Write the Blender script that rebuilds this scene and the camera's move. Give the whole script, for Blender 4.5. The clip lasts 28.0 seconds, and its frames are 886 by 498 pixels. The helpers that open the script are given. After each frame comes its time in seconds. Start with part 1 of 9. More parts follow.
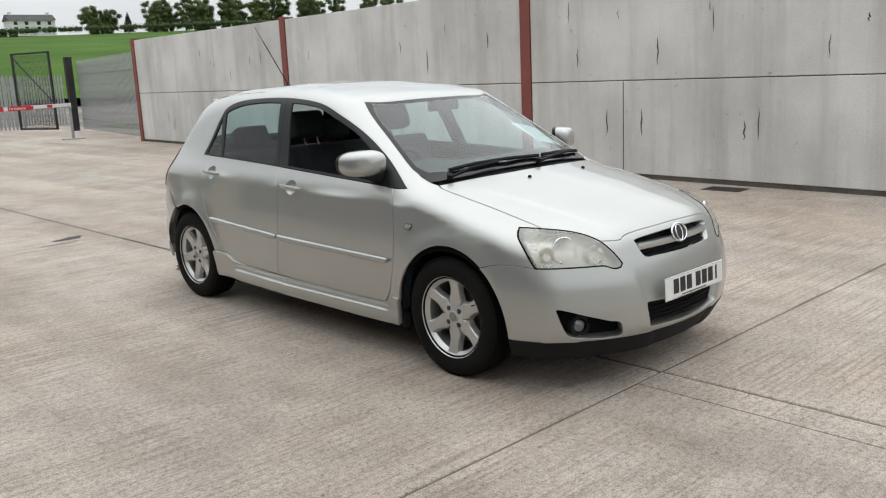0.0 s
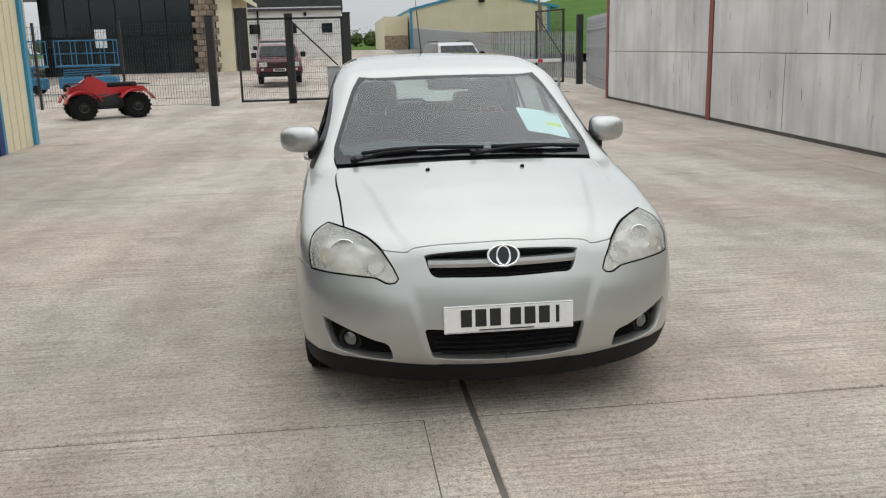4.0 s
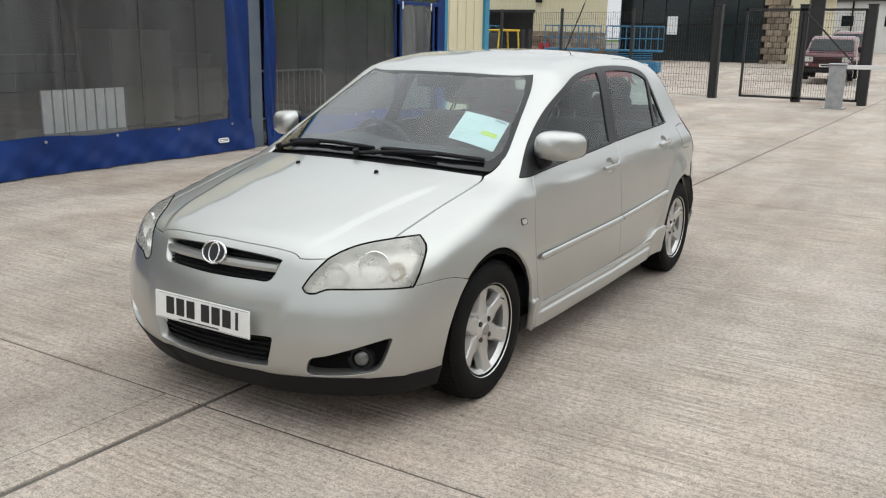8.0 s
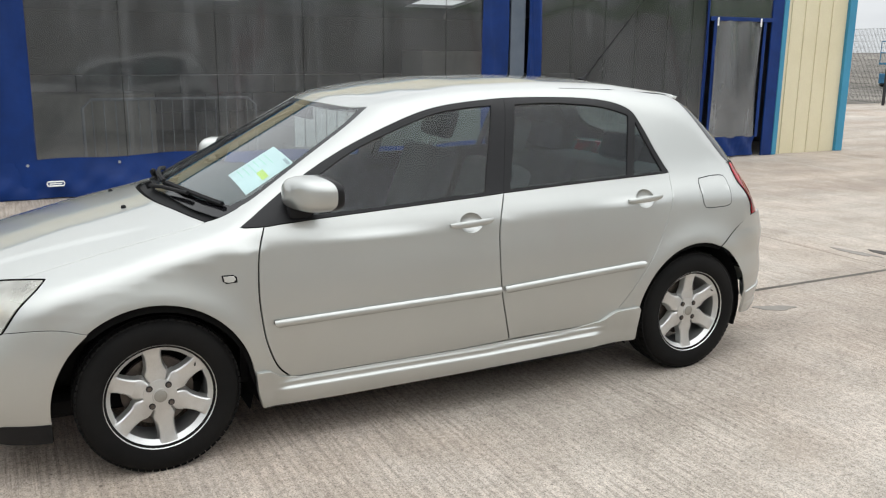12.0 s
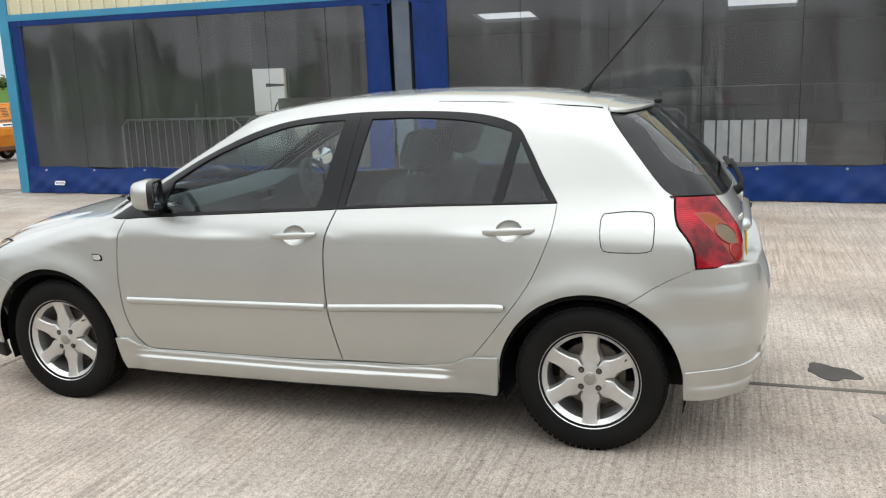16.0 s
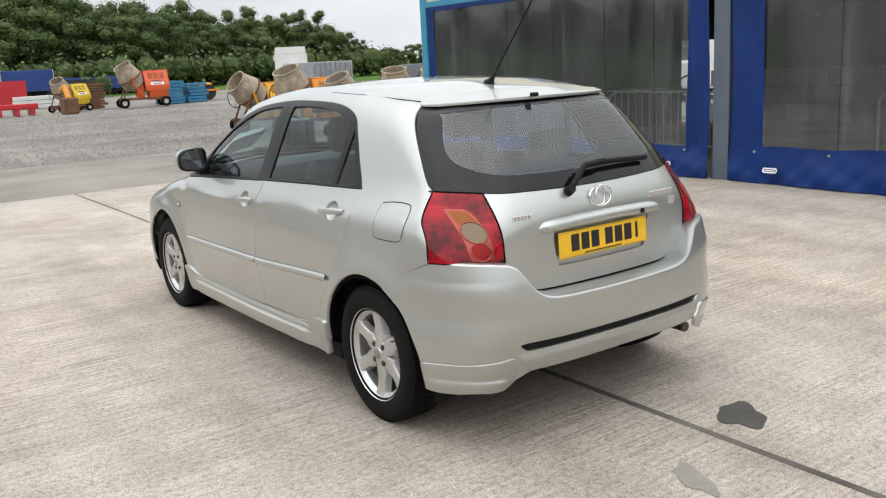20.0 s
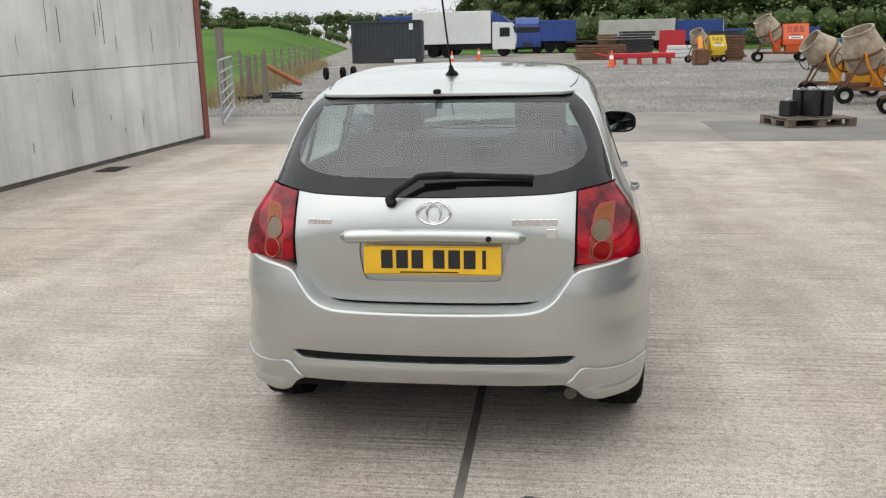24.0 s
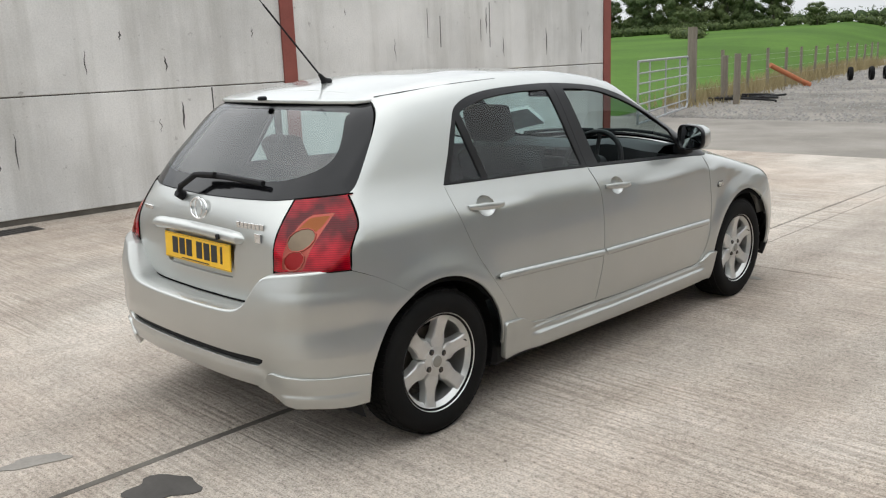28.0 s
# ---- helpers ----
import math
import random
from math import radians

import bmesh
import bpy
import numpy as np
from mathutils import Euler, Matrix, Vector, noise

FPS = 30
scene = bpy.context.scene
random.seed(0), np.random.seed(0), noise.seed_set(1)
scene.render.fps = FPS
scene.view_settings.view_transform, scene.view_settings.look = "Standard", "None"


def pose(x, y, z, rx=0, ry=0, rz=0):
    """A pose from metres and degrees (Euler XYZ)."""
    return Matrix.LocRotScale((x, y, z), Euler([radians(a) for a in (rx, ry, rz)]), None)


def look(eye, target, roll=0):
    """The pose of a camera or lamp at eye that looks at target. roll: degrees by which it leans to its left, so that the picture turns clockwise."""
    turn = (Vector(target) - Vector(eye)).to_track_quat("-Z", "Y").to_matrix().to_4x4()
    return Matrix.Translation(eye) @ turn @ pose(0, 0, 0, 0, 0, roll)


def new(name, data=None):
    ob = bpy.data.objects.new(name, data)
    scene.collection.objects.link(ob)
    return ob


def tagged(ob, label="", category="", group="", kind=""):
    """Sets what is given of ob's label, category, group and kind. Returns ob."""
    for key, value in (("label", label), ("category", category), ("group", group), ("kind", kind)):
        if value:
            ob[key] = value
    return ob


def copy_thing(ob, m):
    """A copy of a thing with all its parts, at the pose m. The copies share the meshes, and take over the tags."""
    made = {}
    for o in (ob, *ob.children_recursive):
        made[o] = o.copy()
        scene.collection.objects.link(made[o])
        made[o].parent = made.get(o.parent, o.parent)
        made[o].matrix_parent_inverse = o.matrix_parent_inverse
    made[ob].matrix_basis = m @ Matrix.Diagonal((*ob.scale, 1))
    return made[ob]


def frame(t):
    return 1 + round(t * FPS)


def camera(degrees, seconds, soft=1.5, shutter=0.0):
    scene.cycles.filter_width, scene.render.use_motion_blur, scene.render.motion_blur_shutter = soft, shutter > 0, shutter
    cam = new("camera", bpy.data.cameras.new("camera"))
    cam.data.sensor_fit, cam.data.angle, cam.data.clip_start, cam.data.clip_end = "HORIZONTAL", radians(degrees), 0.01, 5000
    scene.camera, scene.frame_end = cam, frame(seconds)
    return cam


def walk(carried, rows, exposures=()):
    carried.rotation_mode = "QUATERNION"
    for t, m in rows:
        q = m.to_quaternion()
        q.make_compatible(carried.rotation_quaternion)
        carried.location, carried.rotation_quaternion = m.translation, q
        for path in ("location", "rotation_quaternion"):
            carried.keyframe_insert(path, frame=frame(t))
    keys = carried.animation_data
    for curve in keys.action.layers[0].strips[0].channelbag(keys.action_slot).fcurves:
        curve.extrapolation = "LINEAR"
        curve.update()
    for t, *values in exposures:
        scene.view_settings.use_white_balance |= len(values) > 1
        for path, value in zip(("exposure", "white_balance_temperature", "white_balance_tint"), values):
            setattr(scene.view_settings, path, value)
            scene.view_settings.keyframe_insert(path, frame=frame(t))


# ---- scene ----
cam = camera(54.0, 28.0, 1.2)
PATH = [
    (0, (-3.689, -4.302, 1.503), (-2.344, -2.878, 1.101), -2.6),
    (0.5, (-3.354, -4.558, 1.517), (-2.107, -3.048, 1.112), -2.6),
    (1, (-2.946, -4.652, 1.498), (-1.814, -3.055, 1.089), -2.7),
    (1.5, (-2.549, -4.85, 1.485), (-1.552, -3.164, 1.081), -2.8),
    (2, (-2.154, -5.072, 1.516), (-1.309, -3.306, 1.105), -3.2),
    (2.5, (-1.795, -5.18, 1.511), (-1.097, -3.352, 1.095), -3.2),
    (3, (-1.383, -5.372, 1.503), (-0.843, -3.494, 1.079), -2.9),
    (3.5, (-0.998, -5.419, 1.503), (-0.62, -3.505, 1.064), -2.3),
    (5.5, (0.643, -5.234, 1.504), (0.393, -3.31, 1.017), 0.3),
    (6, (1.092, -5.138, 1.506), (0.691, -3.24, 1.02), 0.3),
    (6.5, (1.466, -4.941, 1.504), (0.927, -3.077, 1.019), 0.7),
    (7, (1.906, -4.822, 1.514), (1.211, -3.01, 1.029), 1.0),
    (7.5, (2.225, -4.645, 1.52), (1.362, -2.906, 1.039), 1.0),
    (8, (2.516, -4.426, 1.525), (1.494, -2.774, 1.051), 1.1),
    (8.5, (2.888, -4.235, 1.531), (1.722, -2.679, 1.062), 1.0),
    (9, (3.12, -3.941, 1.524), (1.821, -2.495, 1.054), 0.7),
    (9.5, (3.375, -3.67, 1.558), (1.959, -2.339, 1.086), 0.5),
    (10, (3.645, -3.375, 1.566), (2.136, -2.148, 1.103), 0.4),
    (10.5, (3.728, -2.983, 1.575), (2.147, -1.852, 1.107), 0.5),
    (11, (3.847, -2.601, 1.558), (2.218, -1.532, 1.106), 0.5),
    (11.5, (3.986, -2.193, 1.587), (2.303, -1.211, 1.136), 0.6),
    (12, (4.028, -1.747, 1.595), (2.291, -0.864, 1.145), 0.6),
    (12.5, (4.186, -1.295, 1.588), (2.4, -0.514, 1.14), 0.8),
    (13, (4.204, -0.88, 1.581), (2.375, -0.205, 1.134), 1.0),
    (13.5, (4.233, -0.453, 1.6), (2.353, 0.065, 1.156), 1.0),
    (15.5, (4.272, 1.424, 1.58), (2.36, 1.013, 1.163), -1.8),
    (16, (4.139, 1.821, 1.551), (2.283, 1.195, 1.146), -2.1),
    (16.5, (4.118, 2.241, 1.513), (2.325, 1.441, 1.129), -2.1),
    (17, (4.059, 2.658, 1.591), (2.351, 1.699, 1.186), -2.5),
    (17.5, (3.854, 3.004, 1.549), (2.231, 1.904, 1.157), -2.7),
    (18, (3.74, 3.423, 1.541), (2.201, 2.208, 1.144), -2.8),
    (18.5, (3.552, 3.744, 1.537), (2.099, 2.43, 1.133), -2.8),
    (19, (3.231, 3.954, 1.56), (1.881, 2.541, 1.131), -3.5),
    (19.5, (2.966, 4.272, 1.556), (1.718, 2.769, 1.126), -3.3),
    (20, (2.633, 4.448, 1.54), (1.51, 2.848, 1.118), -3.0),
    (20.5, (2.246, 4.569, 1.553), (1.276, 2.872, 1.13), -2.8),
    (21, (1.844, 4.781, 1.566), (1.046, 2.999, 1.137), -2.3),
    (21.5, (1.433, 4.812, 1.547), (0.815, 2.961, 1.109), -2.0),
    (23.5, (-0.024, 4.997, 1.573), (0.038, 3.055, 1.098), -0.9),
    (24, (-0.471, 5.004, 1.588), (-0.207, 3.079, 1.114), -1.3),
    (24.5, (-1.005, 4.82, 1.566), (-0.455, 2.956, 1.095), -2.3),
    (25, (-1.27, 4.78, 1.564), (-0.645, 2.941, 1.089), -1.7),
    (25.5, (-1.656, 4.657, 1.583), (-0.876, 2.877, 1.109), -1.8),
    (26, (-1.933, 4.45, 1.57), (-1.024, 2.733, 1.097), -1.9),
    (26.5, (-2.302, 4.289, 1.558), (-1.268, 2.643, 1.087), -1.9),
    (27, (-2.636, 4.13, 1.564), (-1.483, 2.563, 1.102), -2.1),
    (27.5, (-2.903, 3.865, 1.552), (-1.627, 2.393, 1.101), -2.3),
    (28, (-3.224, 3.662, 1.537), (-1.844, 2.283, 1.098), -2.2),
]
walk(cam, [(t, look(eye, target, roll)) for t, eye, target, roll in PATH], exposures=[(0, -0.30), (3, -0.40), (5.5, -0.36), (8, -0.25), (10, -0.15), (12, -0.04), (17, 0.09), (20, 0.03), (24, -0.12), (28, -0.06)])


# ---- world and sun ----
world = bpy.data.worlds.new("overcast_sky")
scene.world = world
world.use_nodes = True
wn, wl = world.node_tree.nodes, world.node_tree.links
wn.clear()
w_out, w_bg = wn.new("ShaderNodeOutputWorld"), wn.new("ShaderNodeBackground")
w_sky, w_hsv, w_mix = wn.new("ShaderNodeTexSky"), wn.new("ShaderNodeHueSaturation"), wn.new("ShaderNodeMix")
w_tc, w_map, w_noise, w_ramp = wn.new("ShaderNodeTexCoord"), wn.new("ShaderNodeMapping"), wn.new("ShaderNodeTexNoise"), wn.new("ShaderNodeValToRGB")
SUN_EL, SUN_AZ = radians(70), radians(75)   # height, and turn from +y towards +x
w_sky.sky_type, w_sky.sun_disc, w_sky.sun_elevation, w_sky.sun_rotation = "NISHITA", False, SUN_EL, SUN_AZ
w_sky.dust_density, w_sky.air_density = 3.0, 1.0
w_hsv.inputs["Saturation"].default_value = 0.28
w_hsv.inputs["Value"].default_value = 1.0
w_map.inputs["Scale"].default_value = (1.0, 1.0, 2.6)
w_noise.inputs["Scale"].default_value, w_noise.inputs["Detail"].default_value, w_noise.inputs["Roughness"].default_value = 2.2, 6.0, 0.55
w_ramp.color_ramp.elements[0].position, w_ramp.color_ramp.elements[0].color = 0.30, (7.0, 7.35, 7.7, 1)
w_ramp.color_ramp.elements[1].position, w_ramp.color_ramp.elements[1].color = 0.68, (10.4, 10.7, 10.9, 1)
w_mix.data_type = "RGBA"
w_mix.inputs["Factor"].default_value = 0.86
w_bg.inputs["Strength"].default_value = 0.1
wl.new(w_tc.outputs["Generated"], w_map.inputs["Vector"])
wl.new(w_map.outputs["Vector"], w_noise.inputs["Vector"])
wl.new(w_noise.outputs["Fac"], w_ramp.inputs["Fac"])
wl.new(w_sky.outputs["Color"], w_hsv.inputs["Color"])
wl.new(w_hsv.outputs["Color"], w_mix.inputs["A"])
w_sep, w_up, w_grad = wn.new("ShaderNodeSeparateXYZ"), wn.new("ShaderNodeMapRange"), wn.new("ShaderNodeMix")
w_up.inputs["From Min"].default_value, w_up.inputs["From Max"].default_value = 0.0, 0.9
w_up.inputs["To Min"].default_value, w_up.inputs["To Max"].default_value = 1.02, 1.85    # an overcast sky is brightest overhead
w_grad.data_type, w_grad.blend_type = "RGBA", "MULTIPLY"
w_grad.inputs["Factor"].default_value = 1.0
wl.new(w_tc.outputs["Generated"], w_sep.inputs["Vector"])
wl.new(w_sep.outputs["Z"], w_up.inputs["Value"])
wl.new(w_ramp.outputs["Color"], w_grad.inputs["A"])
wl.new(w_up.outputs["Result"], w_grad.inputs["B"])
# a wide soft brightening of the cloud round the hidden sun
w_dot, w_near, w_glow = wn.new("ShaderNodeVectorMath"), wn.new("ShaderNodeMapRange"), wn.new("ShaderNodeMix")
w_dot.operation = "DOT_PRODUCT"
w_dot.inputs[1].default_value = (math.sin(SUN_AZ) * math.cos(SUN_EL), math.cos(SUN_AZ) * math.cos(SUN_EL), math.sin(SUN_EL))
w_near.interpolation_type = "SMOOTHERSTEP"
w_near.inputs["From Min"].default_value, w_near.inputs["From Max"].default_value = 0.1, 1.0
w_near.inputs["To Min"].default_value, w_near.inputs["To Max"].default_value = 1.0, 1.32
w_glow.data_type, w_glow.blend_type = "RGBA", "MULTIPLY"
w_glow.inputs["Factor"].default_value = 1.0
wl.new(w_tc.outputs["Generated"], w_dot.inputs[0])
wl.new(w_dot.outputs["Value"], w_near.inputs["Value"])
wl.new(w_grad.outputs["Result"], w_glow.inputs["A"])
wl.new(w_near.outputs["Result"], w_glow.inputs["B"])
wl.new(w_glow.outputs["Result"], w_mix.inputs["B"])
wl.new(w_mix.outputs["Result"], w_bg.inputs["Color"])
wl.new(w_bg.outputs["Background"], w_out.inputs["Surface"])
sun = new("sun", bpy.data.lights.new("sun", "SUN"))
sun.data.energy, sun.data.angle, sun.data.color = 0.6, radians(100), (1.0, 0.97, 0.92)
sun.matrix_world = look((0, 0, 0), (-math.sin(SUN_AZ) * math.cos(SUN_EL), -math.cos(SUN_AZ) * math.cos(SUN_EL), -math.sin(SUN_EL)))


# ---- materials ----
def nodes_of(name):
    m = bpy.data.materials.new(name)
    m.use_nodes = True
    return m, m.node_tree.nodes, m.node_tree.links, m.node_tree.nodes["Principled BSDF"]


def setp(b, **kw):
    names = {"base": "Base Color", "rough": "Roughness", "metal": "Metallic", "coat": "Coat Weight", "coat_rough": "Coat Roughness",
             "trans": "Transmission Weight", "ior": "IOR", "spec": "Specular IOR Level", "emit": "Emission Color", "emit_s": "Emission Strength", "alpha": "Alpha"}
    for k, v in kw.items():
        b.inputs[names[k]].default_value = (*v, 1) if k in ("base", "emit") else v


def noise_node(n, l, scale, detail=4.0, rough=0.55, stretch=None, space="Object"):
    tc, t = n.new("ShaderNodeTexCoord"), n.new("ShaderNodeTexNoise")
    t.inputs["Scale"].default_value, t.inputs["Detail"].default_value, t.inputs["Roughness"].default_value = scale, detail, rough
    if stretch:
        mp = n.new("ShaderNodeMapping")
        mp.inputs["Scale"].default_value = stretch
        l.new(tc.outputs[space], mp.inputs["Vector"])
        l.new(mp.outputs["Vector"], t.inputs["Vector"])
    else:
        l.new(tc.outputs[space], t.inputs["Vector"])
    return t.outputs["Fac"]


def ramp(n, l, fac, stops):
    r = n.new("ShaderNodeValToRGB")
    e = r.color_ramp.elements
    while len(e) < len(stops):
        e.new(0.5)
    for el, (p, c) in zip(e, stops):
        el.position, el.color = p, (*c, 1) if len(c) == 3 else c
    l.new(fac, r.inputs["Fac"])
    return r.outputs["Color"]


def blend(n, l, a, b, fac, mode="MIX"):
    m = n.new("ShaderNodeMix")
    m.data_type, m.blend_type = "RGBA", mode
    for sock, v in (("A", a), ("B", b), ("Factor", fac)):
        if isinstance(v, (int, float)):
            m.inputs[sock].default_value = v
        elif isinstance(v, tuple):
            m.inputs[sock].default_value = (*v, 1)
        else:
            l.new(v, m.inputs[sock])
    return m.outputs["Result"]


def bump(n, l, b, height, strength=0.2, dist=0.01):
    bp = n.new("ShaderNodeBump")
    bp.inputs["Strength"].default_value, bp.inputs["Distance"].default_value = strength, dist
    l.new(height, bp.inputs["Height"])
    l.new(bp.outputs["Normal"], b.inputs["Normal"])


def surf(name, c1, c2, scale=3.0, rough=0.6, rough2=None, fine=60.0, fine_amt=0.25, bump_s=0.15, metal=0.0, coat=0.0, stretch=None, vary=0.0, spec=0.5):
    """Two-scale surface: patches from c1 to c2, a fine grain, a relief."""
    m, n, l, b = nodes_of(name)
    big = noise_node(n, l, scale, 5, 0.6, stretch)
    col = ramp(n, l, big, [(0.3, c1), (0.7, c2)])
    grain = noise_node(n, l, fine, 3, 0.6, stretch)
    g = ramp(n, l, grain, [(0.25, (0.5, 0.5, 0.5)), (0.75, (1, 1, 1))])
    col = blend(n, l, col, g, fine_amt, "MULTIPLY")
    if vary:
        oi, mr = n.new("ShaderNodeObjectInfo"), n.new("ShaderNodeMapRange")
        mr.inputs["To Min"].default_value, mr.inputs["To Max"].default_value = 1 - vary, 1 + vary
        l.new(oi.outputs["Random"], mr.inputs["Value"])
        cb = n.new("ShaderNodeCombineColor")
        for k in ("Red", "Green", "Blue"):
            l.new(mr.outputs["Result"], cb.inputs[k])
        col = blend(n, l, col, cb.outputs["Color"], 1.0, "MULTIPLY")
    l.new(col, b.inputs["Base Color"])
    setp(b, rough=rough, metal=metal, coat=coat, spec=spec)
    if rough2 is not None:
        mr = n.new("ShaderNodeMapRange")
        mr.inputs["To Min"].default_value, mr.inputs["To Max"].default_value = rough, rough2
        l.new(big, mr.inputs["Value"])
        l.new(mr.outputs["Result"], b.inputs["Roughness"])
    if bump_s:
        bump(n, l, b, grain, bump_s, 0.004)
    return m


def plain(name, c, rough=0.5, metal=0.0, coat=0.0, spec=0.5):
    """Small, even things: a slight mottling only."""
    return surf(name, tuple(v * 0.9 for v in c), tuple(min(1, v * 1.08) for v in c), 9.0, rough, min(1, rough + 0.1), 90.0, 0.12, 0.03, metal, coat, None, 0.0, spec)


def sheen(n, l, least, power=5.0):
    """How much a thin pane mirrors: least face on, all of it at a grazing angle."""
    lw, pw, mr = n.new("ShaderNodeLayerWeight"), n.new("ShaderNodeMath"), n.new("ShaderNodeMapRange")
    lw.inputs["Blend"].default_value = 0.5
    pw.operation = "POWER"
    pw.inputs[1].default_value = power
    mr.inputs["To Min"].default_value = least
    l.new(lw.outputs["Facing"], pw.inputs[0])
    l.new(pw.outputs["Value"], mr.inputs["Value"])
    return mr.outputs["Result"]


def glassy(name, tint, rough=0.0, mirror=0.0, power=5.0):
    m, n, l, b = nodes_of(name)
    tr, gl, mx, out = n.new("ShaderNodeBsdfTransparent"), n.new("ShaderNodeBsdfGlossy"), n.new("ShaderNodeMixShader"), n["Material Output"]
    tr.inputs["Color"].default_value = (*tint, 1)
    gl.inputs["Roughness"].default_value = rough
    l.new(sheen(n, l, mirror, power), mx.inputs["Fac"])
    l.new(tr.outputs["BSDF"], mx.inputs[1])
    l.new(gl.outputs["BSDF"], mx.inputs[2])
    l.new(mx.outputs["Shader"], out.inputs["Surface"])
    n.remove(b)
    return m


def paint_silver():
    m, n, l, b = nodes_of("silver_green_paint")
    dirt = noise_node(n, l, 2.2, 5, 0.6)
    col = ramp(n, l, dirt, [(0.3, (0.482, 0.493, 0.472)), (0.72, (0.512, 0.523, 0.502))])
    flake = noise_node(n, l, 900.0, 2, 0.5)
    col = blend(n, l, col, ramp(n, l, flake, [(0.3, (0.86, 0.86, 0.86)), (0.7, (1, 1, 1))]), 0.5, "MULTIPLY")
    l.new(col, b.inputs["Base Color"])
    setp(b, metal=0.88, rough=0.38, coat=1.0, coat_rough=0.03)
    film = noise_node(n, l, 7.0, 6, 0.65)
    mr = n.new("ShaderNodeMapRange")
    mr.inputs["To Min"].default_value, mr.inputs["To Max"].default_value = 0.35, 0.44
    l.new(film, mr.inputs["Value"])
    l.new(mr.outputs["Result"], b.inputs["Roughness"])
    return m


PAINT = paint_silver()
M_BLACK = plain("black_plastic", (0.008, 0.008, 0.009), 0.6, spec=0.25)
M_SEAM = plain("seam_black", (0.004, 0.004, 0.004), 0.9, spec=0.1)
M_GLOSSBLACK = plain("gloss_black_trim", (0.006, 0.006, 0.007), 0.3, spec=0.3)
M_RUBBER = surf("tyre_rubber", (0.005, 0.005, 0.005), (0.011, 0.0105, 0.010), 6, 0.7, 0.85, 120, 0.3, 0.2, spec=0.15)
M_ALLOY = surf("alloy_wheel", (0.58, 0.58, 0.565), (0.68, 0.68, 0.665), 12, 0.32, 0.45, 200, 0.15, 0.04, 0.85)
M_STEELDARK = surf("brake_steel", (0.10, 0.085, 0.07), (0.2, 0.17, 0.15), 14, 0.5, 0.7, 120, 0.3, 0.1, 0.8)
M_CHROME = plain("chrome", (0.82, 0.82, 0.82), 0.08, 1.0)
M_CABIN = surf("dark_cabin_cloth", (0.018, 0.019, 0.021), (0.036, 0.037, 0.040), 9, 0.9, 0.95, 200, 0.15, 0.05)
M_CABINP = surf("dark_cabin_plastic", (0.020, 0.021, 0.022), (0.032, 0.033, 0.035), 5, 0.6, 0.7, 500, 0.2, 0.1)
M_HEADLINER = surf("grey_headliner", (0.36, 0.35, 0.33), (0.42, 0.41, 0.385), 6, 0.95, None, 300, 0.15, 0.1)
M_GLASS = glassy("tinted_glass", (0.72, 0.86, 0.86), 0.0, 0.055, 4.8)
M_REARGLASS = glassy("heated_rear_glass", (0.68, 0.82, 0.82), 0.0, 0.115, 4.8)
M_SCREEN = glassy("windscreen_glass", (0.72, 0.86, 0.86), 0.0, 0.08, 3.6)
M_FRIT = plain("black_glass_border", (0.006, 0.006, 0.007), 0.05, spec=0.35)


def hazed_lens():
    """Weathered clear plastic: glossy, with a milky bloom in patches."""
    m, n, l, b = nodes_of("hazed_clear_lens")
    tr, df, gl, m1, m2 = (n.new("ShaderNode" + k) for k in ("BsdfTransparent", "BsdfDiffuse", "BsdfGlossy", "MixShader", "MixShader"))
    tr.inputs["Color"].default_value, df.inputs["Color"].default_value = (0.95, 0.95, 0.93, 1), (0.80, 0.79, 0.72, 1)
    gl.inputs["Roughness"].default_value = 0.06
    mr = n.new("ShaderNodeMapRange")
    mr.inputs["From Min"].default_value, mr.inputs["From Max"].default_value, mr.inputs["To Min"].default_value, mr.inputs["To Max"].default_value = 0.3, 0.7, 0.24, 0.44
    l.new(noise_node(n, l, 7.0, 4, 0.6), mr.inputs["Value"])
    l.new(mr.outputs["Result"], m1.inputs["Fac"])
    l.new(tr.outputs["BSDF"], m1.inputs[1])
    l.new(df.outputs["BSDF"], m1.inputs[2])
    l.new(sheen(n, l, 0.05), m2.inputs["Fac"])
    l.new(m1.outputs["Shader"], m2.inputs[1])
    l.new(gl.outputs["BSDF"], m2.inputs[2])
    l.new(m2.outputs["Shader"], n["Material Output"].inputs["Surface"])
    n.remove(b)
    return m


M_LENS = hazed_lens()
M_HAZE = surf("hazed_headlamp_bowl", (0.56, 0.56, 0.52), (0.72, 0.72, 0.68), 14, 0.22, 0.35, 60, 0.15, 0.05, 0.6, 0.3)
M_AMBERBOWL = plain("amber_bowl", (0.60, 0.50, 0.34), 0.25, 0.3)
M_FOGGLASS = plain("fog_lamp_glass", (0.20, 0.20, 0.20), 0.12, 0.6)
M_WHITEPLATE = plain("white_plate", (0.80, 0.80, 0.78), 0.35)
M_YELLOWPLATE = plain("yellow_plate", (0.86, 0.50, 0.02), 0.35)
M_INK = plain("black_ink", (0.012, 0.012, 0.014), 0.4)
M_PAPER = plain("white_paper", (0.82, 0.85, 0.85), 0.7)
M_PAPERGREEN = plain("pale_green_ink", (0.55, 0.80, 0.66), 0.7)
M_PAPERYELLOW = plain("yellow_ink", (0.72, 0.80, 0.10), 0.7)
M_PAPERGREY = plain("grey_ink", (0.35, 0.38, 0.42), 0.7)
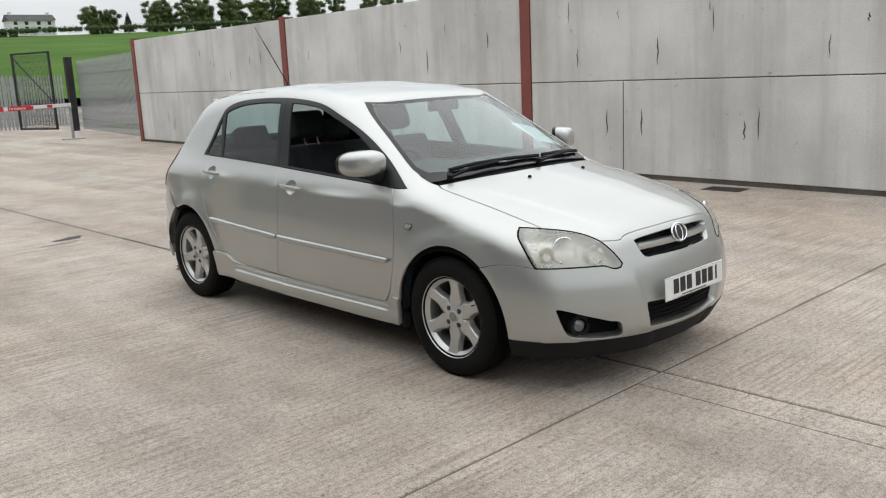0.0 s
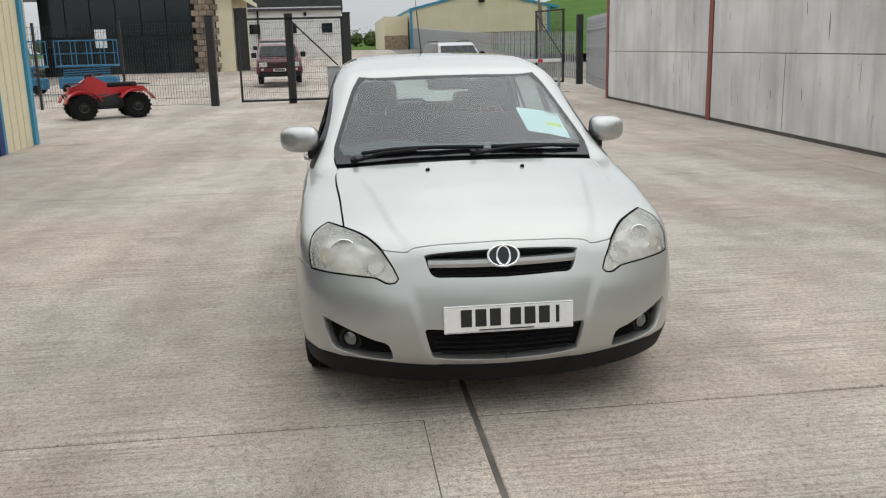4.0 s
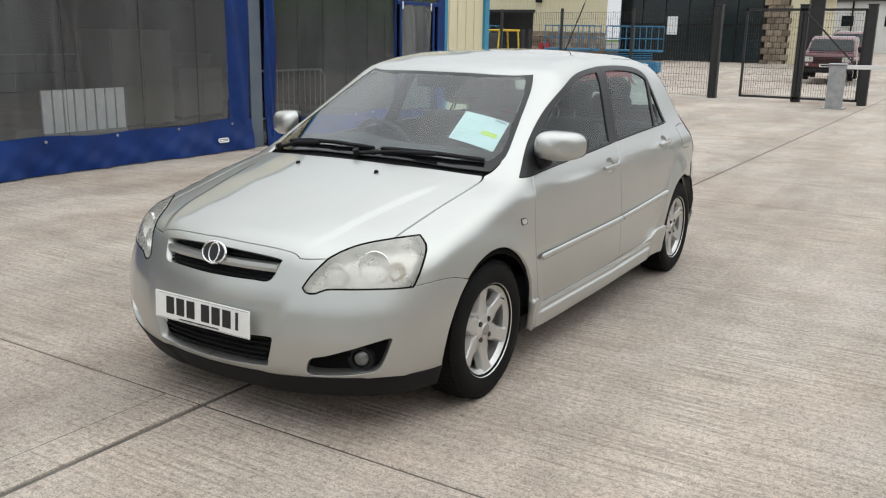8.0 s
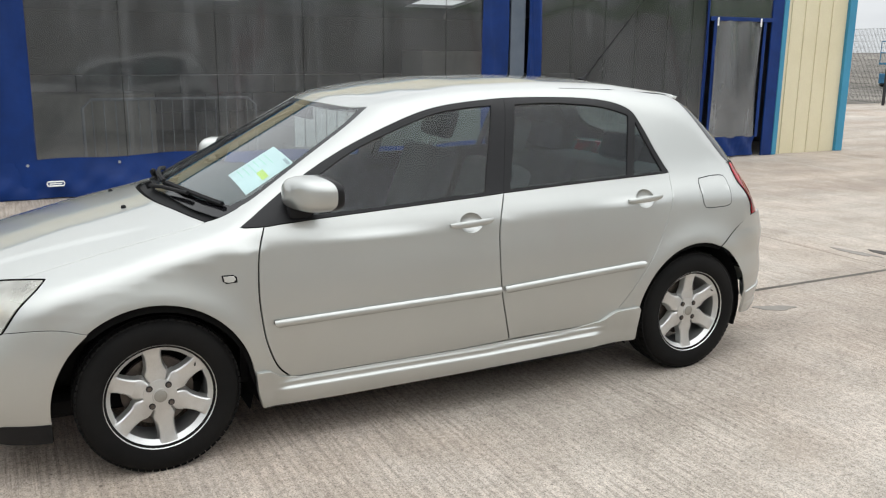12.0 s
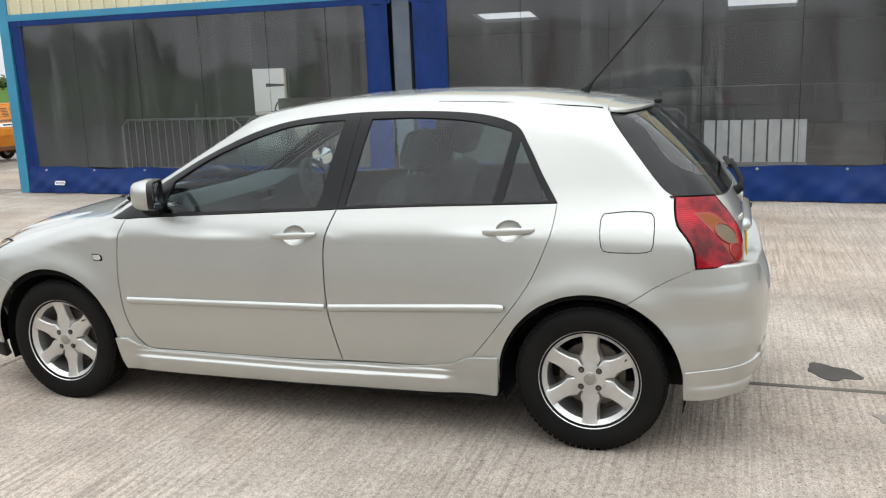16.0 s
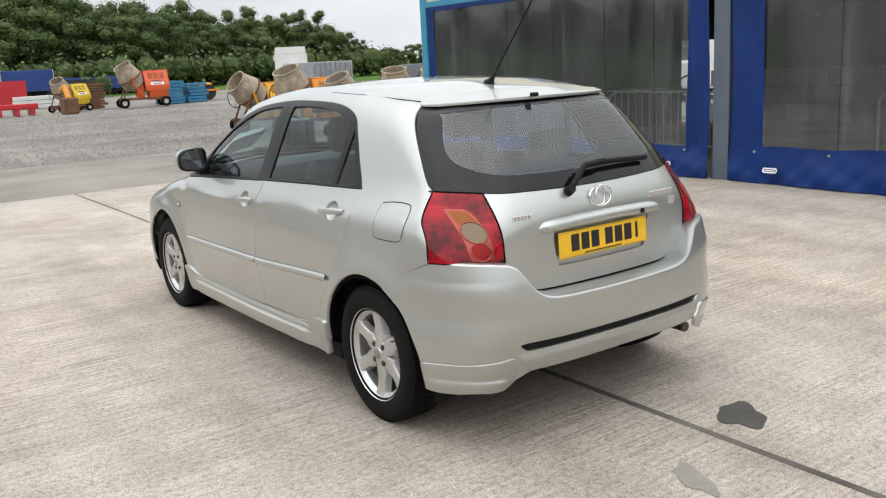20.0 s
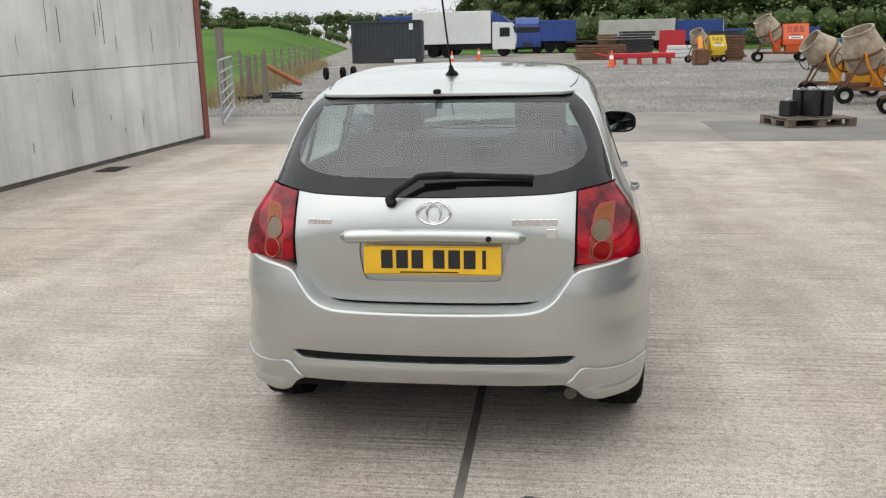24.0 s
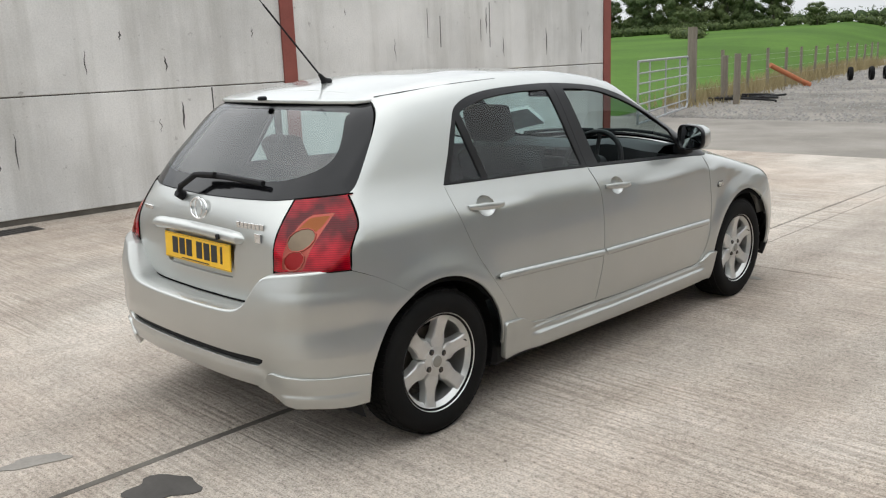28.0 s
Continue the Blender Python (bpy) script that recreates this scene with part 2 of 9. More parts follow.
M_MIRROR = plain("mirror_face", (0.62, 0.65, 0.67), 0.02, 1.0)




# ---- helpers for meshes ----
def part(name, bm, material, parent=None, label="", smooth=False):
    """Links a bmesh as one mesh object, under parent if there is one."""
    me = bpy.data.meshes.new(name)
    bm.normal_update()
    bm.to_mesh(me)
    bm.free()
    for m in material if isinstance(material, (list, tuple)) else (material,):
        me.materials.append(m)
    if smooth:
        me.polygons.foreach_set("use_smooth", [True] * len(me.polygons))
        me.set_sharp_from_angle(angle=radians(35))
    ob = new(name, me)
    if parent:
        ob.parent = parent
    if label:
        tagged(ob, label)
    return ob


def box(x0, x1, y0, y1, z0, z1, bevel=0.0, bm=None, seg=1, turn=None):
    b = bmesh.new()
    vs = [b.verts.new((x, y, z)) for x in (x0, x1) for y in (y0, y1) for z in (z0, z1)]
    for f in ((0, 1, 3, 2), (4, 6, 7, 5), (0, 4, 5, 1), (2, 3, 7, 6), (0, 2, 6, 4), (1, 5, 7, 3)):
        b.faces.new([vs[i] for i in f])
    if bevel:
        bmesh.ops.bevel(b, geom=b.edges[:], offset=bevel, segments=seg, affect="EDGES", profile=0.6)
    if turn is not None:
        b.transform(turn)
    return add(bm, b)


def add(bm, b):
    if bm is None:
        return b
    tmp = bpy.data.meshes.new("tmp")
    b.to_mesh(tmp)
    b.free()
    bm.from_mesh(tmp)
    bpy.data.meshes.remove(tmp)
    return bm


def tube(p0, p1, r0, r1=None, seg=12, bm=None, caps=True):
    b = bmesh.new()
    p0, p1 = Vector(p0), Vector(p1)
    r1 = r0 if r1 is None else r1
    bmesh.ops.create_cone(b, cap_ends=caps, segments=seg, radius1=max(r0, 1e-4), radius2=max(r1, 1e-4), depth=(p1 - p0).length)
    b.transform(Matrix.Translation((p0 + p1) / 2) @ (p1 - p0).to_track_quat("Z", "Y").to_matrix().to_4x4())
    return add(bm, b)


def pipe(points, r, seg=8, bm=None):
    """A round bar along a bent line."""
    b = bmesh.new()
    pts = [Vector(p) for p in points]
    rings = []
    for i, p in enumerate(pts):
        d = (pts[min(i + 1, len(pts) - 1)] - pts[max(i - 1, 0)]).normalized()
        u = d.orthogonal().normalized() if i == 0 else (u - d * u.dot(d)).normalized()
        w = d.cross(u)
        rings.append([b.verts.new(p + r * (math.cos(a) * u + math.sin(a) * w)) for a in (2 * math.pi * k / seg for k in range(seg))])
    for a, c in zip(rings, rings[1:]):
        for k in range(seg):
            b.faces.new((a[k], a[(k + 1) % seg], c[(k + 1) % seg], c[k]))
    b.faces.new(rings[0][::-1])
    b.faces.new(rings[-1])
    return add(bm, b)


def revolve(profile, seg=48, axis="X", bm=None):
    """Turns a profile of (radius, along) about an axis."""
    b = bmesh.new()
    rings = []
    for k in range(seg):
        a = 2 * math.pi * k / seg
        rings.append([b.verts.new((h, r * math.cos(a), r * math.sin(a)) if axis == "X" else (r * math.cos(a), r * math.sin(a), h)) for r, h in profile])
    for k in range(seg):
        p, q = rings[k], rings[(k + 1) % seg]
        for i in range(len(profile) - 1):
            b.faces.new((p[i], p[i + 1], q[i + 1], q[i]))
    bmesh.ops.remove_doubles(b, verts=b.verts[:], dist=1e-5)
    bmesh.ops.recalc_face_normals(b, faces=b.faces[:])
    return add(bm, b)


def prism(outline, z0, z1, bm=None, turn=None):
    """A flat outline (x, y) given thickness."""
    b = bmesh.new()
    lo, hi = [b.verts.new((x, y, z0)) for x, y in outline], [b.verts.new((x, y, z1)) for x, y in outline]
    b.faces.new(lo[::-1])
    b.faces.new(hi)
    for i in range(len(lo)):
        j = (i + 1) % len(lo)
        b.faces.new((lo[i], lo[j], hi[j], hi[i]))
    bmesh.ops.recalc_face_normals(b, faces=b.faces[:])
    if turn is not None:
        b.transform(turn)
    return add(bm, b)


def ground_thing(name, label, category, x, y, z=0.0, rz=0.0, group="", kind=""):
    ob = tagged(new(name), label, category, group, kind)
    ob.matrix_basis = pose(x, y, z, 0, 0, rz)
    return ob


# ---- ground and large structure ----
def concrete_mat():
    m, n, l, b = nodes_of("tined_concrete")
    big = noise_node(n, l, 0.55, 6, 0.62)
    mid = noise_node(n, l, 3.2, 6, 0.65)
    fine = noise_node(n, l, 130.0, 3, 0.7)
    col = ramp(n, l, big, [(0.28, (0.382, 0.338, 0.297)), (0.50, (0.458, 0.413, 0.368)), (0.72, (0.532, 0.493, 0.453))])
    rosy = ramp(n, l, noise_node(n, l, 0.33, 5, 0.65), [(0.42, (1, 1, 1)), (0.66, (0.98, 0.905, 0.855))])
    col = blend(n, l, col, rosy, 0.9, "MULTIPLY")
    col = blend(n, l, col, ramp(n, l, mid, [(0.28, (0.70, 0.69, 0.67)), (0.70, (1.08, 1.08, 1.08))]), 0.8, "MULTIPLY")
    col = blend(n, l, col, ramp(n, l, fine, [(0.34, (0.34, 0.33, 0.31)), (0.47, (1, 1, 1)), (0.66, (1.38, 1.37, 1.35))]), 0.75, "MULTIPLY")
    grit = noise_node(n, l, 38.0, 4, 0.75)
    col = blend(n, l, col, ramp(n, l, grit, [(0.34, (0.55, 0.54, 0.52)), (0.50, (1, 1, 1)), (0.68, (1.25, 1.25, 1.24))]), 0.75, "MULTIPLY")
    # tyre-polished lanes along y
    lane = noise_node(n, l, 0.9, 4, 0.6, (1.0, 0.09, 1.0))
    col = blend(n, l, col, ramp(n, l, lane, [(0.38, (0.84, 0.825, 0.81)), (0.60, (1.16, 1.16, 1.15))]), 0.8, "MULTIPLY")
    # grooves across x, worn off in patches
    gro = noise_node(n, l, 1.0, 2, 0.4, (1.6, 55.0, 1.0))
    worn = ramp(n, l, noise_node(n, l, 0.8, 5, 0.6), [(0.36, (0.15, 0.15, 0.15)), (0.62, (1, 1, 1))])
    gcol = ramp(n, l, gro, [(0.38, (0.58, 0.56, 0.54)), (0.54, (1.08, 1.08, 1.07))])
    col = blend(n, l, col, blend(n, l, (1.0, 1.0, 1.0), gcol, worn), 0.6, "MULTIPLY")
    spots = ramp(n, l, noise_node(n, l, 34.0, 2, 0.5), [(0.68, (1, 1, 1)), (0.74, (0.32, 0.30, 0.28))])
    col = blend(n, l, col, spots, 0.7, "MULTIPLY")
    l.new(col, b.inputs["Base Color"])
    setp(b, rough=0.85, spec=0.3)
    h = n.new("ShaderNodeMath")
    h.operation = "MULTIPLY_ADD"
    l.new(gro, h.inputs[0])
    h.inputs[1].default_value = 1.4
    l.new(fine, h.inputs[2])
    bump(n, l, b, h.outputs["Value"], 0.7, 0.008)
    return m


M_CONCRETE = concrete_mat()
M_JOINT = surf("joint_filler", (0.075, 0.066, 0.055), (0.16, 0.145, 0.125), 3, 0.9, None, 80, 0.4, 0.3)
M_TARMAC = surf("worn_tarmac", (0.185, 0.166, 0.142), (0.33, 0.30, 0.262), 0.6, 0.9, None, 45, 0.5, 0.5)
M_GRAVEL = surf("crushed_stone_ground", (0.12, 0.108, 0.092), (0.34, 0.31, 0.268), 0.35, 0.95, None, 18, 0.65, 0.8)
M_GRASS = surf("pasture_grass", (0.055, 0.115, 0.018), (0.095, 0.185, 0.030), 0.09, 0.95, None, 3, 0.5, 0.6, spec=0.1)


def wall_concrete():
    m, n, l, b = nodes_of("cast_wall_concrete")
    big = noise_node(n, l, 0.7, 6, 0.6)
    col = ramp(n, l, big, [(0.3, (0.50, 0.494, 0.477)), (0.7, (0.71, 0.70, 0.678))])
    streak = noise_node(n, l, 1.0, 5, 0.65, (2.2, 2.2, 0.16))
    col = blend(n, l, col, ramp(n, l, streak, [(0.30, (0.62, 0.61, 0.58)), (0.55, (1.04, 1.04, 1.04))]), 0.6, "MULTIPLY")
    fine = noise_node(n, l, 55.0, 4, 0.7)
    col = blend(n, l, col, ramp(n, l, fine, [(0.3, (0.75, 0.75, 0.75)), (0.6, (1.05, 1.05, 1.05))]), 0.5, "MULTIPLY")
    pits = ramp(n, l, noise_node(n, l, 9.0, 3, 0.6), [(0.66, (1, 1, 1)), (0.74, (0.52, 0.51, 0.50))])
    col = blend(n, l, col, pits, 0.7, "MULTIPLY")
    l.new(col, b.inputs["Base Color"])
    setp(b, rough=0.88, spec=0.25)
    bump(n, l, b, fine, 0.25, 0.006)
    return m


M_WALL = wall_concrete()
M_REDSTEEL = surf("red_oxide_steel", (0.19, 0.045, 0.035), (0.27, 0.075, 0.055), 2.5, 0.6, 0.75, 50, 0.35, 0.15)
M_CREAM = surf("cream_cladding", (0.62, 0.56, 0.38), (0.70, 0.64, 0.46), 0.8, 0.5, 0.6, 40, 0.12, 0.05)
M_TRIMBLUE = surf("light_blue_trim", (0.03, 0.21, 0.34), (0.04, 0.26, 0.42), 1.5, 0.45, 0.55, 40, 0.15, 0.05)
M_PVCBLUE = surf("blue_pvc_sheet", (0.0012, 0.019, 0.105), (0.003, 0.031, 0.17), 2.2, 0.36, 0.5, 6, 0.3, 0.9, spec=0.25)

M_STEELPOST = surf("blue_grey_painted_steel", (0.075, 0.10, 0.135), (0.11, 0.135, 0.17), 3, 0.55, None, 60, 0.3, 0.1)
M_GALV = surf("galvanised_steel", (0.30, 0.31, 0.32), (0.46, 0.47, 0.48), 6, 0.45, 0.6, 60, 0.2, 0.05, 0.6)
M_BLACKSTEEL = surf("black_painted_steel", (0.012, 0.012, 0.013), (0.022, 0.022, 0.023), 4, 0.5, 0.6, 60, 0.2, 0.05)
M_BLOCK = surf("grey_blockwork", (0.24, 0.235, 0.225), (0.36, 0.355, 0.34), 1.2, 0.9, None, 40, 0.35, 0.3, vary=0.08)
# dark tone standing in for the dim shed interior; also on the bench top
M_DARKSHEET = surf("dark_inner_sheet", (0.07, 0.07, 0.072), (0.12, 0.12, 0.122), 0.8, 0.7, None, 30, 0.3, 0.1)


def clear_pvc(name="scuffed_clear_pvc", least=0.06, most=0.17):
    """Scuffed clear sheet: mostly see-through, with a dusty film and wrinkles."""
    m, n, l, b = nodes_of(name)
    tr, gl, df, m1, m2 = (n.new(k) for k in ("ShaderNodeBsdfTransparent", "ShaderNodeBsdfGlossy", "ShaderNodeBsdfDiffuse", "ShaderNodeMixShader", "ShaderNodeMixShader"))
    tr.inputs["Color"].default_value = (0.68, 0.70, 0.71, 1)
    df.inputs["Color"].default_value = (0.36, 0.375, 0.39, 1)
    gl.inputs["Roughness"].default_value = 0.05
    film = noise_node(n, l, 1.0, 6, 0.65, (1.0, 1.6, 0.5))
    streak = ramp(n, l, noise_node(n, l, 1.0, 3, 0.6, (1.0, 7.0, 0.4)), [(0.55, (0, 0, 0)), (0.75, (0.12, 0.12, 0.12))])
    speck = ramp(n, l, noise_node(n, l, 1.0, 2, 0.5, (1.0, 34.0, 13.0)), [(0.755, (0, 0, 0)), (0.775, (0.75, 0.75, 0.75))])
    mr = n.new("ShaderNodeMapRange")
    mr.inputs["From Min"].default_value, mr.inputs["From Max"].default_value, mr.inputs["To Min"].default_value, mr.inputs["To Max"].default_value = 0.35, 0.70, least, most
    l.new(film, mr.inputs["Value"])
    dusty = blend(n, l, blend(n, l, mr.outputs["Result"], streak, 1.0, "ADD"), speck, 1.0, "ADD")
    l.new(dusty, m1.inputs["Fac"])
    l.new(tr.outputs["BSDF"], m1.inputs[1])
    l.new(df.outputs["BSDF"], m1.inputs[2])
    l.new(sheen(n, l, 0.07), m2.inputs["Fac"])
    l.new(m1.outputs["Shader"], m2.inputs[1])
    l.new(gl.outputs["BSDF"], m2.inputs[2])
    bp = n.new("ShaderNodeBump")
    bp.inputs["Strength"].default_value, bp.inputs["Distance"].default_value = 0.05, 0.02
    l.new(noise_node(n, l, 1.6, 3, 0.5, (1, 2.0, 0.5)), bp.inputs["Height"])
    l.new(bp.outputs["Normal"], gl.inputs["Normal"])
    l.new(m2.outputs["Shader"], n["Material Output"].inputs["Surface"])
    n.remove(b)
    return m


M_PVCCLEAR = clear_pvc()
M_PVCMILKY = clear_pvc("creased_milky_pvc", 0.16, 0.55)

# ground: level in the yard, rising gently beyond the gate
def ground_z(x, y):
    return min(1.35, max(0.0, (y - 34) * 0.036)) if y > 0 else 0.0


WALL_X = lambda y: 5.905 + 0.044 * y     # the long wall stands a little askew
SHED_X = -5.95
bm = bmesh.new()
xs = [-2500, -900, -300, -120, -60, -30, -15, 15, 30, 60, 120, 300, 900, 2500]
ys = [-2500, -900, -300, -140, -90, -60, -30, -9, 10, 30, 34, 45, 60, 72, 120, 300, 900, 2500]
vv = {(i, j): bm.verts.new((x, y, ground_z(x, y) - 0.03)) for i, x in enumerate(xs) for j, y in enumerate(ys)}
for i in range(len(xs) - 1):
    for j in range(len(ys) - 1):
        bm.faces.new((vv[i, j], vv[i + 1, j], vv[i + 1, j + 1], vv[i, j + 1]))
ground = tagged(part("ground", bm, M_GRAVEL), "grey crushed-stone yard surface round the concrete", "ground", kind="structure")
# concrete slabs, each cast on its own between the joints
slab_floor = tagged(new("concrete_yard"), "pale tined concrete slabs with dark joints", "pavement", kind="structure")
JOINTS_Y = [-8.27, -2.06, 4.20, 10.45, 16.7, 23.0, 29.3, 34.0]
JOINTS_X = [-15.0, -6.05, -0.125, 5.3, 9.5]
for y0, y1 in zip(JOINTS_Y, JOINTS_Y[1:]):
    for x0, x1 in zip(JOINTS_X, JOINTS_X[1:]):
        lo, hi = (0.013 if v == -0.125 else 0.009 for v in (x0, x1))
        part("slab", box(x0 + lo, x1 - hi, y0 + 0.007, y1 - 0.007, -0.12, 0.0, 0.005), M_CONCRETE, slab_floor)
part("joint_filler", box(-14.9, 9.4, -8.2, 33.9, -0.1, -0.006), M_JOINT, slab_floor)
# smooth repair strip beside the long joint
part("repair_strip", box(-0.338, -0.139, -8.26, -2.07, -0.02, 0.002, 0.0015), M_CONCRETE, slab_floor, "smooth repair strip along the joint")
part("strip_edge", box(-0.343, -0.3385, -8.26, -2.07, -0.02, 0.001), M_JOINT, slab_floor)
part("joint_stain", box(-0.144, -0.108, 1.0, 4.18, -0.02, 0.0018), M_JOINT, slab_floor, "dark stained joint")
road = bmesh.new()
prev = None
for y in (34.0, 45, 60, 72, 110, 160):
    row = [road.verts.new((x, y, ground_z(0, y) + 0.0)) for x in (-14, 6 if y < 60 else 4)]
    if prev:
        road.faces.new((prev[0], prev[1], row[1], row[0]))
    prev = row
tagged(part("road", road, M_CONCRETE), "pale concrete road beyond the gate", "road", kind="structure")
apron = tagged(part("apron", box(-13, 12, -13.3, -8.285, -0.1, -0.004), M_TARMAC), "worn grey tarmac strip beyond the concrete", "pavement", kind="structure")
part("dark_patch", box(-6.2, -3.0, -11.4, -8.29, -0.02, 0.001), surf("new_tarmac", (0.15, 0.138, 0.122), (0.23, 0.212, 0.19), 0.8, 0.9, None, 60, 0.4, 0.4), apron, "newer dark tarmac patch")
part("pale_slab", box(-12.5, -6.25, -11.0, -8.29, -0.02, 0.002), M_CONCRETE, apron, "pale concrete strip")

# stains on the concrete
M_OIL = surf("oil_stain", (0.045, 0.040, 0.036), (0.085, 0.078, 0.07), 5, 0.75, 0.9, 60, 0.3, 0.05)
M_DAMP = surf("faint_old_stain", (0.24, 0.22, 0.195), (0.32, 0.295, 0.265), 6, 0.8, None, 60, 0.4, 0.1)
stain_rng = random.Random(4)


def stain(x, y, rx, ry, rz, material, label):
    pts = []
    for k in range(28):
        a = 2 * math.pi * k / 28
        r = 1 + 0.16 * math.sin(3 * a + x) + 0.10 * math.sin(5 * a + y * 3) + stain_rng.uniform(-0.05, 0.05)
        pts.append((rx * r * math.cos(a), ry * r * math.sin(a)))
    ob = part("stain", prism(pts, 0.0, 0.0035, turn=pose(x, y, 0.0, 0, 0, rz)), material)
    tagged(ob, label, "stain", kind="structure")


stain(-0.365, 2.325, 0.135, 0.095, 50, M_OIL, "dark oil stain on the concrete")
stain(0.24, 2.56, 0.13, 0.05, 70, M_DAMP, "faint grey stain on the concrete")
stain(-0.47, 4.62, 0.16, 0.07, 20, M_OIL, "dark oil stain by the joint")
stain(-0.62, 4.40, 0.20, 0.05, 10, M_DAMP, "faint grey stain by the joint")
stain(-0.73, -1.74, 0.05, 0.035, 0, M_DAMP, "small grey spot on the concrete")
stain(-0.58, -1.83, 0.035, 0.025, 0, M_DAMP, "small grey spot on the concrete")

# long wall of two tiers of cast panels between red steel columns
COLS = [-9.2, -2.80, 4.12, 10.7, 18.2]
WTOP = 2.66
wall = tagged(new("wall_east"), "tall grey cast-concrete yard wall with red steel columns", "wall", kind="structure")
WTURN = -math.degrees(math.atan(0.044))
M_CRACK = surf("wall_crack", (0.05, 0.048, 0.046), (0.10, 0.096, 0.092), 9, 0.9, None, 60, 0.3, 0.1)
crack_rng = random.Random(11)
for a, c in zip(COLS, COLS[1:]):
    for z0, z1 in ((0.06, 1.262), (1.274, WTOP - 0.03)):
        ob = part("wall_panel", box(0, 0.15, 0.09, (c - a) - 0.09, z0, z1, 0.007), M_WALL, wall)
        ob.matrix_basis = pose(WALL_X(a), a, 0, 0, 0, WTURN)
    part("wall_core", box(0.02, 0.14, 0, c - a, 0.0, WTOP - 0.05), M_JOINT, wall).matrix_basis = pose(WALL_X(a), a, 0, 0, 0, WTURN)
    for _ in range(16):                  # short upright cracks and scrapes in the face
        y, z, h = crack_rng.uniform(0.4, c - a - 0.4), crack_rng.choice((0.35, 0.55, 0.8, 1.45, 1.8, 2.05)), crack_rng.uniform(0.08, 0.42)
        w = crack_rng.uniform(0.004, 0.013)
        pts = [(y + crack_rng.uniform(-0.012, 0.012), z + h * k / 6) for k in range(7)]
        bmc = bmesh.new()
        rows = [[bmc.verts.new((-0.0022, yy - w * math.sin(math.pi * (k + 0.4) / 7), zz)), bmc.verts.new((-0.0022, yy + w * math.sin(math.pi * (k + 0.4) / 7), zz))] for k, (yy, zz) in enumerate(pts)]
        for p, q in zip(rows, rows[1:]):
            bmc.faces.new((p[0], q[0], q[1], p[1]))
        part("crack", bmc, M_CRACK, wall).matrix_basis = pose(WALL_X(a), a, 0, 0, 0, WTURN)
for y, z0, z1, w in ((-1.72, 0.12, 1.255, 0.007), (-5.34, 1.62, 2.05, 0.006), (-5.10, 1.75, 2.15, 0.004), (-6.34, 1.60, 2.25, 0.006), (-6.15, 1.7, 2.0, 0.004), (2.4, 0.08, 1.255, 0.006), (7.6, 0.08, 1.255, 0.006)):
    part("panel_joint", box(WALL_X(y) - 0.0028, WALL_X(y) + 0.01, y - w, y + w, z0, z1), M_CRACK, wall)
for c in COLS:
    bm = box(-0.022, 0.0, -0.095, 0.095, 0, WTOP + 0.02, 0.002)
    box(0.0, 0.18, -0.012, 0.012, 0, WTOP + 0.02, 0, bm)
    box(0.18, 0.2, -0.095, 0.095, 0, WTOP + 0.02, 0, bm)
    part("steel_column", bm, M_REDSTEEL, wall, "red-painted steel column").matrix_basis = pose(WALL_X(c), c, 0, 0, 0, WTURN)
M_IRON = surf("cast_iron", (0.035, 0.032, 0.03), (0.07, 0.062, 0.055), 9, 0.6, 0.7, 80, 0.3, 0.2, 0.5)
for x, y in ((5.62, 0.72), (5.32, -5.62)):
    drain = ground_thing("drain_grate", "black cast-iron drain grate let into the concrete", "drain", x, y, 0, 2, "drain grates")
    part("frame", box(-0.16, 0.16, -0.24, 0.24, -0.04, 0.002), M_IRON, drain)
    for k in range(9):
        part("bar", box(-0.14, 0.14, -0.215 + k * 0.05, -0.19 + k * 0.05, 0.001, 0.006), M_IRON, drain)

# ---- the shed with its curtains ----
shed = tagged(new("shed"), "cream-clad shed with blue trim and blue-bordered clear curtains", "shed", kind="structure")
ST = 2.42                                # top of the openings


def ribbed(name, x0, x1, y0, y1, z0, z1, along, parent, pitch=0.2, depth=0.025, label=""):
    """Profiled sheet facing +x (along y) or -y (along x), its raised ribs as pieces of it."""
    sheet_ob = part(name, box(x0, x1, y0, y1, z0, z1), M_CREAM, parent, label)
    me = None
    for k in range(int(((y1 - y0) if along == "y" else (x1 - x0)) / pitch)):
        c = (y0 if along == "y" else x0) + pitch * (k + 0.5)
        if me is None:
            bm = box(-0.002, depth, -0.02, 0.02, z0, z1) if along == "y" else box(-0.02, 0.02, -depth, 0.002, z0, z1)
            ob = part("rib", bm, M_CREAM, sheet_ob)
            me = ob.data
        else:
            ob = new("rib", me)
            ob.parent = sheet_ob
        ob.matrix_basis = pose(x1, c, 0) if along == "y" else pose(c, y0, 0)
    return sheet_ob


EAVE, BACK_X, BACK_Z = 3.45, -16.2, 2.30
roof_z = lambda x: EAVE + (x - SHED_X) * (EAVE - BACK_Z) / (SHED_X - BACK_X)


def lean_wall(name, x0, x1, y0, y1, z0, material, label=""):
    """A wall whose head follows the falling roof."""
    bm = prism([(x0, z0), (x1, z0), (x1, roof_z(x1) - 0.02), (x0, roof_z(x0) - 0.02)], -y1, -y0, turn=Matrix.Rotation(radians(90), 4, "X"))
    return part(name, bm, material, shed, label)


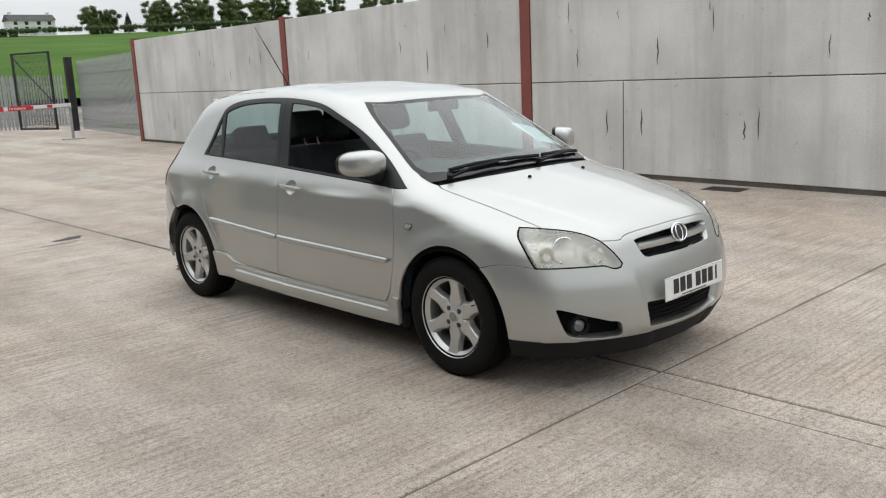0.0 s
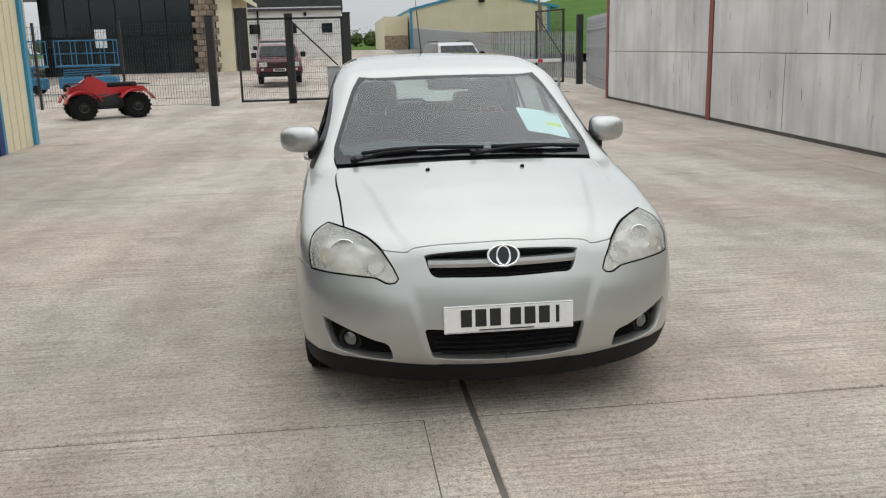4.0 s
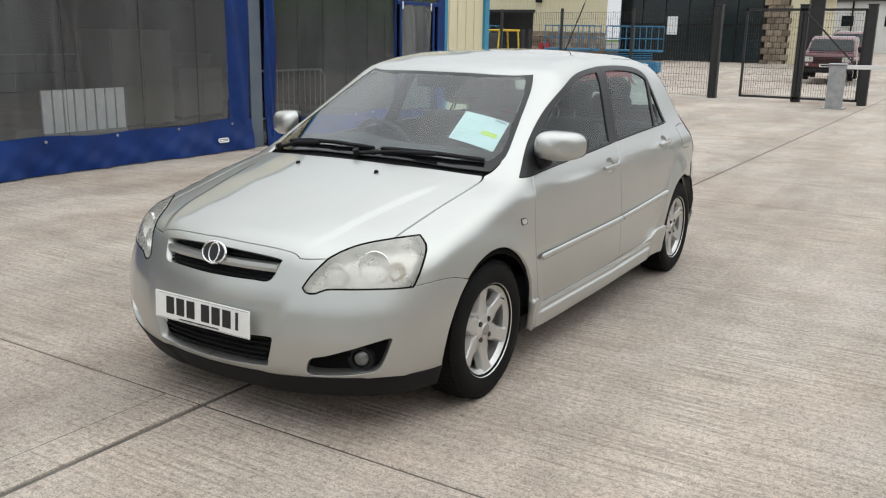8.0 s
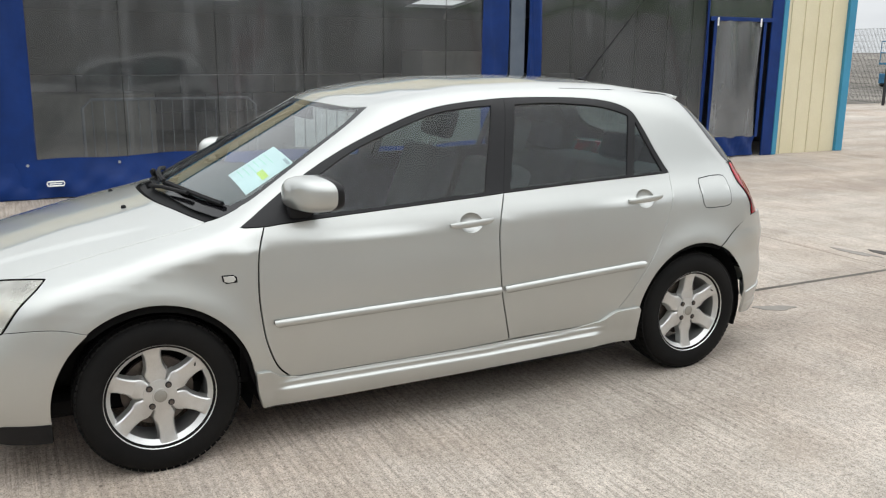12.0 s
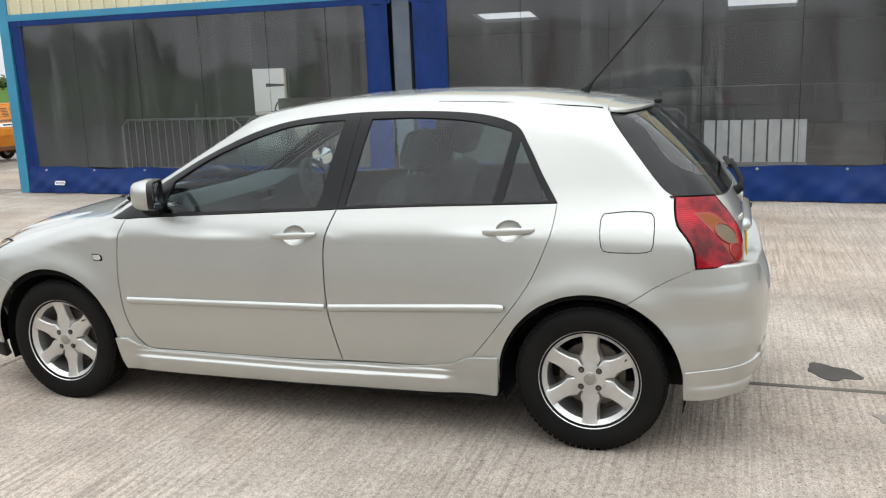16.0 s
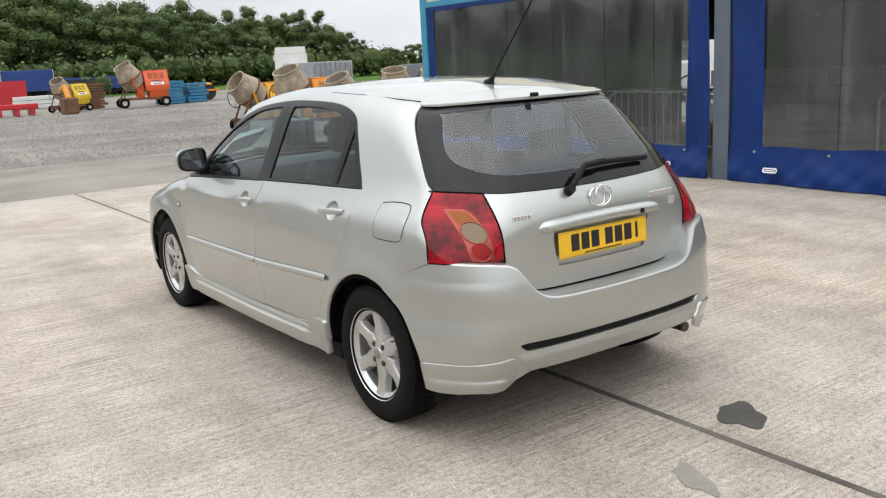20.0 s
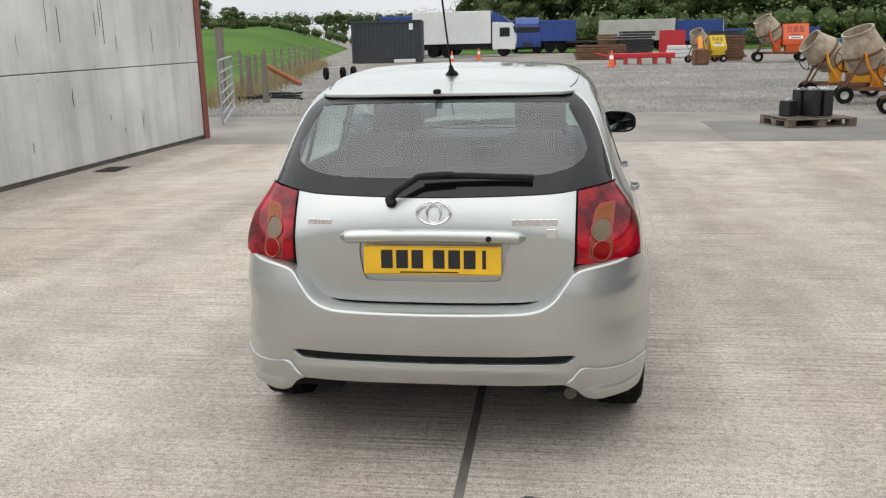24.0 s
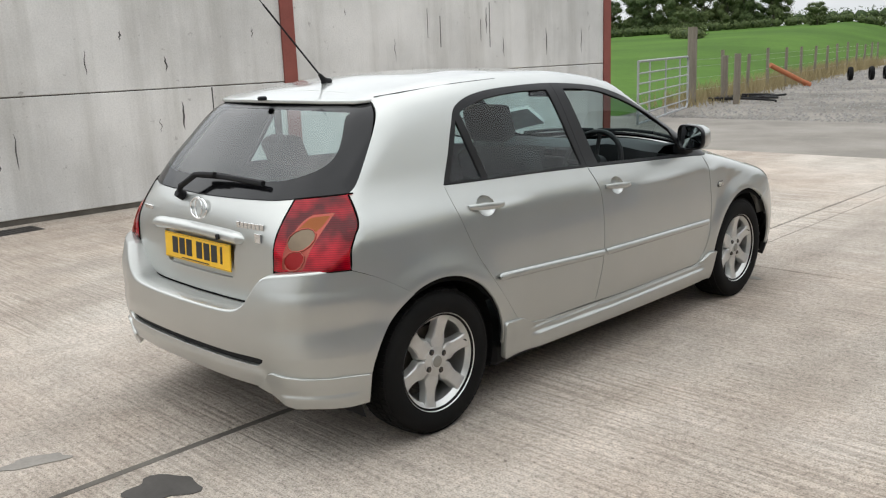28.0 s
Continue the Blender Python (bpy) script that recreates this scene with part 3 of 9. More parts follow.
ribbed("front_cladding", SHED_X - 0.1, SHED_X - 0.03, -8.0, 10.68, ST + 0.08, EAVE, "y", shed, 0.2, 0.025, "cream profiled sheet")
ribbed("end_panel", SHED_X - 0.1, SHED_X - 0.03, 9.22, 10.62, 0.0, ST + 0.078, "y", shed, 0.3, 0.015, "cream profiled sheet")
part("lintel_trim", box(SHED_X - 0.05, SHED_X + 0.02, -8.05, 9.2, ST, ST + 0.09, 0.004), M_TRIMBLUE, shed, "light blue lintel trim")
for y0, y1 in ((-8.06, -7.90), (9.14, 9.24), (10.60, 10.76)):
    part("corner_trim", box(SHED_X - 0.12, SHED_X + 0.025, y0, y1, 0.0, EAVE, 0.004), M_TRIMBLUE, shed, "light blue upright trim")
lean_wall("north_wall", BACK_X, SHED_X - 0.12, 10.60, 10.66, 0.0, M_CREAM)
# dark linings added inside the cream walls to keep the interior dim
lean_wall("dimming_lining", BACK_X, SHED_X - 0.14, 10.52, 10.56, 0.0, M_DARKSHEET)
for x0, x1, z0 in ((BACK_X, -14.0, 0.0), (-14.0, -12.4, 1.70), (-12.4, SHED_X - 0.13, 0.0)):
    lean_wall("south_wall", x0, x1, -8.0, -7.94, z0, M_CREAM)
    lean_wall("dimming_lining", x0, x1 - 0.02, -7.90, -7.86, z0, M_DARKSHEET)
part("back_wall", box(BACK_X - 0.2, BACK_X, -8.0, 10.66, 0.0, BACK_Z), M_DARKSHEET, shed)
part("eave_trim", box(SHED_X - 0.12, SHED_X + 0.03, -8.06, 10.76, EAVE + 0.085, EAVE + 0.16, 0.004), M_TRIMBLUE, shed)
rf = bmesh.new()                         # falling roof with open roof-lights
for x0, x1, lit in ((BACK_X - 0.2, -14.5, 0), (-14.5, -13.4, 1), (-13.4, SHED_X - 0.02, 0)):
    for y0, y1 in (((-8.1, -3.3), (-2.1, 1.65), (2.9, 6.6), (7.85, 10.8)) if lit else ((-8.1, 10.8),)):
        b2 = box(x0, x1, y0, y1, 0.0, 0.07)
        for q in b2.verts:
            q.co.z += roof_z(q.co.x)
        add(rf, b2)
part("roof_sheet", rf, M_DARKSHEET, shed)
part("shed_floor", box(-16.2, SHED_X - 0.13, -7.9, 10.55, -0.05, 0.006), M_TARMAC, shed)
for k in range(3):                       # low block wall along the back
    for j in range(20):
        y = -7.8 + j * 0.92 + (0.46 if k % 2 else 0)
        if y < 10.0:
            part("block", box(-13.7, -13.3, y, y + 0.905, 0.35 * k + 0.007, 0.35 * k + 0.342, 0.006), M_BLOCK, shed)
for y in (-2.02, 4.40):
    bm = box(SHED_X - 0.16, SHED_X - 0.02, y - 0.11, y + 0.11, 0, ST + 0.05, 0.004)
    part("steel_post", bm, M_STEELPOST, shed, "dark steel post between the curtains")


def curtain(y0, y1, left, right, foot, rng, flap=None):
    """A clear sheet in a blue border; the foot billows."""
    c = ground_thing("curtain", "scuffed clear curtain with a blue border, hung in the shed opening", "curtain", SHED_X, 0, 0, 0, "shed curtains")
    w0, w1 = y0 + left, y1 - right
    bm = bmesh.new()
    nx, nz = 40, 14

    def wave(y, z):
        return 0.012 * math.sin(y * 2.1 + rng) + 0.010 * math.sin(y * 5.3 + z * 2 + rng * 2)
    g = [[bm.verts.new((wave(w0 + (w1 - w0) * i / nx, z := foot + (ST - 0.05 - foot) * j / nz) * 0.28, w0 + (w1 - w0) * i / nx, z)) for i in range(nx + 1)] for j in range(nz + 1)]
    for j in range(nz):
        for i in range(nx):
            bm.faces.new((g[j][i], g[j][i + 1], g[j + 1][i + 1], g[j + 1][i]))
    part("clear_sheet", bm, M_PVCCLEAR, c, smooth=True)
    for a, b in ((w0 - 0.9 * left, w0 + 0.01), (w1 - 0.01, w1 + 0.9 * right)):   # side borders with soft folds
        bm = bmesh.new()
        g = [[bm.verts.new((0.006 + 0.02 * math.sin(i * 1.3 + j * 0.4 + rng) * (0.6 if abs(b - a) < 0.2 else 1), a + (b - a) * i / 6, ST * j / 16)) for i in range(7)] for j in range(17)]
        for j in range(16):
            for i in range(6):
                bm.faces.new((g[j][i], g[j][i + 1], g[j + 1][i + 1], g[j + 1][i]))
        part("side_border", bm, M_PVCBLUE, c, smooth=True)
    bm = bmesh.new()                     # foot border lying out on the ground
    n = 150
    g = []
    for j in range(9):
        t = j / 8
        row = []
        for i in range(n + 1):
            y = y0 + 0.03 + (y1 - y0 - 0.06) * i / n
            bil = 0.03 * math.sin(y * 1.7 + rng) + 0.022 * math.sin(y * 4.9 + rng * 3) + 0.014 * math.sin(y * 11 + j * 0.9) + 0.010 * math.sin(y * 23 - j * 1.3 + rng)
            row.append(bm.verts.new((0.008 + (0.045 + 0.75 * bil) * math.sin(math.pi * 0.5 * (1 - t)) ** 1.5, y, 0.012 + (foot + 0.022 * math.sin(y * 1.3 + rng) + 0.012 * math.sin(y * 5.1 + rng)) * t)))
        g.append(row)
    for j in range(8):
        for i in range(n):
            bm.faces.new((g[j][i], g[j][i + 1], g[j + 1][i + 1], g[j + 1][i]))
    part("foot_border", bm, M_PVCBLUE, c, smooth=True)
    part("top_border", box(-0.01, 0.012, y0, y1, ST - 0.075, ST + 0.005, 0.004), M_PVCBLUE, c)
    for k in range(7):                   # eyelets along the hem
        y = y0 + (y1 - y0) * (0.06 + 0.146 * k)
        part("eyelet", tube((0.012, y, foot * 0.90), (0.030, y, foot * 0.90), 0.016, 0.014, 12), M_GALV, c, smooth=True)
    for y in (y0 + 0.62, y1 - 0.62):     # oblong buckles on the foot
        bk = pipe([(0.0, -0.075, -0.022), (0.0, 0.075, -0.022), (0.0, 0.085, 0.0), (0.0, 0.075, 0.022), (0.0, -0.075, 0.022), (0.0, -0.085, 0.0), (0.0, -0.075, -0.022)], 0.009, 6)
        box(-0.006, 0.006, -0.06, 0.06, -0.006, 0.006, 0, bk)
        part("buckle", bk, M_WHITEPLATE, c, "white oblong buckle").matrix_basis = pose(0.088, y, foot * 0.42, 0, -14, 0)
    for y in (w0 + (w1 - w0) * f for f in (0.17, 0.36, 0.55, 0.74, 0.9)):
        part("weld_seam", box(0.012, 0.016, y - 0.004, y + 0.004, foot, ST - 0.06), M_PVCSEAM, c)
    return c


M_PVCSEAM = glassy("milky_weld_seam", (0.80, 0.80, 0.78), 0.3)
curtain(-7.90, -2.14, 0.20, 0.34, 0.37, 0.4)
curtain(-1.90, 4.28, 0.46, 0.42, 0.40, 1.7)
c3 = curtain(4.52, 7.66, 0.22, 0.05, 0.36, 2.6)
door_flap = ground_thing("door_flap", "clear strip door flap with blue straps and foot", "curtain", SHED_X, 0)
bm = bmesh.new()
g = [[bm.verts.new((0.02 + 0.025 * math.sin(i * 1.1 + j * 0.3), 7.78 + 0.92 * i / 14, 0.30 + 1.74 * j / 12)) for i in range(15)] for j in range(13)]
for j in range(12):
    for i in range(14):
        bm.faces.new((g[j][i], g[j][i + 1], g[j + 1][i + 1], g[j + 1][i]))
part("clear_sheet", bm, M_PVCMILKY, door_flap, smooth=True)
bm = bmesh.new()
g = [[bm.verts.new((0.03 + 0.03 * math.sin(i * 1.1 + j), 7.76 + 0.96 * i / 14, 0.02 + 0.30 * j / 4)) for i in range(15)] for j in range(5)]
for j in range(4):
    for i in range(14):
        bm.faces.new((g[j][i], g[j][i + 1], g[j + 1][i + 1], g[j + 1][i]))
part("foot_border", bm, M_PVCBLUE, door_flap, smooth=True)
part("strap", box(0.02, 0.035, 7.66, 8.92, 2.03, 2.09, 0.003), M_PVCBLUE, door_flap)
for y in (7.80, 8.66):
    part("hook", box(0.035, 0.045, y - 0.015, y + 0.015, 1.96, 2.08, 0.003), M_WHITEPLATE, door_flap)
    part("edge_strap", box(0.01, 0.025, y - 0.06 if y < 8 else y + 0.08, y if y < 8 else y + 0.14, 0.3, 2.05, 0.003), M_PVCBLUE, door_flap)
part("side_border", box(0.0, 0.03, 8.90, 9.13, 0.0, ST, 0.008), M_PVCBLUE, door_flap)
part("header_sheet", box(-0.004, 0.004, 7.66, 8.90, 2.09, ST), M_PVCCLEAR, door_flap)

# things inside the shed, seen dimly through the sheets
crate = ground_thing("slatted_crate", "white slatted pallet crate standing behind the curtain", "crate", -6.45, 2.05)
for k in range(8):
    part("slat", box(0, 0.03, -0.55 + k * 0.14, -0.43 + k * 0.14, 0.38, 0.86, 0.003), M_WHITEPLATE, crate)
part("base_board", box(-0.5, 0.03, -0.56, 0.57, 0.0, 0.385, 0.005), M_BLOCK, crate)
M_BEIGE = plain("beige_board", (0.34, 0.32, 0.28), 0.8)
for x, y, w, d, h, lab in ((-9.5, 5.1, 1.2, 0.8, 1.55, "tall beige cabinet in the shed"), (-9.0, -0.6, 1.6, 0.7, 0.95, "low grey bench unit in the shed"), (-10.0, 6.8, 1.0, 0.8, 0.9, "pale box on the shed floor")):
    t = ground_thing("cabinet", lab, "cabinet", x, y)
    part("case", box(-d / 2, d / 2, -w / 2, w / 2, 0.06, h, 0.012), M_BEIGE, t)
    part("plinth", box(-d / 2 + 0.03, d / 2 - 0.03, -w / 2 + 0.03, w / 2 - 0.03, 0.0, 0.06), M_INK, t)
    part("door_panel", box(d / 2, d / 2 + 0.012, -w / 2 + 0.03, -0.01, 0.1, h - 0.04, 0.003), M_BEIGE, t)
    part("door_panel", box(d / 2, d / 2 + 0.012, 0.01, w / 2 - 0.03, 0.1, h - 0.04, 0.003), M_BEIGE, t)


def crowd_barrier(x, y, rz):
    b = ground_thing("crowd_barrier", "galvanised steel crowd barrier in the shed", "barrier", x, y, 0, rz, "crowd barriers")
    part("frame", pipe([(-1.05, 0, 0.0), (-1.05, 0, 0.85), (-0.95, 0, 0.95), (0.95, 0, 0.95), (1.05, 0, 0.85), (1.05, 0, 0.0)], 0.018, 8), M_GALV, b, smooth=True)
    part("lower_rail", pipe([(-1.05, 0, 0.2), (1.05, 0, 0.2)], 0.014, 6), M_GALV, b)
    for k in range(15):
        part("upright", pipe([(-0.94 + k * 0.134, 0, 0.2), (-0.94 + k * 0.134, 0, 0.95)], 0.007, 5), M_GALV, b)
    for s in (-0.8, 0.8):
        part("foot", box(s - 0.02, s + 0.02, -0.25, 0.25, 0.0, 0.012), M_GALV, b)


for y in (-6.2, -4.0, 0.2, 6.4):
    crowd_barrier(-7.3, y, 90)
bench = ground_thing("workbench", "dark trestle bench with white papers, in the shed", "bench", -8.6, -5.6)
part("top", box(-0.4, 0.4, -1.2, 1.2, 0.86, 0.9, 0.005), M_DARKSHEET, bench)
for sx in (-0.35, 0.35):
    for sy in (-1.1, 1.1):
        part("leg", box(sx - 0.025, sx + 0.025, sy - 0.025, sy + 0.025, 0, 0.86), M_BLACKSTEEL, bench)
part("white_sheet", box(-0.3, 0.3, -0.6, 0.3, 0.901, 0.906), M_PAPER, bench)


# ---- the silver hatchback: a smooth body form, cut into panels ----
from mathutils import geometry


def table(xs, ys, soft):
    """A smooth curve through knots: straight runs blurred over soft metres."""
    lo, hi = xs[0] - 0.6, xs[-1] + 0.6
    g = np.arange(lo, hi, 0.004)
    first, last = (ys[1] - ys[0]) / (xs[1] - xs[0]), (ys[-1] - ys[-2]) / (xs[-1] - xs[-2])
    v = np.interp(g, xs, ys)
    v = np.where(g < xs[0], ys[0] + (g - xs[0]) * first, np.where(g > xs[-1], ys[-1] + (g - xs[-1]) * last, v))
    k = np.exp(-0.5 * (np.arange(-150, 151) * 0.004 / soft) ** 2)
    pad = np.concatenate([v[0] + (np.arange(-150, 0)) * 0.004 * first, v, v[-1] + np.arange(1, 151) * 0.004 * last])
    v = np.convolve(pad, k / k.sum(), "valid")
    return lambda q: np.interp(q, g, v)


# half width along the car, and how far the section draws in with height
half_width = table([-2.2, -2.0, -1.75, -1.35, -0.9, 0.0, 0.9, 1.35, 1.7, 2.0], [0.745, 0.800, 0.828, 0.839, 0.842, 0.846, 0.842, 0.836, 0.806, 0.755], 0.12)
draw_in = table([0.10, 0.22, 0.34, 0.48, 0.62, 0.76, 0.87, 0.93, 0.98, 1.10, 1.25, 1.38, 1.50],
                [0.075, 0.035, 0.012, 0.0, 0.0, 0.010, 0.026, 0.046, 0.076, 0.118, 0.168, 0.222, 0.30], 0.035)
cabin_taper = table([-1.3, -0.9, -0.3, 0.9, 1.3, 1.65], [0.05, 0.02, 0.0, 0.0, 0.016, 0.034], 0.12)
# profile along the middle: bonnet, windscreen, roof, tailgate glass
mid_line = table([-2.2, -2.06, -1.85, -1.55, -1.19, -0.36, -0.12, 0.15, 0.55, 0.95, 1.25, 1.35, 1.48, 1.75, 1.9],
                 [0.665, 0.745, 0.82, 0.895, 0.968, 1.383, 1.424, 1.453, 1.464, 1.450, 1.414, 1.398, 1.352, 1.112, 0.925], 0.040)
bow = table([-2.2, -0.4, 0.2, 0.9, 1.35, 1.9], [0.34, 0.34, 0.0, 0.0, -0.03, -0.03], 0.10)
rear_bow = table([-2.2, 0.85, 1.38, 1.9], [0.0, 0.0, 1.0, 1.0], 0.08)
rear_round = table([-0.5, 0.0, 0.30, 0.45, 0.55, 0.65, 0.75, 0.85, 1.0], [0.0, 0.0, 0.006, 0.020, 0.050, 0.125, 0.200, 0.25, 0.28], 0.03)
crown = table([-2.2, -1.0, -0.4, 0.2, 1.2, 1.9], [0.10, 0.10, 0.05, 0.085, 0.085, 0.03], 0.10)
nose = table([0.10, 0.20, 0.28, 0.40, 0.52, 0.60, 0.66, 0.73, 0.80, 0.95], [-2.035, -2.095, -2.146, -2.155, -2.136, -2.102, -2.075, -2.045, -1.99, -1.79], 0.022)
beard_half = table([0.20, 0.26, 0.36, 0.50, 0.56, 0.70], [0.245, 0.285, 0.325, 0.364, 0.378, 0.40], 0.02)
crease_half = table([-2.1, -1.99, -1.86, -1.68, -1.46, -1.30, -1.1], [0.345, 0.375, 0.429, 0.458, 0.500, 0.533, 0.57], 0.03)
shoulder_z = table([-1.0, 0.0, 1.0, 1.7], [0.845, 0.872, 0.905, 0.925], 0.05)
gate_back = table([0.40, 0.60, 0.75, 0.90, 1.00, 1.10, 1.4], [1.862, 1.880, 1.884, 1.876, 1.855, 1.800, 1.56], 0.025)
bumper_back = table([0.18, 0.27, 0.34, 0.42, 0.50, 0.60, 0.70, 0.80], [1.90, 1.945, 1.975, 1.992, 2.002, 1.998, 1.982, 1.95], 0.02)


def smax(a, b, k):
    h = np.clip(0.5 + 0.5 * (a - b) / k, 0, 1)
    return b + (a - b) * h + k * h * (1 - h)


def ease(q):
    q = np.clip(q, 0, 1)
    return q * q * (3 - 2 * q)


def flare(y, z):
    out = 0.0
    for cy in (-1.315, 1.298):
        d = np.hypot(y - cy, (z - 0.30))
        out = out + 0.020 * np.exp(-(((d - 0.37) / 0.075) ** 2)) * (z > 0.18)
    return out


def sides(x, y, z):
    w = half_width(y) - draw_in(z) - cabin_taper(y) * np.clip((z - 0.86) / 0.2, 0, 1) + flare(y, z)
    up = z - shoulder_z(y)               # a crease at the shoulder
    w = w + 0.005 * np.exp(-((up / 0.05) ** 2)) - 0.004 * ease(0.5 + up / 0.012) * np.exp(-np.clip(up, 0, 1) / 0.10)
    return np.abs(x) - w


def top_of(x, y):
    return mid_line(y - bow(y) * x * x + rear_bow(y) * rear_round(np.abs(x))) - crown(y) * x * x - 0.007 * ease((np.abs(x) - crease_half(y)) / 0.040 + 0.5) * ease((-1.20 - y) / 0.25)


def body(x, y, z):
    chin = 0.009 * ease((beard_half(z) - np.abs(x)) / 0.055 + 0.5) * ease((0.590 - z) / 0.09)
    s = smax(sides(x, y, z), nose(z) + 0.33 * x * x + 0.22 * x ** 4 + chin - y, 0.11)
    s = smax(s, y - (gate_back(z) - 0.02 * x * x - 1.0 * x ** 8), 0.08)
    return smax(s, z - top_of(x, y), 0.06 + 0.05 * np.clip((z - 0.95) / 0.3, 0, 1))


def rear_bumper_form(x, y, z):
    lip = 0.010 * ease((0.406 - z) / 0.034) * ease((0.55 - np.abs(x)) / 0.03)
    return smax(sides(x, y, z) - 0.004, y - (bumper_back(z) + lip - 0.075 * x * x - 0.36 * ease((0.68 - z) / 0.14) * x ** 6 - (0.5 + 0.95 * np.clip((z - 0.45) / 0.25, 0, 1)) * x ** 8), 0.10)


def shifted(form, off):
    return lambda x, y, z: form(x, y, z) - off


def meet(form, p, d, reach=0.9):
    """Where lines through the points p along -d first enter the form."""
    p, d = np.asarray(p, float), np.asarray(d, float)
    ss = np.linspace(reach, -reach, 91)
    q = p[:, None, :] + ss[None, :, None] * d
    v = form(q[..., 0], q[..., 1], q[..., 2]) < 0
    i = np.clip(v.argmax(1), 1, None)
    a, b = ss[i - 1], ss[i]
    for _ in range(16):
        m = (a + b) / 2
        r = p + m[:, None] * d
        inside = form(r[:, 0], r[:, 1], r[:, 2]) < 0
        a, b = np.where(inside, a, m), np.where(inside, m, b)
    return p + ((a + b) / 2)[:, None] * d


def slope(form, p):
    e, out = 0.004, []
    for k in range(3):
        s = np.zeros(3)
        s[k] = e
        a, b = p + s, p - s
        out.append(form(a[:, 0], a[:, 1], a[:, 2]) - form(b[:, 0], b[:, 1], b[:, 2]))
    n = np.stack(out, 1)
    return n / (np.linalg.norm(n, axis=1, keepdims=True) + 1e-9)


def soft_line(pts, step=0.02, curved=True):
    """A line through a few knots (Catmull-Rom), sampled every step metres."""
    p = np.asarray(pts, float)
    if curved and len(p) > 2:
        e = np.vstack([2 * p[0] - p[1], p, 2 * p[-1] - p[-2]])
        fine = []
        for i in range(1, len(e) - 2):
            for t in np.linspace(0, 1, 16, endpoint=False):
                a, b, c, d = e[i - 1 : i + 3]
                fine.append(0.5 * (2 * b + (c - a) * t + (2 * a - 5 * b + 4 * c - d) * t * t + (3 * b - 3 * c + d - a) * t ** 3))
        p = np.vstack([fine, p[-1]])
    s = np.r_[0, np.cumsum(np.linalg.norm(np.diff(p, axis=0), axis=1))]
    n = max(2, int(round(s[-1] / step)) + 1)
    g = np.linspace(0, s[-1], n)
    return np.stack([np.interp(g, s, p[:, k]) for k in range(p.shape[1])], 1)


def on_side(pts, form=body, curved=True):
    a = soft_line(pts, curved=curved)
    return meet(form, np.c_[np.full(len(a), 0.75), a], (1, 0, 0), 0.75)


def on_top(pts, form=body, curved=True):
    a = soft_line(pts, curved=curved)
    return meet(form, np.c_[a, np.full(len(a), 1.0)], (0, 0, 1), 0.9)


def on_front(pts, form=body, curved=True):
    a = soft_line(pts, curved=curved)
    return meet(form, np.c_[a[:, 0], np.full(len(a), -1.6), a[:, 1]], (0, -1, 0), 1.0)


def on_back(pts, form=body, curved=True):
    a = soft_line(pts, curved=curved)
    return meet(form, np.c_[a[:, 0], np.full(len(a), 1.5), a[:, 1]], (0, 1, 0), 0.9)


def loop_of(*curves):
    """Joins curves end to end, turning each so that it starts where the last one ended."""
    out = [np.asarray(curves[0])]
    if len(curves) > 1:
        nxt = np.asarray(curves[1])
        if min(np.linalg.norm(out[0][0] - nxt[0]), np.linalg.norm(out[0][0] - nxt[-1])) < min(np.linalg.norm(out[0][-1] - nxt[0]), np.linalg.norm(out[0][-1] - nxt[-1])):
            out[0] = out[0][::-1]
    for c in curves[1:]:
        c = np.asarray(c)
        if np.linalg.norm(c[-1] - out[-1][-1]) < np.linalg.norm(c[0] - out[-1][-1]):
            c = c[::-1]
        out.append(c)
    p = np.vstack(out)
    keep = [0]
    for i in range(1, len(p)):
        if np.linalg.norm(p[i] - p[keep[-1]]) > 0.006:
            keep.append(i)
    if np.linalg.norm(p[keep[-1]] - p[0]) < 0.006:
        keep.pop()
    return p[keep]


def within(poly, q):
    x, y = q[:, 0], q[:, 1]
    c = np.zeros(len(q), bool)
    for (x0, y0), (x1, y1) in zip(poly, np.roll(poly, -1, 0)):
        hit = (y0 > y) != (y1 > y)
        with np.errstate(divide="ignore", invalid="ignore"):
            c ^= hit & (x < (x1 - x0) * (y - y0) / (y1 - y0) + x0)
    return c


def rim_out(uv):
    t = np.roll(uv, -1, 0) - np.roll(uv, 1, 0)
    o = np.stack([t[:, 1], -t[:, 0]], 1)
    return o / (np.linalg.norm(o, axis=1, keepdims=True) + 1e-9)


def turning(uv, left=True):
    area = np.sum(uv[:, 0] * np.roll(uv[:, 1], -1) - uv[:, 1] * np.roll(uv[:, 0], -1))
    return uv if (area > 0) == left else uv[::-1]


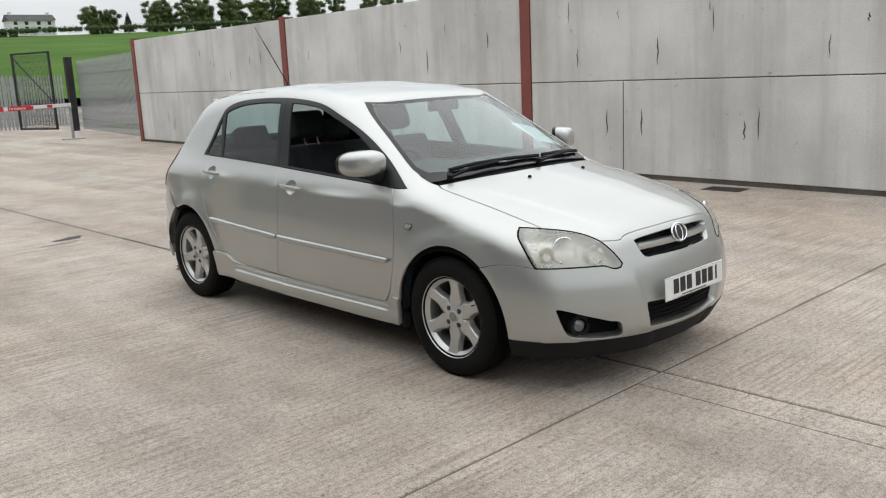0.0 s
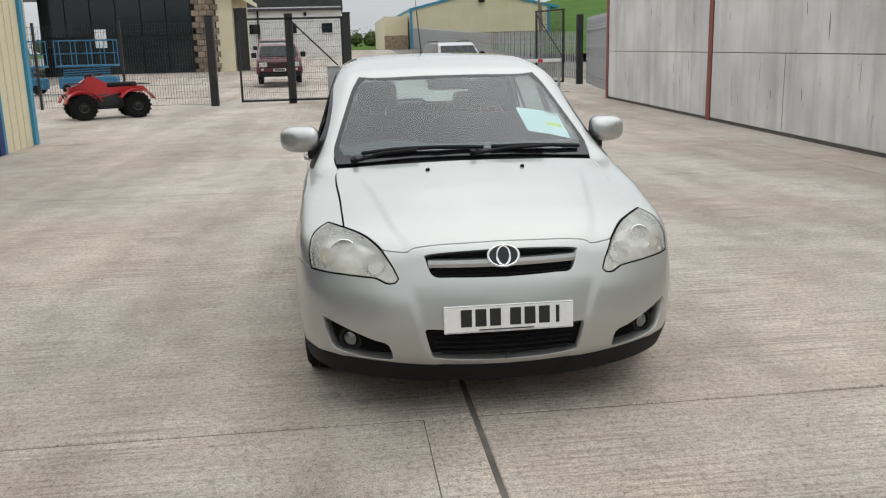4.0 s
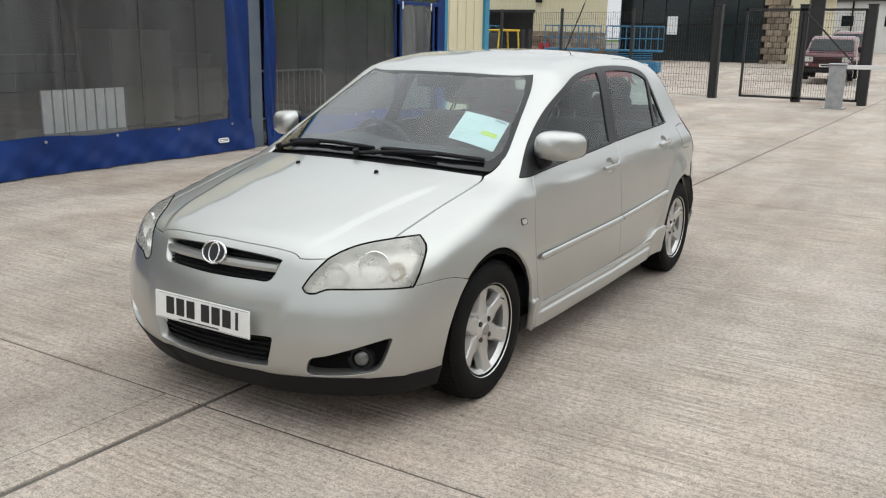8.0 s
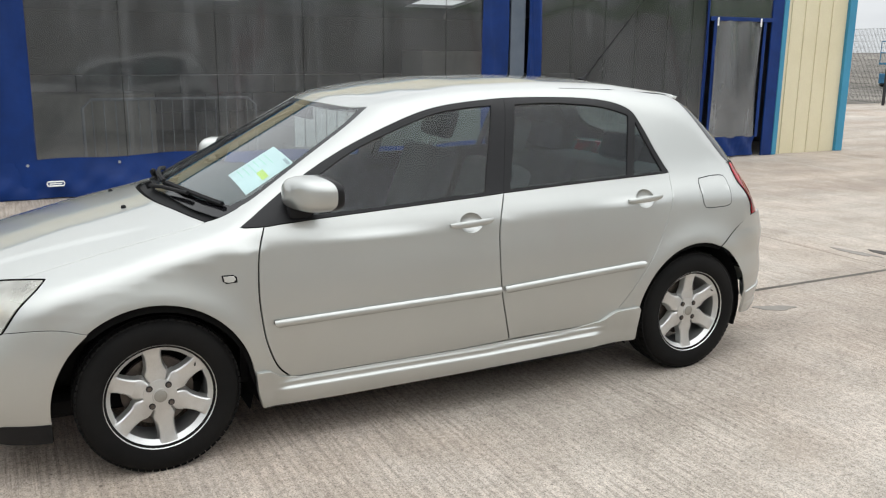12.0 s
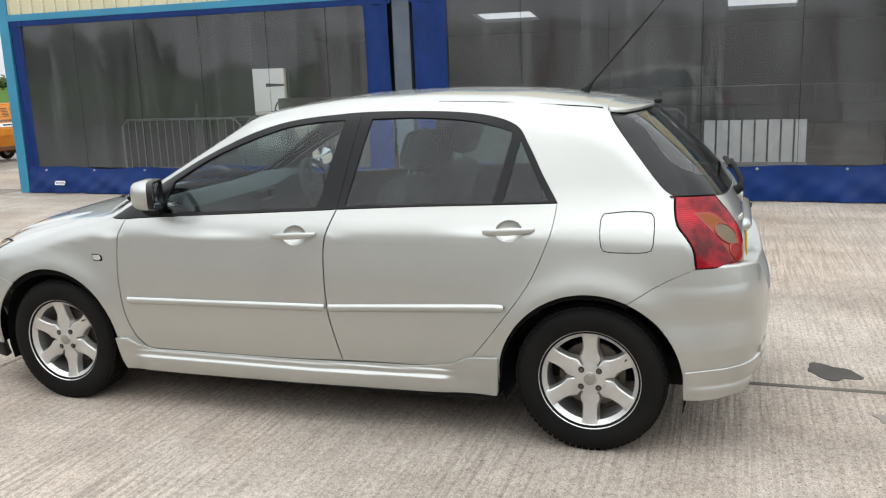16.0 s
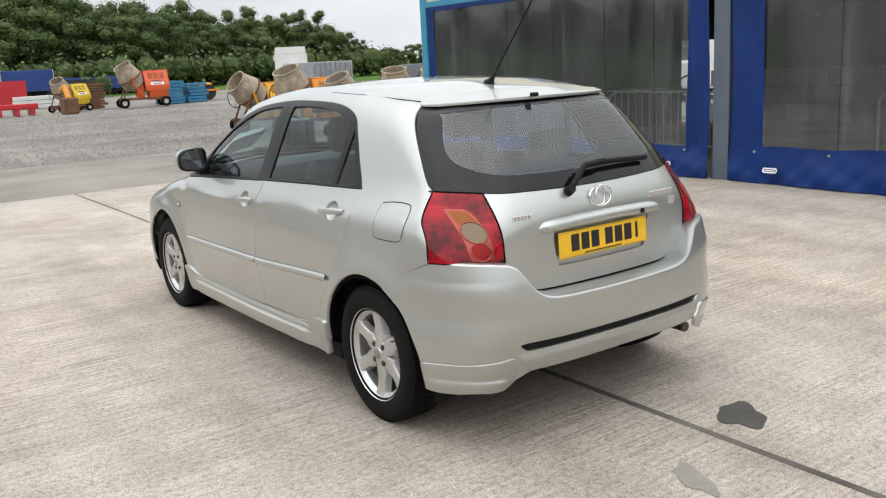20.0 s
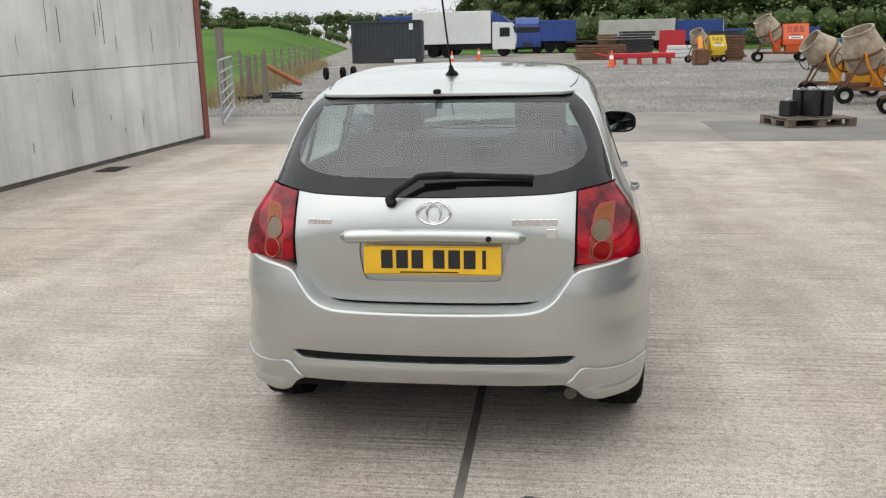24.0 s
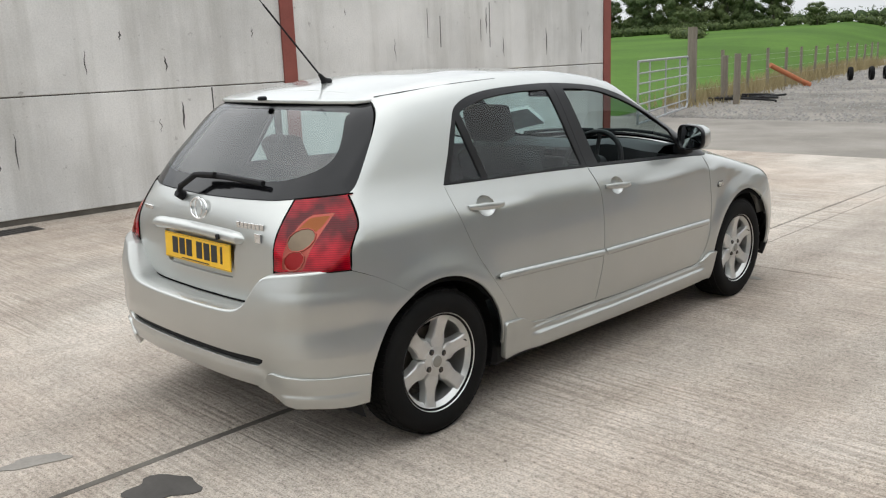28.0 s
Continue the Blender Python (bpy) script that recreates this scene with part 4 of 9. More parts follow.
def skin(loop, d, form=body, step=0.03, gap=0.0035, rim=0.018, reach=0.9, holes=(), hole_rim=0.03):
    """Vertices, faces and normals of a panel: the loop's inside, draped on the form along d, with a turned-in rim; holes are left open."""
    d = np.asarray(d, float) / np.linalg.norm(d)
    e1 = np.cross((0, 0, 1) if abs(d[2]) < 0.9 else (0, 1, 0), d)
    e1 /= np.linalg.norm(e1)
    e2 = np.cross(d, e1)
    base = d * (loop @ d).mean()
    flat = lambda q: np.stack([q @ e1, q @ e2], 1)
    uv = turning(flat(loop))
    if gap:
        uv = uv - gap * rim_out(uv)
    cuts = [turning(flat(h), False) for h in holes]
    lo, hi = uv.min(0), uv.max(0)
    gx, gy = np.meshgrid(np.arange(lo[0] + step / 2, hi[0], step), np.arange(lo[1] + step / 2, hi[1], step))
    q = np.stack([gx.ravel(), gy.ravel()], 1)
    q = q[within(uv, q)] if len(q) else q
    for c in cuts:
        q = q[~within(c, q)] if len(q) else q
    edge = np.vstack([uv, *cuts])
    if len(q):
        q = q[np.min(np.linalg.norm(q[:, None] - edge[None], axis=2), axis=1) > 0.45 * step]
    n, lines, start = len(uv), [], len(uv)
    for c in cuts:
        lines += [(start + i, start + (i + 1) % len(c)) for i in range(len(c))]
        start += len(c)
    v2, _, faces, *_ = geometry.delaunay_2d_cdt([Vector(p) for p in np.vstack([edge, q])], lines, [list(range(n))], 1, 1e-6)
    v2 = np.array([tuple(v) for v in v2])
    faces = [tuple(f) for f in faces]
    if cuts:
        mid = np.array([v2[list(f)].mean(0) for f in faces])
        out = np.zeros(len(faces), bool)
        for c in cuts:
            out |= within(c, mid)
        faces = [f for f, o in zip(faces, out) if not o]
    p = meet(form, v2[:, :1] * e1 + v2[:, 1:] * e2 + base, d, reach)
    nor = slope(form, p)
    for ring, depth in [(uv, rim)] + [(c, hole_rim) for c in cuts]:
        if not depth:
            continue
        own = [int(np.argmin(np.sum((v2 - u) ** 2, 1))) for u in ring]
        o2, m, k = rim_out(ring), len(p), len(ring)
        o3 = o2[:, :1] * e1 + o2[:, 1:] * e2
        a, na = p[own], nor[own]
        p = np.vstack([p, a - na * 0.0025 + o3 * 0.0012, a - na * depth + o3 * 0.001])
        nm = na * 0.5 + o3
        nor = np.vstack([nor, nm / np.linalg.norm(nm, axis=1, keepdims=True), o3])
        for i in range(k):
            j = (i + 1) % k
            if abs(a[i, 0]) < 0.004 and abs(a[j, 0]) < 0.004 and abs(d[0]) > 0.15:
                continue
            faces.append((own[i], m + i, m + j, own[j]))
            faces.append((m + i, m + k + i, m + k + j, m + j))
    return p, faces, nor


def joined(a, b):
    return np.vstack([a[0], b[0]]), a[1] + [tuple(i + len(a[0]) for i in f) for f in b[1]], np.vstack([a[2], b[2]])


def mirrored(s):
    p, f, n = s
    return p * (-1, 1, 1), [tuple(reversed(q)) for q in f], n * (-1, 1, 1)


def shell(name, s, material, parent, label=""):
    """One mesh part from vertices, faces and normals."""
    p, f, n = s
    me = bpy.data.meshes.new(name)
    me.from_pydata([tuple(v) for v in p], [], f)
    me.polygons.foreach_set("use_smooth", [True] * len(me.polygons))
    me.update()
    me.normals_split_custom_set_from_vertices([tuple(v) for v in n])
    me.materials.append(material)
    ob = new(name, me)
    ob.parent = parent
    if label:
        tagged(ob, label)
    return ob


def both(name, s, material, parents, label=""):
    return [shell(name, s, material, parents[0], label), shell(name, mirrored(s), material, parents[1], label)]


car = tagged(new("car"), "silver-green five-door hatchback parked on the concrete yard, driver's window down", "car")

# lines on the body (left side, x > 0)
arch = lambda cy, a0, a1, r=0.368: on_side([(cy + r * math.cos(radians(a)), 0.300 + r * math.sin(radians(a))) for a in np.linspace(a0, a1, 24)], curved=False)
L_DOOR_F = on_side([(-0.875, 0.918), (-0.905, 0.83), (-0.915, 0.70), (-0.912, 0.60), (-0.893, 0.47), (-0.850, 0.36), (-0.795, 0.302)])
L_SILL_F = on_side([(-0.795, 0.302), (-0.70, 0.299), (-0.07, 0.302), (0.222, 0.312)])
L_GAP_B = on_side([(0.207, 0.978), (0.165, 0.86), (0.157, 0.74), (0.168, 0.55), (0.195, 0.42), (0.222, 0.312)])
L_SILL_R = on_side([(0.222, 0.312), (0.50, 0.316), (0.70, 0.318)])
L_DOOR_R = on_side([(1.165, 1.013), (1.155, 0.93), (1.134, 0.856), (1.06, 0.693), (0.938, 0.522), (0.828, 0.385), (0.76, 0.33), (0.70, 0.318)])
L_BELT_F = on_side([(-0.875, 0.918), (-0.687, 0.931), (0.11, 0.972), (0.207, 0.978)])
L_BELT_R = on_side([(0.207, 0.978), (0.60, 0.995), (1.165, 1.013)])
L_FRAME = on_side([(-0.965, 0.917), (-0.70, 1.085), (-0.43, 1.224), (-0.12, 1.336), (0.20, 1.376), (0.50, 1.382), (0.80, 1.367), (0.97, 1.322), (1.035, 1.24), (1.10, 1.12), (1.165, 1.013)])
L_SAIL = on_side([(-0.965, 0.917), (-0.875, 0.918)])
L_ARCH_F_REAR, L_ARCH_F_BUMP = arch(-1.315, 8, 128), arch(-1.315, 128, 186)
L_ARCH_R_FRONT, L_ARCH_R_BUMP = arch(1.298, 172, 66), arch(1.298, 66, -6)
L_FEND_LOW = on_side([(-0.951, 0.351), (-0.93, 0.30), (-0.905, 0.262), (-0.80, 0.262), (-0.795, 0.302)])
L_SPLIT_F = on_side([(-1.5416, 0.590), (-1.62, 0.611), (-1.71, 0.617), (-1.81, 0.609)])
L_HOOD_SIDE = on_top([(0.629, -1.738), (0.636, -1.577), (0.643, -1.42), (0.655, -1.259), (0.656, -1.12), (0.642, -1.068)])
L_SCREEN_FOOT = on_top([(0.642, -1.068), (0.656, -1.01), (0.662, -0.94)])
L_PILLAR = on_top([(0.662, -0.94), (0.700, -0.932), (0.740, -0.925)])
L_SCREEN_SIDE = on_top([(0.662, -0.94), (0.660, -0.872), (0.611, -0.669), (0.554, -0.445), (0.505, -0.325)])
L_ROOF_SIDE = on_top([(0.505, -0.325), (0.545, -0.10), (0.562, 0.12), (0.565, 0.50), (0.560, 0.90), (0.550, 1.18), (0.545, 1.335)])
L_GATE_SIDE = on_side([(1.335, 1.372), (1.365, 1.318), (1.475, 1.175), (1.565, 1.065), (1.612, 1.032)])
L_LAMP_FRONT = on_side([(1.612, 1.032), (1.615, 0.98), (1.628, 0.93), (1.66, 0.89), (1.69, 0.84), (1.70, 0.770)])
L_SPLIT_R = on_side([(1.70, 0.770), (1.587, 0.720), (1.448, 0.636)])
L_LAMP_HEAD_REAR = on_side([(-1.81, 0.609), (-1.745, 0.700), (-1.655, 0.772)])
lamp_corner, lamp_peak = L_LAMP_HEAD_REAR[-1], meet(body, [(0.629, -1.738, 1.0)], (0, 0, 1))[0]
L_LAMP_HEAD_TOP = meet(body, [lamp_corner + (lamp_peak - lamp_corner) * k / 8 for k in range(9)], (0.6, 0, 0.8), 0.3)
lamp_low = meet(body, [(0.478, -1.6, 0.702)], (0, -1, 0), 1.0)[0]
lamp_mid = meet(body, [(0.553, -1.838, 1.0)], (0, 0, 1))[0]
L_LAMP_IN_UP = meet(body, soft_line([lamp_peak, lamp_mid, lamp_low]), (0, -0.6, 0.8), 0.3)
L_LAMP_TIP = on_front([(0.478, 0.702), (0.440, 0.643), (0.420, 0.600)])
L_LAMP_HEAD_IN = np.vstack([L_LAMP_IN_UP, L_LAMP_TIP[1:]])
L_LAMP_HEAD_LOW = on_front([(0.420, 0.600), (0.432, 0.586), (0.460, 0.580), (0.484, 0.587), (0.510, 0.599), (0.60, 0.603), (0.70, 0.606), (0.748, 0.608)])

sides_of = (car, car)
# wings
wing = skin(loop_of(L_DOOR_F, L_FEND_LOW, L_ARCH_F_REAR, L_SPLIT_F, L_LAMP_HEAD_REAR, L_LAMP_HEAD_TOP, L_HOOD_SIDE, L_SCREEN_FOOT, L_PILLAR, L_SAIL), (0.8, -0.12, 0.6), gap=0.0045)
wings = both("front_wing", wing, PAINT, sides_of)
# doors, each with a hollow behind its handle
CUPS = ((0.020, 0.866), (0.976, 0.904))


def hollow(c):
    return lambda x, y, z: body(x, y, z) + 0.030 * np.clip(1 - ((y - c[0]) / 0.056) ** 2 - ((z - c[1]) / 0.043) ** 2, 0, 1) ** 0.6


cup_loop = lambda c: on_side([(c[0] + 0.056 * math.cos(a), c[1] + 0.043 * math.sin(a)) for a in np.linspace(0, 2 * math.pi, 25)])[:-1]
door_f = skin(loop_of(L_DOOR_F, L_SILL_F, L_GAP_B, L_BELT_F), (1, 0, 0.1), gap=0.004, holes=[cup_loop(CUPS[0])], hole_rim=0.0)
front_doors = both("front_door", door_f, PAINT, sides_of)
door_r = skin(loop_of(L_GAP_B, L_SILL_R, L_DOOR_R, L_BELT_R), (1, 0, 0.1), gap=0.0045, holes=[cup_loop(CUPS[1])], hole_rim=0.0)
rear_doors = both("rear_door", door_r, PAINT, sides_of)
# side frame with the rear quarter
L_QUARTER_LOW = on_side([(0.70, 0.318), (0.80, 0.29), (0.932, 0.29), (0.9336, 0.351)], curved=False)
quarter = skin(loop_of(L_SCREEN_SIDE, L_ROOF_SIDE, L_GATE_SIDE, L_LAMP_FRONT, L_SPLIT_R, L_ARCH_R_FRONT, L_QUARTER_LOW, L_DOOR_R, L_FRAME), (0.85, 0.1, 0.5), gap=0.0)
quarters = both("side_frame", quarter, PAINT, sides_of)
# roof
L_ROOF_FRONT = on_top([(0.505, -0.325), (0.40, -0.375), (0.236, -0.410), (0.0, -0.430), (-0.236, -0.410), (-0.40, -0.375), (-0.505, -0.325)])
L_ROOF_BACK = on_top([(0.545, 1.335), (0.40, 1.322), (0.0, 1.314), (-0.40, 1.322), (-0.545, 1.335)])
flip = lambda c: c * (-1, 1, 1)
roof = shell("roof", skin(loop_of(L_ROOF_FRONT, L_ROOF_SIDE, L_ROOF_BACK, flip(L_ROOF_SIDE)), (0, 0, 1), gap=0.0, step=0.04), PAINT, car)
# bonnet
L_HOOD_BACK = on_top([(0.642, -1.068), (0.509, -1.122), (0.255, -1.198), (0.0, -1.220), (-0.255, -1.198), (-0.509, -1.122), (-0.642, -1.068)])
LIP = [(0.478, 0.702), (0.43, 0.698), (0.382, 0.697), (0.362, 0.709), (0.33, 0.717), (0.236, 0.726), (0.06, 0.732), (0.0, 0.733)]
L_HOOD_LIP = on_front(LIP + [(-x, z) for x, z in LIP[-2::-1]])
hood = shell("bonnet", skin(loop_of(L_HOOD_BACK, L_HOOD_SIDE, L_LAMP_IN_UP, L_HOOD_LIP, flip(L_LAMP_IN_UP), flip(L_HOOD_SIDE)), (0, -0.45, 1), step=0.014, gap=0.0055), PAINT, car)
# front bumper with its openings
L_LIP_HALF = on_front(LIP)
L_NOSE_MID = on_front([(0.0, 0.733), (0.0, 0.60), (0.0, 0.40), (0.0, 0.238)], curved=False)
L_NOSE_LOW = on_front([(0.0, 0.238), (0.30, 0.243), (0.52, 0.252), (0.64, 0.258)])
L_BUMP_LOW = on_side([(-1.681, 0.262), (-1.76, 0.261), (-1.83, 0.260)], curved=False)
GRILLE_UP = [(0.0, 0.708), (0.10, 0.707), (0.24, 0.700), (0.315, 0.690), (0.312, 0.676), (0.285, 0.612), (0.20, 0.606), (0.0, 0.603)]
GRILLE_LOW = [(0.0, 0.400), (0.20, 0.402), (0.318, 0.405), (0.326, 0.394), (0.305, 0.310), (0.285, 0.279), (0.12, 0.268), (0.0, 0.266)]
FOG = [(0.470, 0.264), (0.455, 0.274), (0.464, 0.316), (0.480, 0.340), (0.53, 0.352), (0.62, 0.384), (0.732, 0.426), (0.738, 0.412), (0.716, 0.335), (0.690, 0.293), (0.62, 0.275), (0.54, 0.266)]
mid_cut = lambda pts: loop_of(on_front(pts), on_front([(0.0, pts[-1][1]), (0.0, pts[0][1])], curved=False))
bump_half = skin(loop_of(L_ARCH_F_BUMP, L_SPLIT_F, L_LAMP_HEAD_LOW, L_LAMP_TIP, L_LIP_HALF, L_NOSE_MID, L_NOSE_LOW, L_BUMP_LOW),
                 (0.55, -0.82, 0.12), gap=0.0, step=0.0115, holes=[mid_cut(GRILLE_UP), mid_cut(GRILLE_LOW), on_front(FOG + FOG[:1])[:-1]], rim=0.012, hole_rim=0.045)
front_bumper = shell("front_bumper", joined(bump_half, mirrored(bump_half)), PAINT, car)
# dark valance under the nose
low_form = shifted(body, 0.004)
val = skin(loop_of(on_front([(0.0, 0.158), (0.30, 0.161), (0.55, 0.168), (0.66, 0.176)], low_form), on_side([(-1.83, 0.180), (-1.76, 0.183), (-1.685, 0.188)], low_form, False),
                   on_side([(-1.681, 0.266), (-1.76, 0.265), (-1.83, 0.264)], low_form, False), on_front([(0.64, 0.262), (0.52, 0.256), (0.30, 0.247), (0.0, 0.242)], low_form),
                   on_front([(0, 0.242), (0, 0.158)], low_form, False)), (0.55, -0.82, -0.1), low_form, gap=0.0, rim=0.03)
shell("valance", joined(val, mirrored(val)), M_BLACK, front_bumper, "matt black lower lip")
# backings of the openings
for nm, pts, dp in (("upper_grille", GRILLE_UP, 0.045), ("lower_grille", GRILLE_LOW, 0.06)):
    f2 = shifted(body, -dp)
    big = [(x * 1.03, z + (0.012 if i < 4 else -0.012)) for i, (x, z) in enumerate(pts)]
    h = skin(loop_of(on_front(big, f2), on_front([(0, big[-1][1]), (0, big[0][1])], f2, False)), (0.3, -1, 0.1), f2, gap=0.0, rim=0.0)
    shell(nm, joined(h, mirrored(h)), M_BLACK, front_bumper, "black mesh behind the bars")
f2 = shifted(body, -0.05)
fb = skin(on_front([(x, z) for x, z in FOG + FOG[:1]], f2)[:-1], (0.5, -0.85, 0.0), f2, gap=-0.012, rim=0.0)
fog_backs = both("fog_recess", fb, M_SEAM, (front_bumper, front_bumper))


def bar_on(form, zs, half, thick, depth, curve=0.0):
    """A bar across the nose that follows its bow."""
    rows = []
    for x in np.linspace(-half, half, 33):
        z = zs + curve * x * x
        y = float(meet(form, [(x, -1.6, z)], (0, -1, 0), 1.0)[0, 1])
        rows.append([(x, y, z + thick / 2), (x, y - 0.004, z), (x, y, z - thick / 2), (x, y + depth, z - thick / 2), (x, y + depth, z + thick / 2)])
    v = [p for r in rows for p in r]
    k = 5
    f = [(i * k + j, i * k + (j + 1) % k, (i + 1) * k + (j + 1) % k, (i + 1) * k + j) for i in range(len(rows) - 1) for j in range(k)]
    return v, f + [tuple(range(k)), tuple(reversed(range(len(v) - k, len(v))))]


def raw(name, v, f, material, parent, label="", smooth=False):
    me = bpy.data.meshes.new(name)
    me.from_pydata([tuple(p) for p in v], [], f)
    me.materials.append(material)
    if smooth:
        me.polygons.foreach_set("use_smooth", [True] * len(me.polygons))
    bmx = bmesh.new()
    bmx.from_mesh(me)
    bmesh.ops.recalc_face_normals(bmx, faces=bmx.faces)
    bmx.to_mesh(me)
    bmx.free()
    ob = new(name, me)
    ob.parent = parent
    if label:
        tagged(ob, label)
    return ob


raw("grille_bar", *bar_on(shifted(body, -0.004), 0.656, 0.300, 0.030, 0.03), PAINT, front_bumper, "silver bar across the grille")
for k in range(3):
    raw("grille_slat", *bar_on(shifted(body, -0.03), 0.632 - 0.013 * k, 0.285, 0.004, 0.012), M_BLACK, front_bumper)
for k in range(2):
    raw("grille_slat", *bar_on(shifted(body, -0.03), 0.692 - 0.013 * k, 0.305, 0.004, 0.012), M_BLACK, front_bumper)
for k in range(5):
    raw("grille_slat", *bar_on(shifted(body, -0.03), 0.386 - 0.022 * k, 0.31 - 0.012 * k, 0.007, 0.014), M_BLACK, front_bumper)

# windscreen
L_SCREEN_LOW = on_top([(0.652, -1.015), (0.60, -1.045), (0.40, -1.115), (0.0, -1.170), (-0.40, -1.115), (-0.60, -1.045), (-0.652, -1.015)])
L_SCREEN_EDGE = np.vstack([on_top([(0.652, -1.015), (0.662, -0.94)])[:-1], L_SCREEN_SIDE])
scr_off = shifted(body, -0.003)
scr_loop = loop_of(L_ROOF_FRONT, L_SCREEN_EDGE[::-1], L_SCREEN_LOW, flip(L_SCREEN_EDGE))
SCR_SIDE = [(0.612, -0.965), (0.628, -0.87), (0.578, -0.669), (0.524, -0.46), (0.474, -0.362)]
scr_hole = loop_of(on_top([(0.612, -0.965), (0.40, -1.060), (0.0, -1.112), (-0.40, -1.060), (-0.612, -0.965)]), on_top(SCR_SIDE),
                   on_top([(0.474, -0.362), (0.30, -0.432), (0.0, -0.464), (-0.30, -0.432), (-0.474, -0.362)]), on_top([(-x, y) for x, y in SCR_SIDE]))
windscreen = shell("windscreen", skin(scr_hole, (0, -0.5, 1), scr_off, gap=-0.002, rim=0.0, step=0.04), M_SCREEN, car, "clear windscreen with a sales sheet behind it")
shell("black_border", skin(scr_loop, (0, -0.5, 1), scr_off, gap=0.003, rim=0.006, holes=[scr_hole], hole_rim=0.004), M_FRIT, windscreen)
# cowl between bonnet and glass
cowl_f = shifted(body, -0.022)
COWL_A = [(0.648, -1.062), (0.60, -1.095), (0.40, -1.168), (0.0, -1.230)]
COWL_B = [(0.655, -0.965), (0.60, -1.0), (0.40, -1.085), (0.0, -1.140)]
across = lambda half: on_top(half + [(-x, y) for x, y in half[-2::-1]], cowl_f)
cowl = skin(loop_of(across(COWL_A), across(COWL_B)), (0, -0.3, 1), cowl_f, gap=0.0, rim=0.01)
shell("cowl", cowl, M_BLACK, car, "black plastic scuttle")

# side windows: dark frames with the glass let in
W_FRONT = [(-0.690, 0.944), (-0.640, 1.085), (-0.43, 1.198), (-0.12, 1.309), (0.06, 1.340), (0.212, 1.350), (0.115, 0.985)]
W_REAR = [(0.243, 0.991), (0.336, 1.352), (0.55, 1.354), (0.78, 1.337), (0.93, 1.302), (0.965, 1.285), (0.900, 1.010)]
W_QUARTER = [(0.938, 1.012), (1.000, 1.262), (1.025, 1.205), (1.075, 1.11), (1.126, 1.020)]


def window_loop(pts, corners):
    """Straight at the corners named, soft between them."""
    pts = list(pts) + [pts[0]]
    ks = sorted(corners) + [len(pts) - 1]
    out, a = [], 0
    for b in ks:
        if b > a:
            out.append(on_side(pts[a : b + 1], curved=b - a > 1))
            a = b
    return loop_of(*out)


H_FRONT, H_REAR, H_QUART = window_loop(W_FRONT, (0, 1, 5, 6)), window_loop(W_REAR, (0, 1, 5, 6)), window_loop(W_QUARTER, (0, 1, 4))
L_B_UP = on_side([(0.207, 0.978), (0.288, 1.379)], curved=False)
cut = int(np.argmin(np.linalg.norm(L_FRAME - L_B_UP[-1], axis=1)))
fr_f = skin(loop_of(L_FRAME[: cut + 1], L_B_UP, L_BELT_F, L_SAIL), (1, 0, 0.3), gap=0.0015, rim=0.010, holes=[H_FRONT], hole_rim=0.012)
fr_r = skin(loop_of(L_FRAME[cut:], L_BELT_R, L_B_UP), (1, 0, 0.3), gap=0.0015, rim=0.010, holes=[H_REAR, H_QUART], hole_rim=0.012)
both("window_frame", fr_f, M_GLOSSBLACK, front_doors, "gloss black window frame")
both("window_frame", fr_r, M_GLOSSBLACK, rear_doors, "gloss black window frame")
in_glass = shifted(body, -0.007)
shell("window_pane", skin(H_FRONT, (1, 0, 0.3), in_glass, gap=-0.003, rim=0.0, step=0.05), M_GLASS, front_doors[0])
both("window_pane", skin(H_REAR, (1, 0, 0.3), in_glass, gap=-0.003, rim=0.0, step=0.05), M_GLASS, rear_doors)
both("quarter_pane", skin(H_QUART, (1, 0, 0.3), in_glass, gap=-0.003, rim=0.0, step=0.05), M_GLASS, rear_doors)

# tailgate: metal below, dark glass above, spoiler on top
L_GLASS_LOW = on_back([(0.685, 1.034), (0.55, 1.022), (0.40, 1.012), (0.0, 1.004), (-0.40, 1.012), (-0.55, 1.022), (-0.685, 1.034)])
L_GLASS_LOW_IN = on_back([(0.538, 1.021), (0.40, 1.012), (0.0, 1.004), (-0.40, 1.012), (-0.538, 1.021)])
L_GATE_IN = on_back([(0.538, 1.021), (0.534, 0.90), (0.531, 0.765), (0.518, 0.718), (0.47, 0.655), (0.40, 0.618), (0.25, 0.607), (0.0, 0.604)])
tail_loop = loop_of(L_GLASS_LOW_IN, L_GATE_IN, flip(L_GATE_IN))
RECESS_LOOP = [(0.272, 0.845), (0.278, 0.80), (0.262, 0.715), (0.235, 0.694), (0.0, 0.690), (-0.235, 0.694), (-0.262, 0.715), (-0.278, 0.80), (-0.272, 0.845), (0.0, 0.853), (0.272, 0.845)]
rec = on_back(RECESS_LOOP)[:-1]
tailgate = shell("tailgate", skin(tail_loop, (0, 1, 0.15), step=0.025, holes=[rec], hole_rim=0.022), PAINT, car)
rec_f = shifted(body, -0.018)
shell("plate_recess", skin(rec, (0, 1, 0.15), rec_f, gap=-0.004, rim=0.0), PAINT, tailgate)
gate_line = [tuple(q) for q in L_GATE_IN] + [tuple(q) for q in flip(L_GATE_IN)[::-1]]
part("gate_seal", pipe(gate_line, 0.0042, 6), M_SEAM, tailgate, "dark shut line round the tailgate", True)
L_GLASS_TOP = on_top([(0.530, 1.350), (0.30, 1.338), (0.0, 1.334), (-0.30, 1.338), (-0.530, 1.350)])
